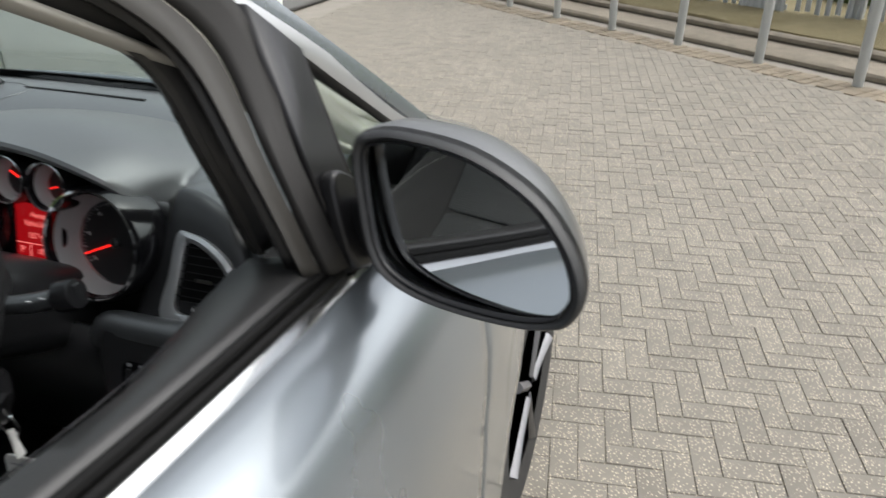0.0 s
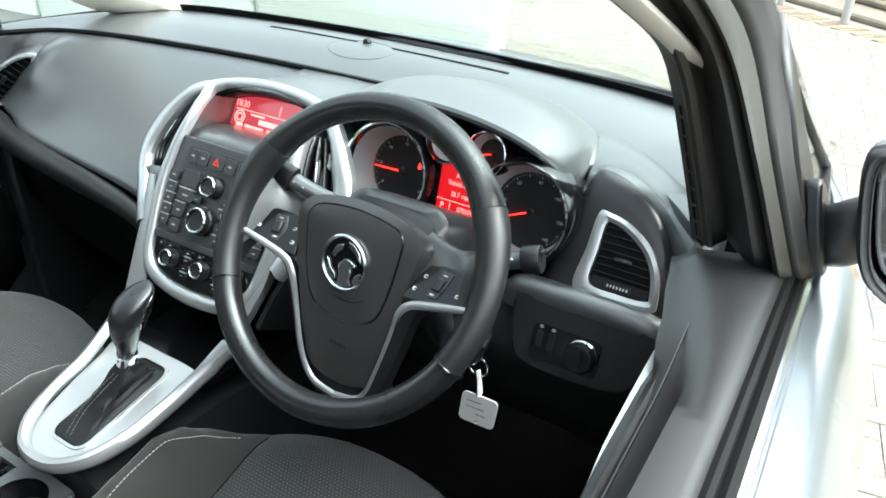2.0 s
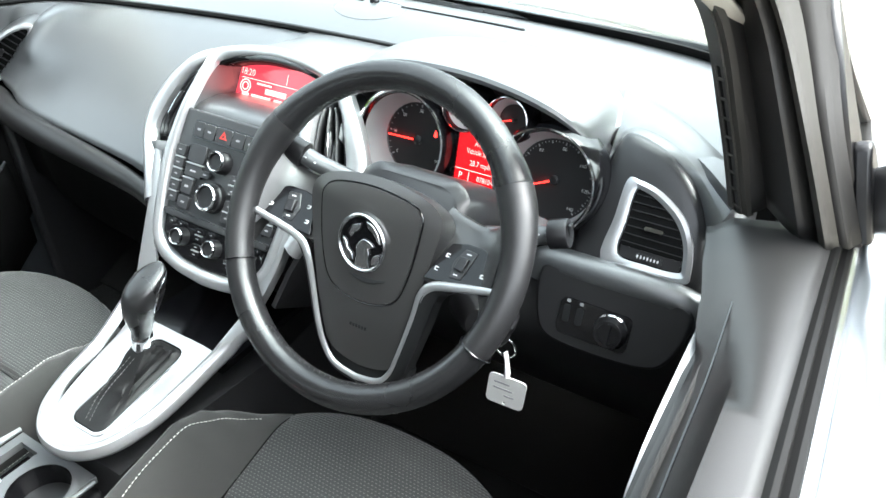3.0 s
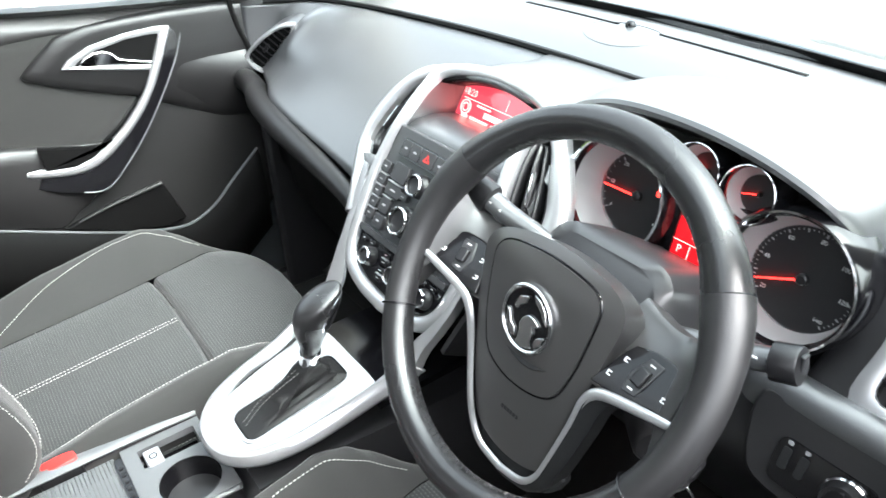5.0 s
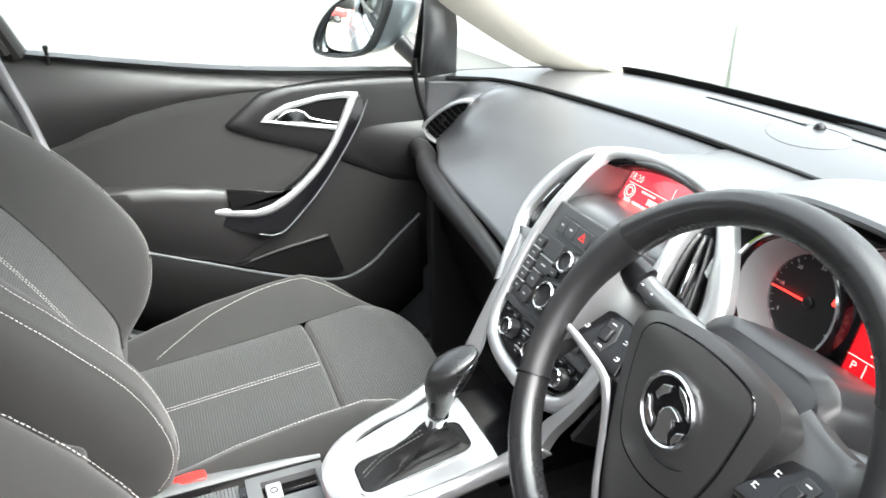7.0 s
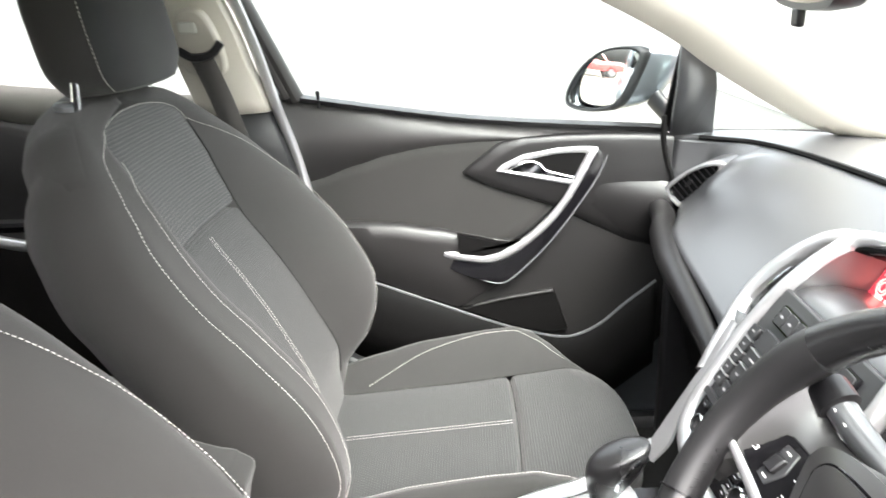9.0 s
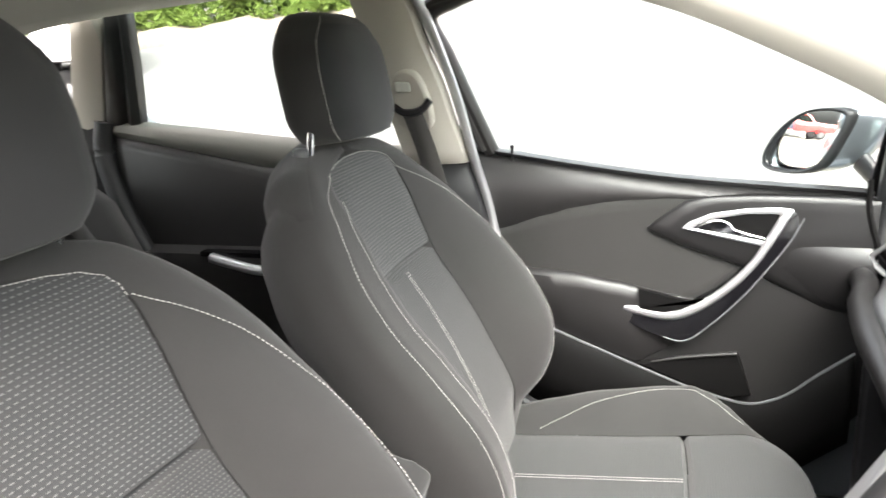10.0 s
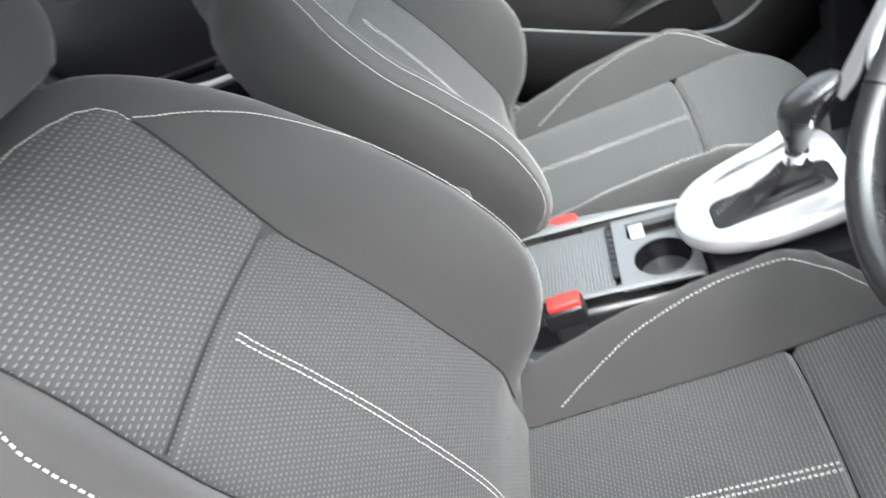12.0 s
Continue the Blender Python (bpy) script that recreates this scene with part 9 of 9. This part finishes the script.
# black quarter trim inside
rows = [[V(-0.752, 0.205, 0.99), V(-0.760, 0.240, 0.99), V(-0.772, 0.295, 0.99)], [V(-0.722, 0.205, 1.10), V(-0.73, 0.235, 1.10), V(-0.738, 0.285, 1.09)], [V(-0.690, 0.200, 1.215), V(-0.695, 0.225, 1.20), V(-0.70, 0.262, 1.175)]]
part("quarter_trim", rows_mesh(rows), M_DASH, door_l, "dark moulded trim by the quarter glass", solid=0.01)
# frame of the passenger window: down the B pillar, along the top
frm = cr([V(-0.775, -0.555, 1.09), V(-0.745, -0.585, 1.18), V(-0.705, -0.625, 1.30), V(-0.668, -0.645, 1.385), V(-0.640, -0.52, 1.412), V(-0.632, -0.30, 1.395), V(-0.645, -0.13, 1.345), V(-0.668, 0.03, 1.285), V(-0.70, 0.20, 1.205)], 6)
part("window_frame", tube([p + V(0, 0, 0.012 * min(1, max(0, (p.y + 0.60) / 0.12))) if p.z > 1.2 else p for p in frm], [0.017 - 0.010 * min(1, max(0, (p.y + 0.60) / 0.12)) * (p.z > 1.2) for p in frm], 10, flat=1.3, up=(1, 0, 0)), M_FRAME, door_l, "dark window frame")
part("frame_seal", tube([p + V(0.022, -0.014, 0.006) for p in frm if p.y < -0.5 or p.z < 1.2], 0.009, 8), M_RUBBER, door_l, "black rubber door seal")

pil = thing("b_pillar", (-0.70, -0.68, 0.30), "pale grey pillar trim with dark lower cover and belt anchor", "pillar")
rows = []
for t in span(0, 1, 12):
    z = 1.075 + 0.36 * t
    yf = lerp_table([(1.075, -0.594), (1.20, -0.622), (1.37, -0.662), (1.435, -0.678)], z)
    w = 0.155 - 0.03 * t
    x = -0.705 + 0.115 * t ** 1.2
    rows.append([V(x - 0.03, yf + 0.002, z), V(x - 0.004, yf - 0.006, z), V(x + 0.006, yf - 0.03, z), V(x + 0.010, yf - w * 0.5, z), V(x + 0.004, yf - w * 0.9, z), V(x - 0.03, yf - w, z)])
part("upper_trim", rows_mesh(rows), M_PILLAR, pil, "pale grey upper pillar trim", solid=0.008)
rows = []
for t in span(0, 1, 10):
    z = 0.30 + 0.775 * t
    yf = lerp_table([(0.30, -0.56), (0.83, -0.545), (0.95, -0.56), (1.075, -0.598)], z)
    rows.append([V(-0.745, yf, z), V(-0.72, yf - 0.01, z), V(-0.708 , yf - 0.05, z), V(-0.706, yf - 0.13, z), V(-0.74, yf - 0.18, z)])
part("lower_trim", rows_mesh(rows), M_DARKPLASTIC, pil, "black lower pillar cover", solid=0.008)
edge = cr([V(-0.748, -0.535, 0.62), V(-0.748, -0.538, 0.83), V(-0.742, -0.558, 0.97), V(-0.728, -0.584, 1.08), V(-0.700, -0.610, 1.22), V(-0.655, -0.645, 1.36), V(-0.615, -0.665, 1.43)], 6)
part("aperture_edge", tube(edge, 0.013, 10, flat=0.8), M_SILVER, pil, "bright painted door opening edge")
dr = part("anchor_plate", prism(frame_of((-0.652, -0.690, 1.215), (0.25, 0.97, 0), (0.28, 0, 0.96)), flat2([(-0.045, -0.055), (0.03, -0.06), (0.04, 0.0), (0.02, 0.06), (-0.03, 0.06), (-0.05, 0.0)], 4), -0.012, 0.006), M_PILLAR, pil, "pale belt height adjuster", bevel=0.006)
part("adjuster_button", box((-0.640, -0.705, 1.245), (0.014, 0.035, 0.022)), M_HEADLINE, dr, bevel=0.004)
part("belt_guide", tube(cr([V(-0.640, -0.728, 1.205), V(-0.632, -0.70, 1.192), V(-0.628, -0.665, 1.198), V(-0.63, -0.645, 1.218)], 4), 0.008, 8), M_SATINBLACK, dr, "black belt guide loop")
belt = thing("seat_belt", (-0.655, -0.60, 0.80), "dark grey passenger seat belt hanging from the pillar", "seat belt")
bl = cr([V(-0.636, -0.690, 1.200), V(-0.648, -0.668, 1.12), V(-0.655, -0.645, 1.02), V(-0.660, -0.622, 0.90), V(-0.665, -0.60, 0.74), V(-0.67, -0.585, 0.55)], 6)
part("webbing", rows_mesh([[p + V(-0.004, -0.023, 0), p + V(0.0, 0.023, 0)] for p in bl], uv=lambda i, j: (j * 0.046, i * 0.01)), M_BELT, belt, "dark grey belt webbing", solid=0.0015)
part("belt_tongue", box(V(-0.658, -0.625, 0.965), (0.012, 0.03, 0.03)), M_SATINBLACK, belt, bevel=0.003)

# front pillar trims inside
for s in (1, -1):
    lowp = cr([V(0.700, 0.60, 0.965), V(0.688, 0.455, 1.008), V(0.665, 0.263, 1.120), V(0.640, 0.158, 1.192), V(0.605, 0.0, 1.275), V(0.572, -0.16, 1.350), V(0.545, -0.33, 1.41)], 6)
    upp = cr([V(0.640, 0.70, 0.970), V(0.640, 0.560, 1.035), V(0.618, 0.37, 1.160), V(0.600, 0.26, 1.225), V(0.572, 0.09, 1.318), V(0.548, -0.08, 1.39), V(0.525, -0.28, 1.435)], 6)
    rows = []
    for a, b in zip(lowp, upp):
        n_ = V(-0.75, -0.45, 0.1)
        rows.append([mx(a + V(0.02, 0.01, 0), s), mx(a, s), mx(a.lerp(b, 0.3) + n_ * 0.018, s), mx(a.lerp(b, 0.7) + n_ * 0.018, s), mx(b, s), mx(b + V(0.01, 0.03, 0), s)])
    tr = part("pillar_trim", rows_mesh(rows), M_PILLAR, car, "pale beige windscreen pillar trim", solid=0.006)
part("header_trim", rows_mesh([[V(x, -0.33 - d + 0.03 * (1 - (x / 0.54) ** 2), 1.430 - d * 0.02 + 0.04 * (1 - (x / 0.54) ** 2)) for x in span(-0.54, 0.54, 14)] for d in (0, 0.05, 0.1)]), M_HEADLINE, car, solid=0.02)

# inside mirror
ivm = thing("inside_mirror", (0.0, 0.16, 1.30), "black framed inside mirror hanging from the windscreen", "mirror")
fm = frame_of((-0.015, 0.115, 1.302), (0.985, -0.17, 0), (0.0, 0.10, 0.99))
mo = flat2([(-0.118, 0.012), (-0.112, 0.030), (-0.06, 0.037), (0.06, 0.037), (0.112, 0.030), (0.118, 0.012), (0.112, -0.022), (0.085, -0.034), (0.0, -0.038), (-0.085, -0.034), (-0.112, -0.022)], 4)
shell_ = [[fm(a * k, b * k, c) for a, b in mo] for k, c in ((0.93, 0.001), (1.0, 0.0), (1.0, -0.012), (0.92, -0.028), (0.6, -0.038), (0.1, -0.040))]
part("shell", rows_mesh(shell_, close_u=True, caps=True), M_SATINBLACK, ivm, "black mirror shell")
part("mirror_glass", prism(fm, offset_in(mo, 0.006), -0.001, 0.0016), M_MIRROR, ivm, "mirror glass", smooth=False)
part("mount", tube([fm(0.0, 0.0, -0.036), V(0.0, 0.20, 1.33), V(0.0, 0.20, 1.355)], [0.012, 0.012, 0.02], 10), M_SATINBLACK, ivm)
part("dip_lever", box(fm(0.0, -0.045, -0.004), (0.018, 0.008, 0.018)), M_SATINBLACK, ivm, bevel=0.003)

# rear door on the passenger side
rd = thing("rear_door", (-0.76, -1.05, 0.30), "closed rear passenger door with dark trim and silver pull", "car door")
RX = -0.752
rows = []
REAR_SILL = smooth_table([(-1.60, 1.192), (-1.55, 1.188), (-1.39, 1.170), (-1.23, 1.152), (-1.06, 1.132), (-0.70, 1.100)])
for y in span(-1.54, -0.70, 30):
    z = lerp_table(REAR_SILL, y)
    dz = lerp_table([(-1.54, 0.045), (-1.38, 0.058), (-1.22, 0.070), (-1.08, 0.080), (-0.70, 0.095)], y)
    rows.append([V(-0.785, y, z - 0.01), V(-0.785, y, z), V(-0.765, y, z + 0.002), V(RX + 0.006, y, z - dz * 0.2), V(RX + 0.012, y, z - dz * 0.58), V(RX + 0.004, y, z - dz * 0.9), V(RX - 0.004, y, z - dz)])
part("upper_trim", rows_mesh(rows), M_REARTRIM, rd, "grey upper rear door trim", solid=0.005)
rows = []
for y in span(-1.54, -0.70, 30):
    z = lerp_table(REAR_SILL, y) - lerp_table([(-1.54, 0.041), (-1.38, 0.053), (-1.22, 0.065), (-1.08, 0.075), (-0.70, 0.090)], y)
    rows.append([V(RX + 0.002, y, z), V(RX + 0.008, y, z - 0.03), V(RX + 0.004, y, 0.92), V(RX + 0.004, y, 0.86), V(RX + 0.045, y, 0.848), V(RX + 0.05, y, 0.82), V(RX + 0.03, y, 0.74), V(RX + 0.01, y, 0.6), V(RX, y, 0.36)])
part("lower_trim", rows_mesh(rows), M_DOORSKIN, rd, "dark lower rear door trim", solid=0.005)
part("pull_handle", tube(cr([V(RX + 0.058, -1.265, 0.846), V(RX + 0.062, -1.22, 0.836), V(RX + 0.060, -1.14, 0.818), V(RX + 0.05, -1.06, 0.815)], 5), 0.014, 10, flat=0.9), M_SILVER, rd, "satin silver rear door pull")
part("pull_cup", box((RX + 0.04, -1.20, 0.853), (0.03, 0.20, 0.012)), M_GLOSSBLACK, rd, smooth=False)
rows = []
for z, x, yr, yl in ((1.13, -0.775, -1.475, -1.585), (1.18, -0.760, -1.461, -1.568), (1.25, -0.736, -1.437, -1.533), (1.315, -0.712, -1.413, -1.50), (1.39, -0.684, -1.39, -1.46), (1.47, -0.655, -1.365, -1.42)):
    rows.append([V(x - 0.02, yr + 0.004, z), V(x + 0.004, yr, z), V(x + 0.014, yr + (yl - yr) * 0.2, z), V(x + 0.004, yr + (yl - yr) * 0.36, z), V(x + 0.016, yr + (yl - yr) * 0.5, z), V(x + 0.018, yr + (yl - yr) * 0.8, z), V(x + 0.006, yl, z), V(x - 0.02, yl - 0.004, z)])
part("window_frame", rows_mesh(rows), M_FRAME, rd, "dark rear window frame", solid=0.004)
part("frame_top", tube(cr([V(-0.655, -1.38, 1.472), V(-0.63, -1.15, 1.485), V(-0.63, -0.80, 1.46)], 6), 0.016, 8), M_FRAME, rd)
rg = part("window_glass", rows_mesh([[V(-0.800 + 0.36 * (z - 1.0), y, z) for z in span(lerp_table(SILL, y) - 0.01, 1.47, 4)] for y in span(-1.46, -0.72, 8)]), M_GLASS, rd)
rg.visible_shadow = False
part("door_seal", tube(cr([V(-0.742, -1.560, 1.185), V(-0.735, -1.572, 1.10), V(-0.732, -1.545, 0.98), V(-0.728, -1.50, 0.87), V(-0.722, -1.44, 0.77), V(-0.72, -1.33, 0.62)], 6), 0.026, 12), M_DARKPLASTIC, rd, "dark curved door seal")
# wheel-arch panel and bare side behind the driver
part("rear_side_trim", rows_mesh([[V(0.74, y, z) for z in span(0.3, lerp_table(SILL, y), 4)] for y in span(-1.6, -0.66, 8)]), M_DOORSKIN, car, "dark rear side trim", solid=0.01)
rows = []
for t in span(0, 1, 8):
    z = 0.30 + 1.13 * t
    x = 0.74 if z < 1.08 else 0.74 - 0.36 * (z - 1.08)
    yf = -0.60 - 0.10 * max(0, (z - 1.05) / 0.38)
    rows.append([V(x + 0.03, yf, z), V(x, yf - 0.01, z), V(x - 0.01, yf - 0.07, z), V(x + 0.02, yf - 0.14, z)])
part("driver_b_pillar", rows_mesh(rows), M_PILLAR, car, "pale grey driver side pillar trim", solid=0.008)
part("rear_side_glass", rows_mesh([[V(0.800 - 0.36 * (z - 1.0), y, z) for z in span(lerp_table(SILL, y) - 0.01, 1.43, 4)] for y in span(-1.46, -0.74, 8)]), M_DARKGLASS, car, "dark rear side window")
part("chrome_strip", rows_mesh([[p + V(-0.006, 0, -0.004), p + V(-0.004, 0, 0.003), p + V(0.004, 0, 0.0), p + V(0.010, 0, -0.012)] for p in [V(0.806, y, lerp_table(SILL, y) - 0.014) for y in span(-1.5, -0.64, 16)]]), M_CHROME, car, "bright chrome strip below the rear window", solid=0.002)


# ---- paving: herringbone blocks, the nearest as single pieces ----
def block_mesh(material):
    L, W, c = 0.0714, 0.0353, 0.0015
    bm = bmesh.new()
    lo = [bm.verts.new((sx * L, sy * W, -0.012)) for sx, sy in ((-1, -1), (1, -1), (1, 1), (-1, 1))]
    mid = [bm.verts.new((sx * L, sy * W, -0.003)) for sx, sy in ((-1, -1), (1, -1), (1, 1), (-1, 1))]
    hi = [bm.verts.new((sx * (L - c), sy * (W - c), 0.0)) for sx, sy in ((-1, -1), (1, -1), (1, 1), (-1, 1))]
    for a, b in ((lo, mid), (mid, hi)):
        for k in range(4):
            bm.faces.new([a[k], a[(k + 1) % 4], b[(k + 1) % 4], b[k]])
    bm.faces.new(hi)
    me = bpy.data.meshes.new("paving_block")
    bm.to_mesh(me)
    bm.free()
    me.materials.append(material)
    return me


paving = thing("paving", (1.4, 2.0, 0), "buff grey concrete block paving laid in herringbone", "paving", kind="structure")
block_me = block_mesh(M_BLOCK)
TURN_P = radians(8)
cT, sT = math.cos(TURN_P), math.sin(TURN_P)
rest_v, rest_f = [], []
rnd = random.Random(11)
cells = []
PITCH = 0.072
for i in range(-100, 155):
    for j in range(-100, 155):
        k = (i - j) % 4
        if k == 0:
            cells.append(((i + 1) * PITCH, (j + 0.5) * PITCH, 0))
        elif k == 3:
            cells.append(((i + 0.5) * PITCH, (j + 1) * PITCH, 1))
base_verts = [tuple(v.co) for v in block_me.vertices]
base_faces = [tuple(p.vertices) for p in block_me.polygons]
PAV0 = V(1.0, 1.0, 0)
count = 0
for u, v, turned in cells:
    x, y = PAV0.x + cT * u - sT * v, PAV0.y + sT * u + cT * v
    off = (V(x, y, 0) - POST0).dot(OVER)
    if off > -0.34 or x < -2.6 or y < -1.0 or x > 6.5:
        continue
    near = 0.86 < x < 2.2 and 0.75 < y < 2.6
    if abs(x) < 0.8 and y < 1.7:
        continue
    a = TURN_P + (math.pi / 2 if turned else 0) + radians(rnd.uniform(-0.8, 0.8))
    dz = rnd.uniform(-0.0018, 0.0012)
    if near and count < 300:
        ob = new("block", block_me)
        ob.parent = paving
        ob.matrix_parent_inverse = Matrix.Translation(paving.location).inverted()
        ob.matrix_basis = Matrix.Translation((x, y, dz)) @ Matrix.Rotation(a, 4, "Z")
        count += 1
    else:
        c, s = math.cos(a), math.sin(a)
        n0 = len(rest_v)
        rest_v += [(x + c * p[0] - s * p[1], y + s * p[0] + c * p[1], p[2] + dz) for p in base_verts]
        rest_f += [tuple(n0 + q for q in f) for f in base_faces]
me = bpy.data.meshes.new("block_field")
me.from_pydata(rest_v, [], rest_f)
me.materials.append(M_BLOCK)
field = new("block_field", me)
field.parent = paving
field.matrix_parent_inverse = Matrix.Translation(paving.location).inverted()
tagged(field, kind="stuff")
# edge course under the bollards
course = thing("edge_course", yard_line(4, 0.1, 0), "row of mossy old paving blocks under the bollards", "paving", kind="structure")
me2 = block_mesh(M_BLOCKOLD)
for i in range(150):
    for b in (-0.25, -0.10):
        a = -3 + 0.074 * i
        p = yard_line(a, b + 0.01 * math.sin(i * 1.3), 0.002 + 0.004 * math.sin(i * 2.1 + b))
        if i > 148:
            continue
        ob = new("block", me2)
        ob.parent = course
        ob.matrix_parent_inverse = Matrix.Translation(course.location).inverted()
        ob.matrix_basis = Matrix.Translation(p) @ Matrix.Rotation(ang + math.pi / 2, 4, "Z")
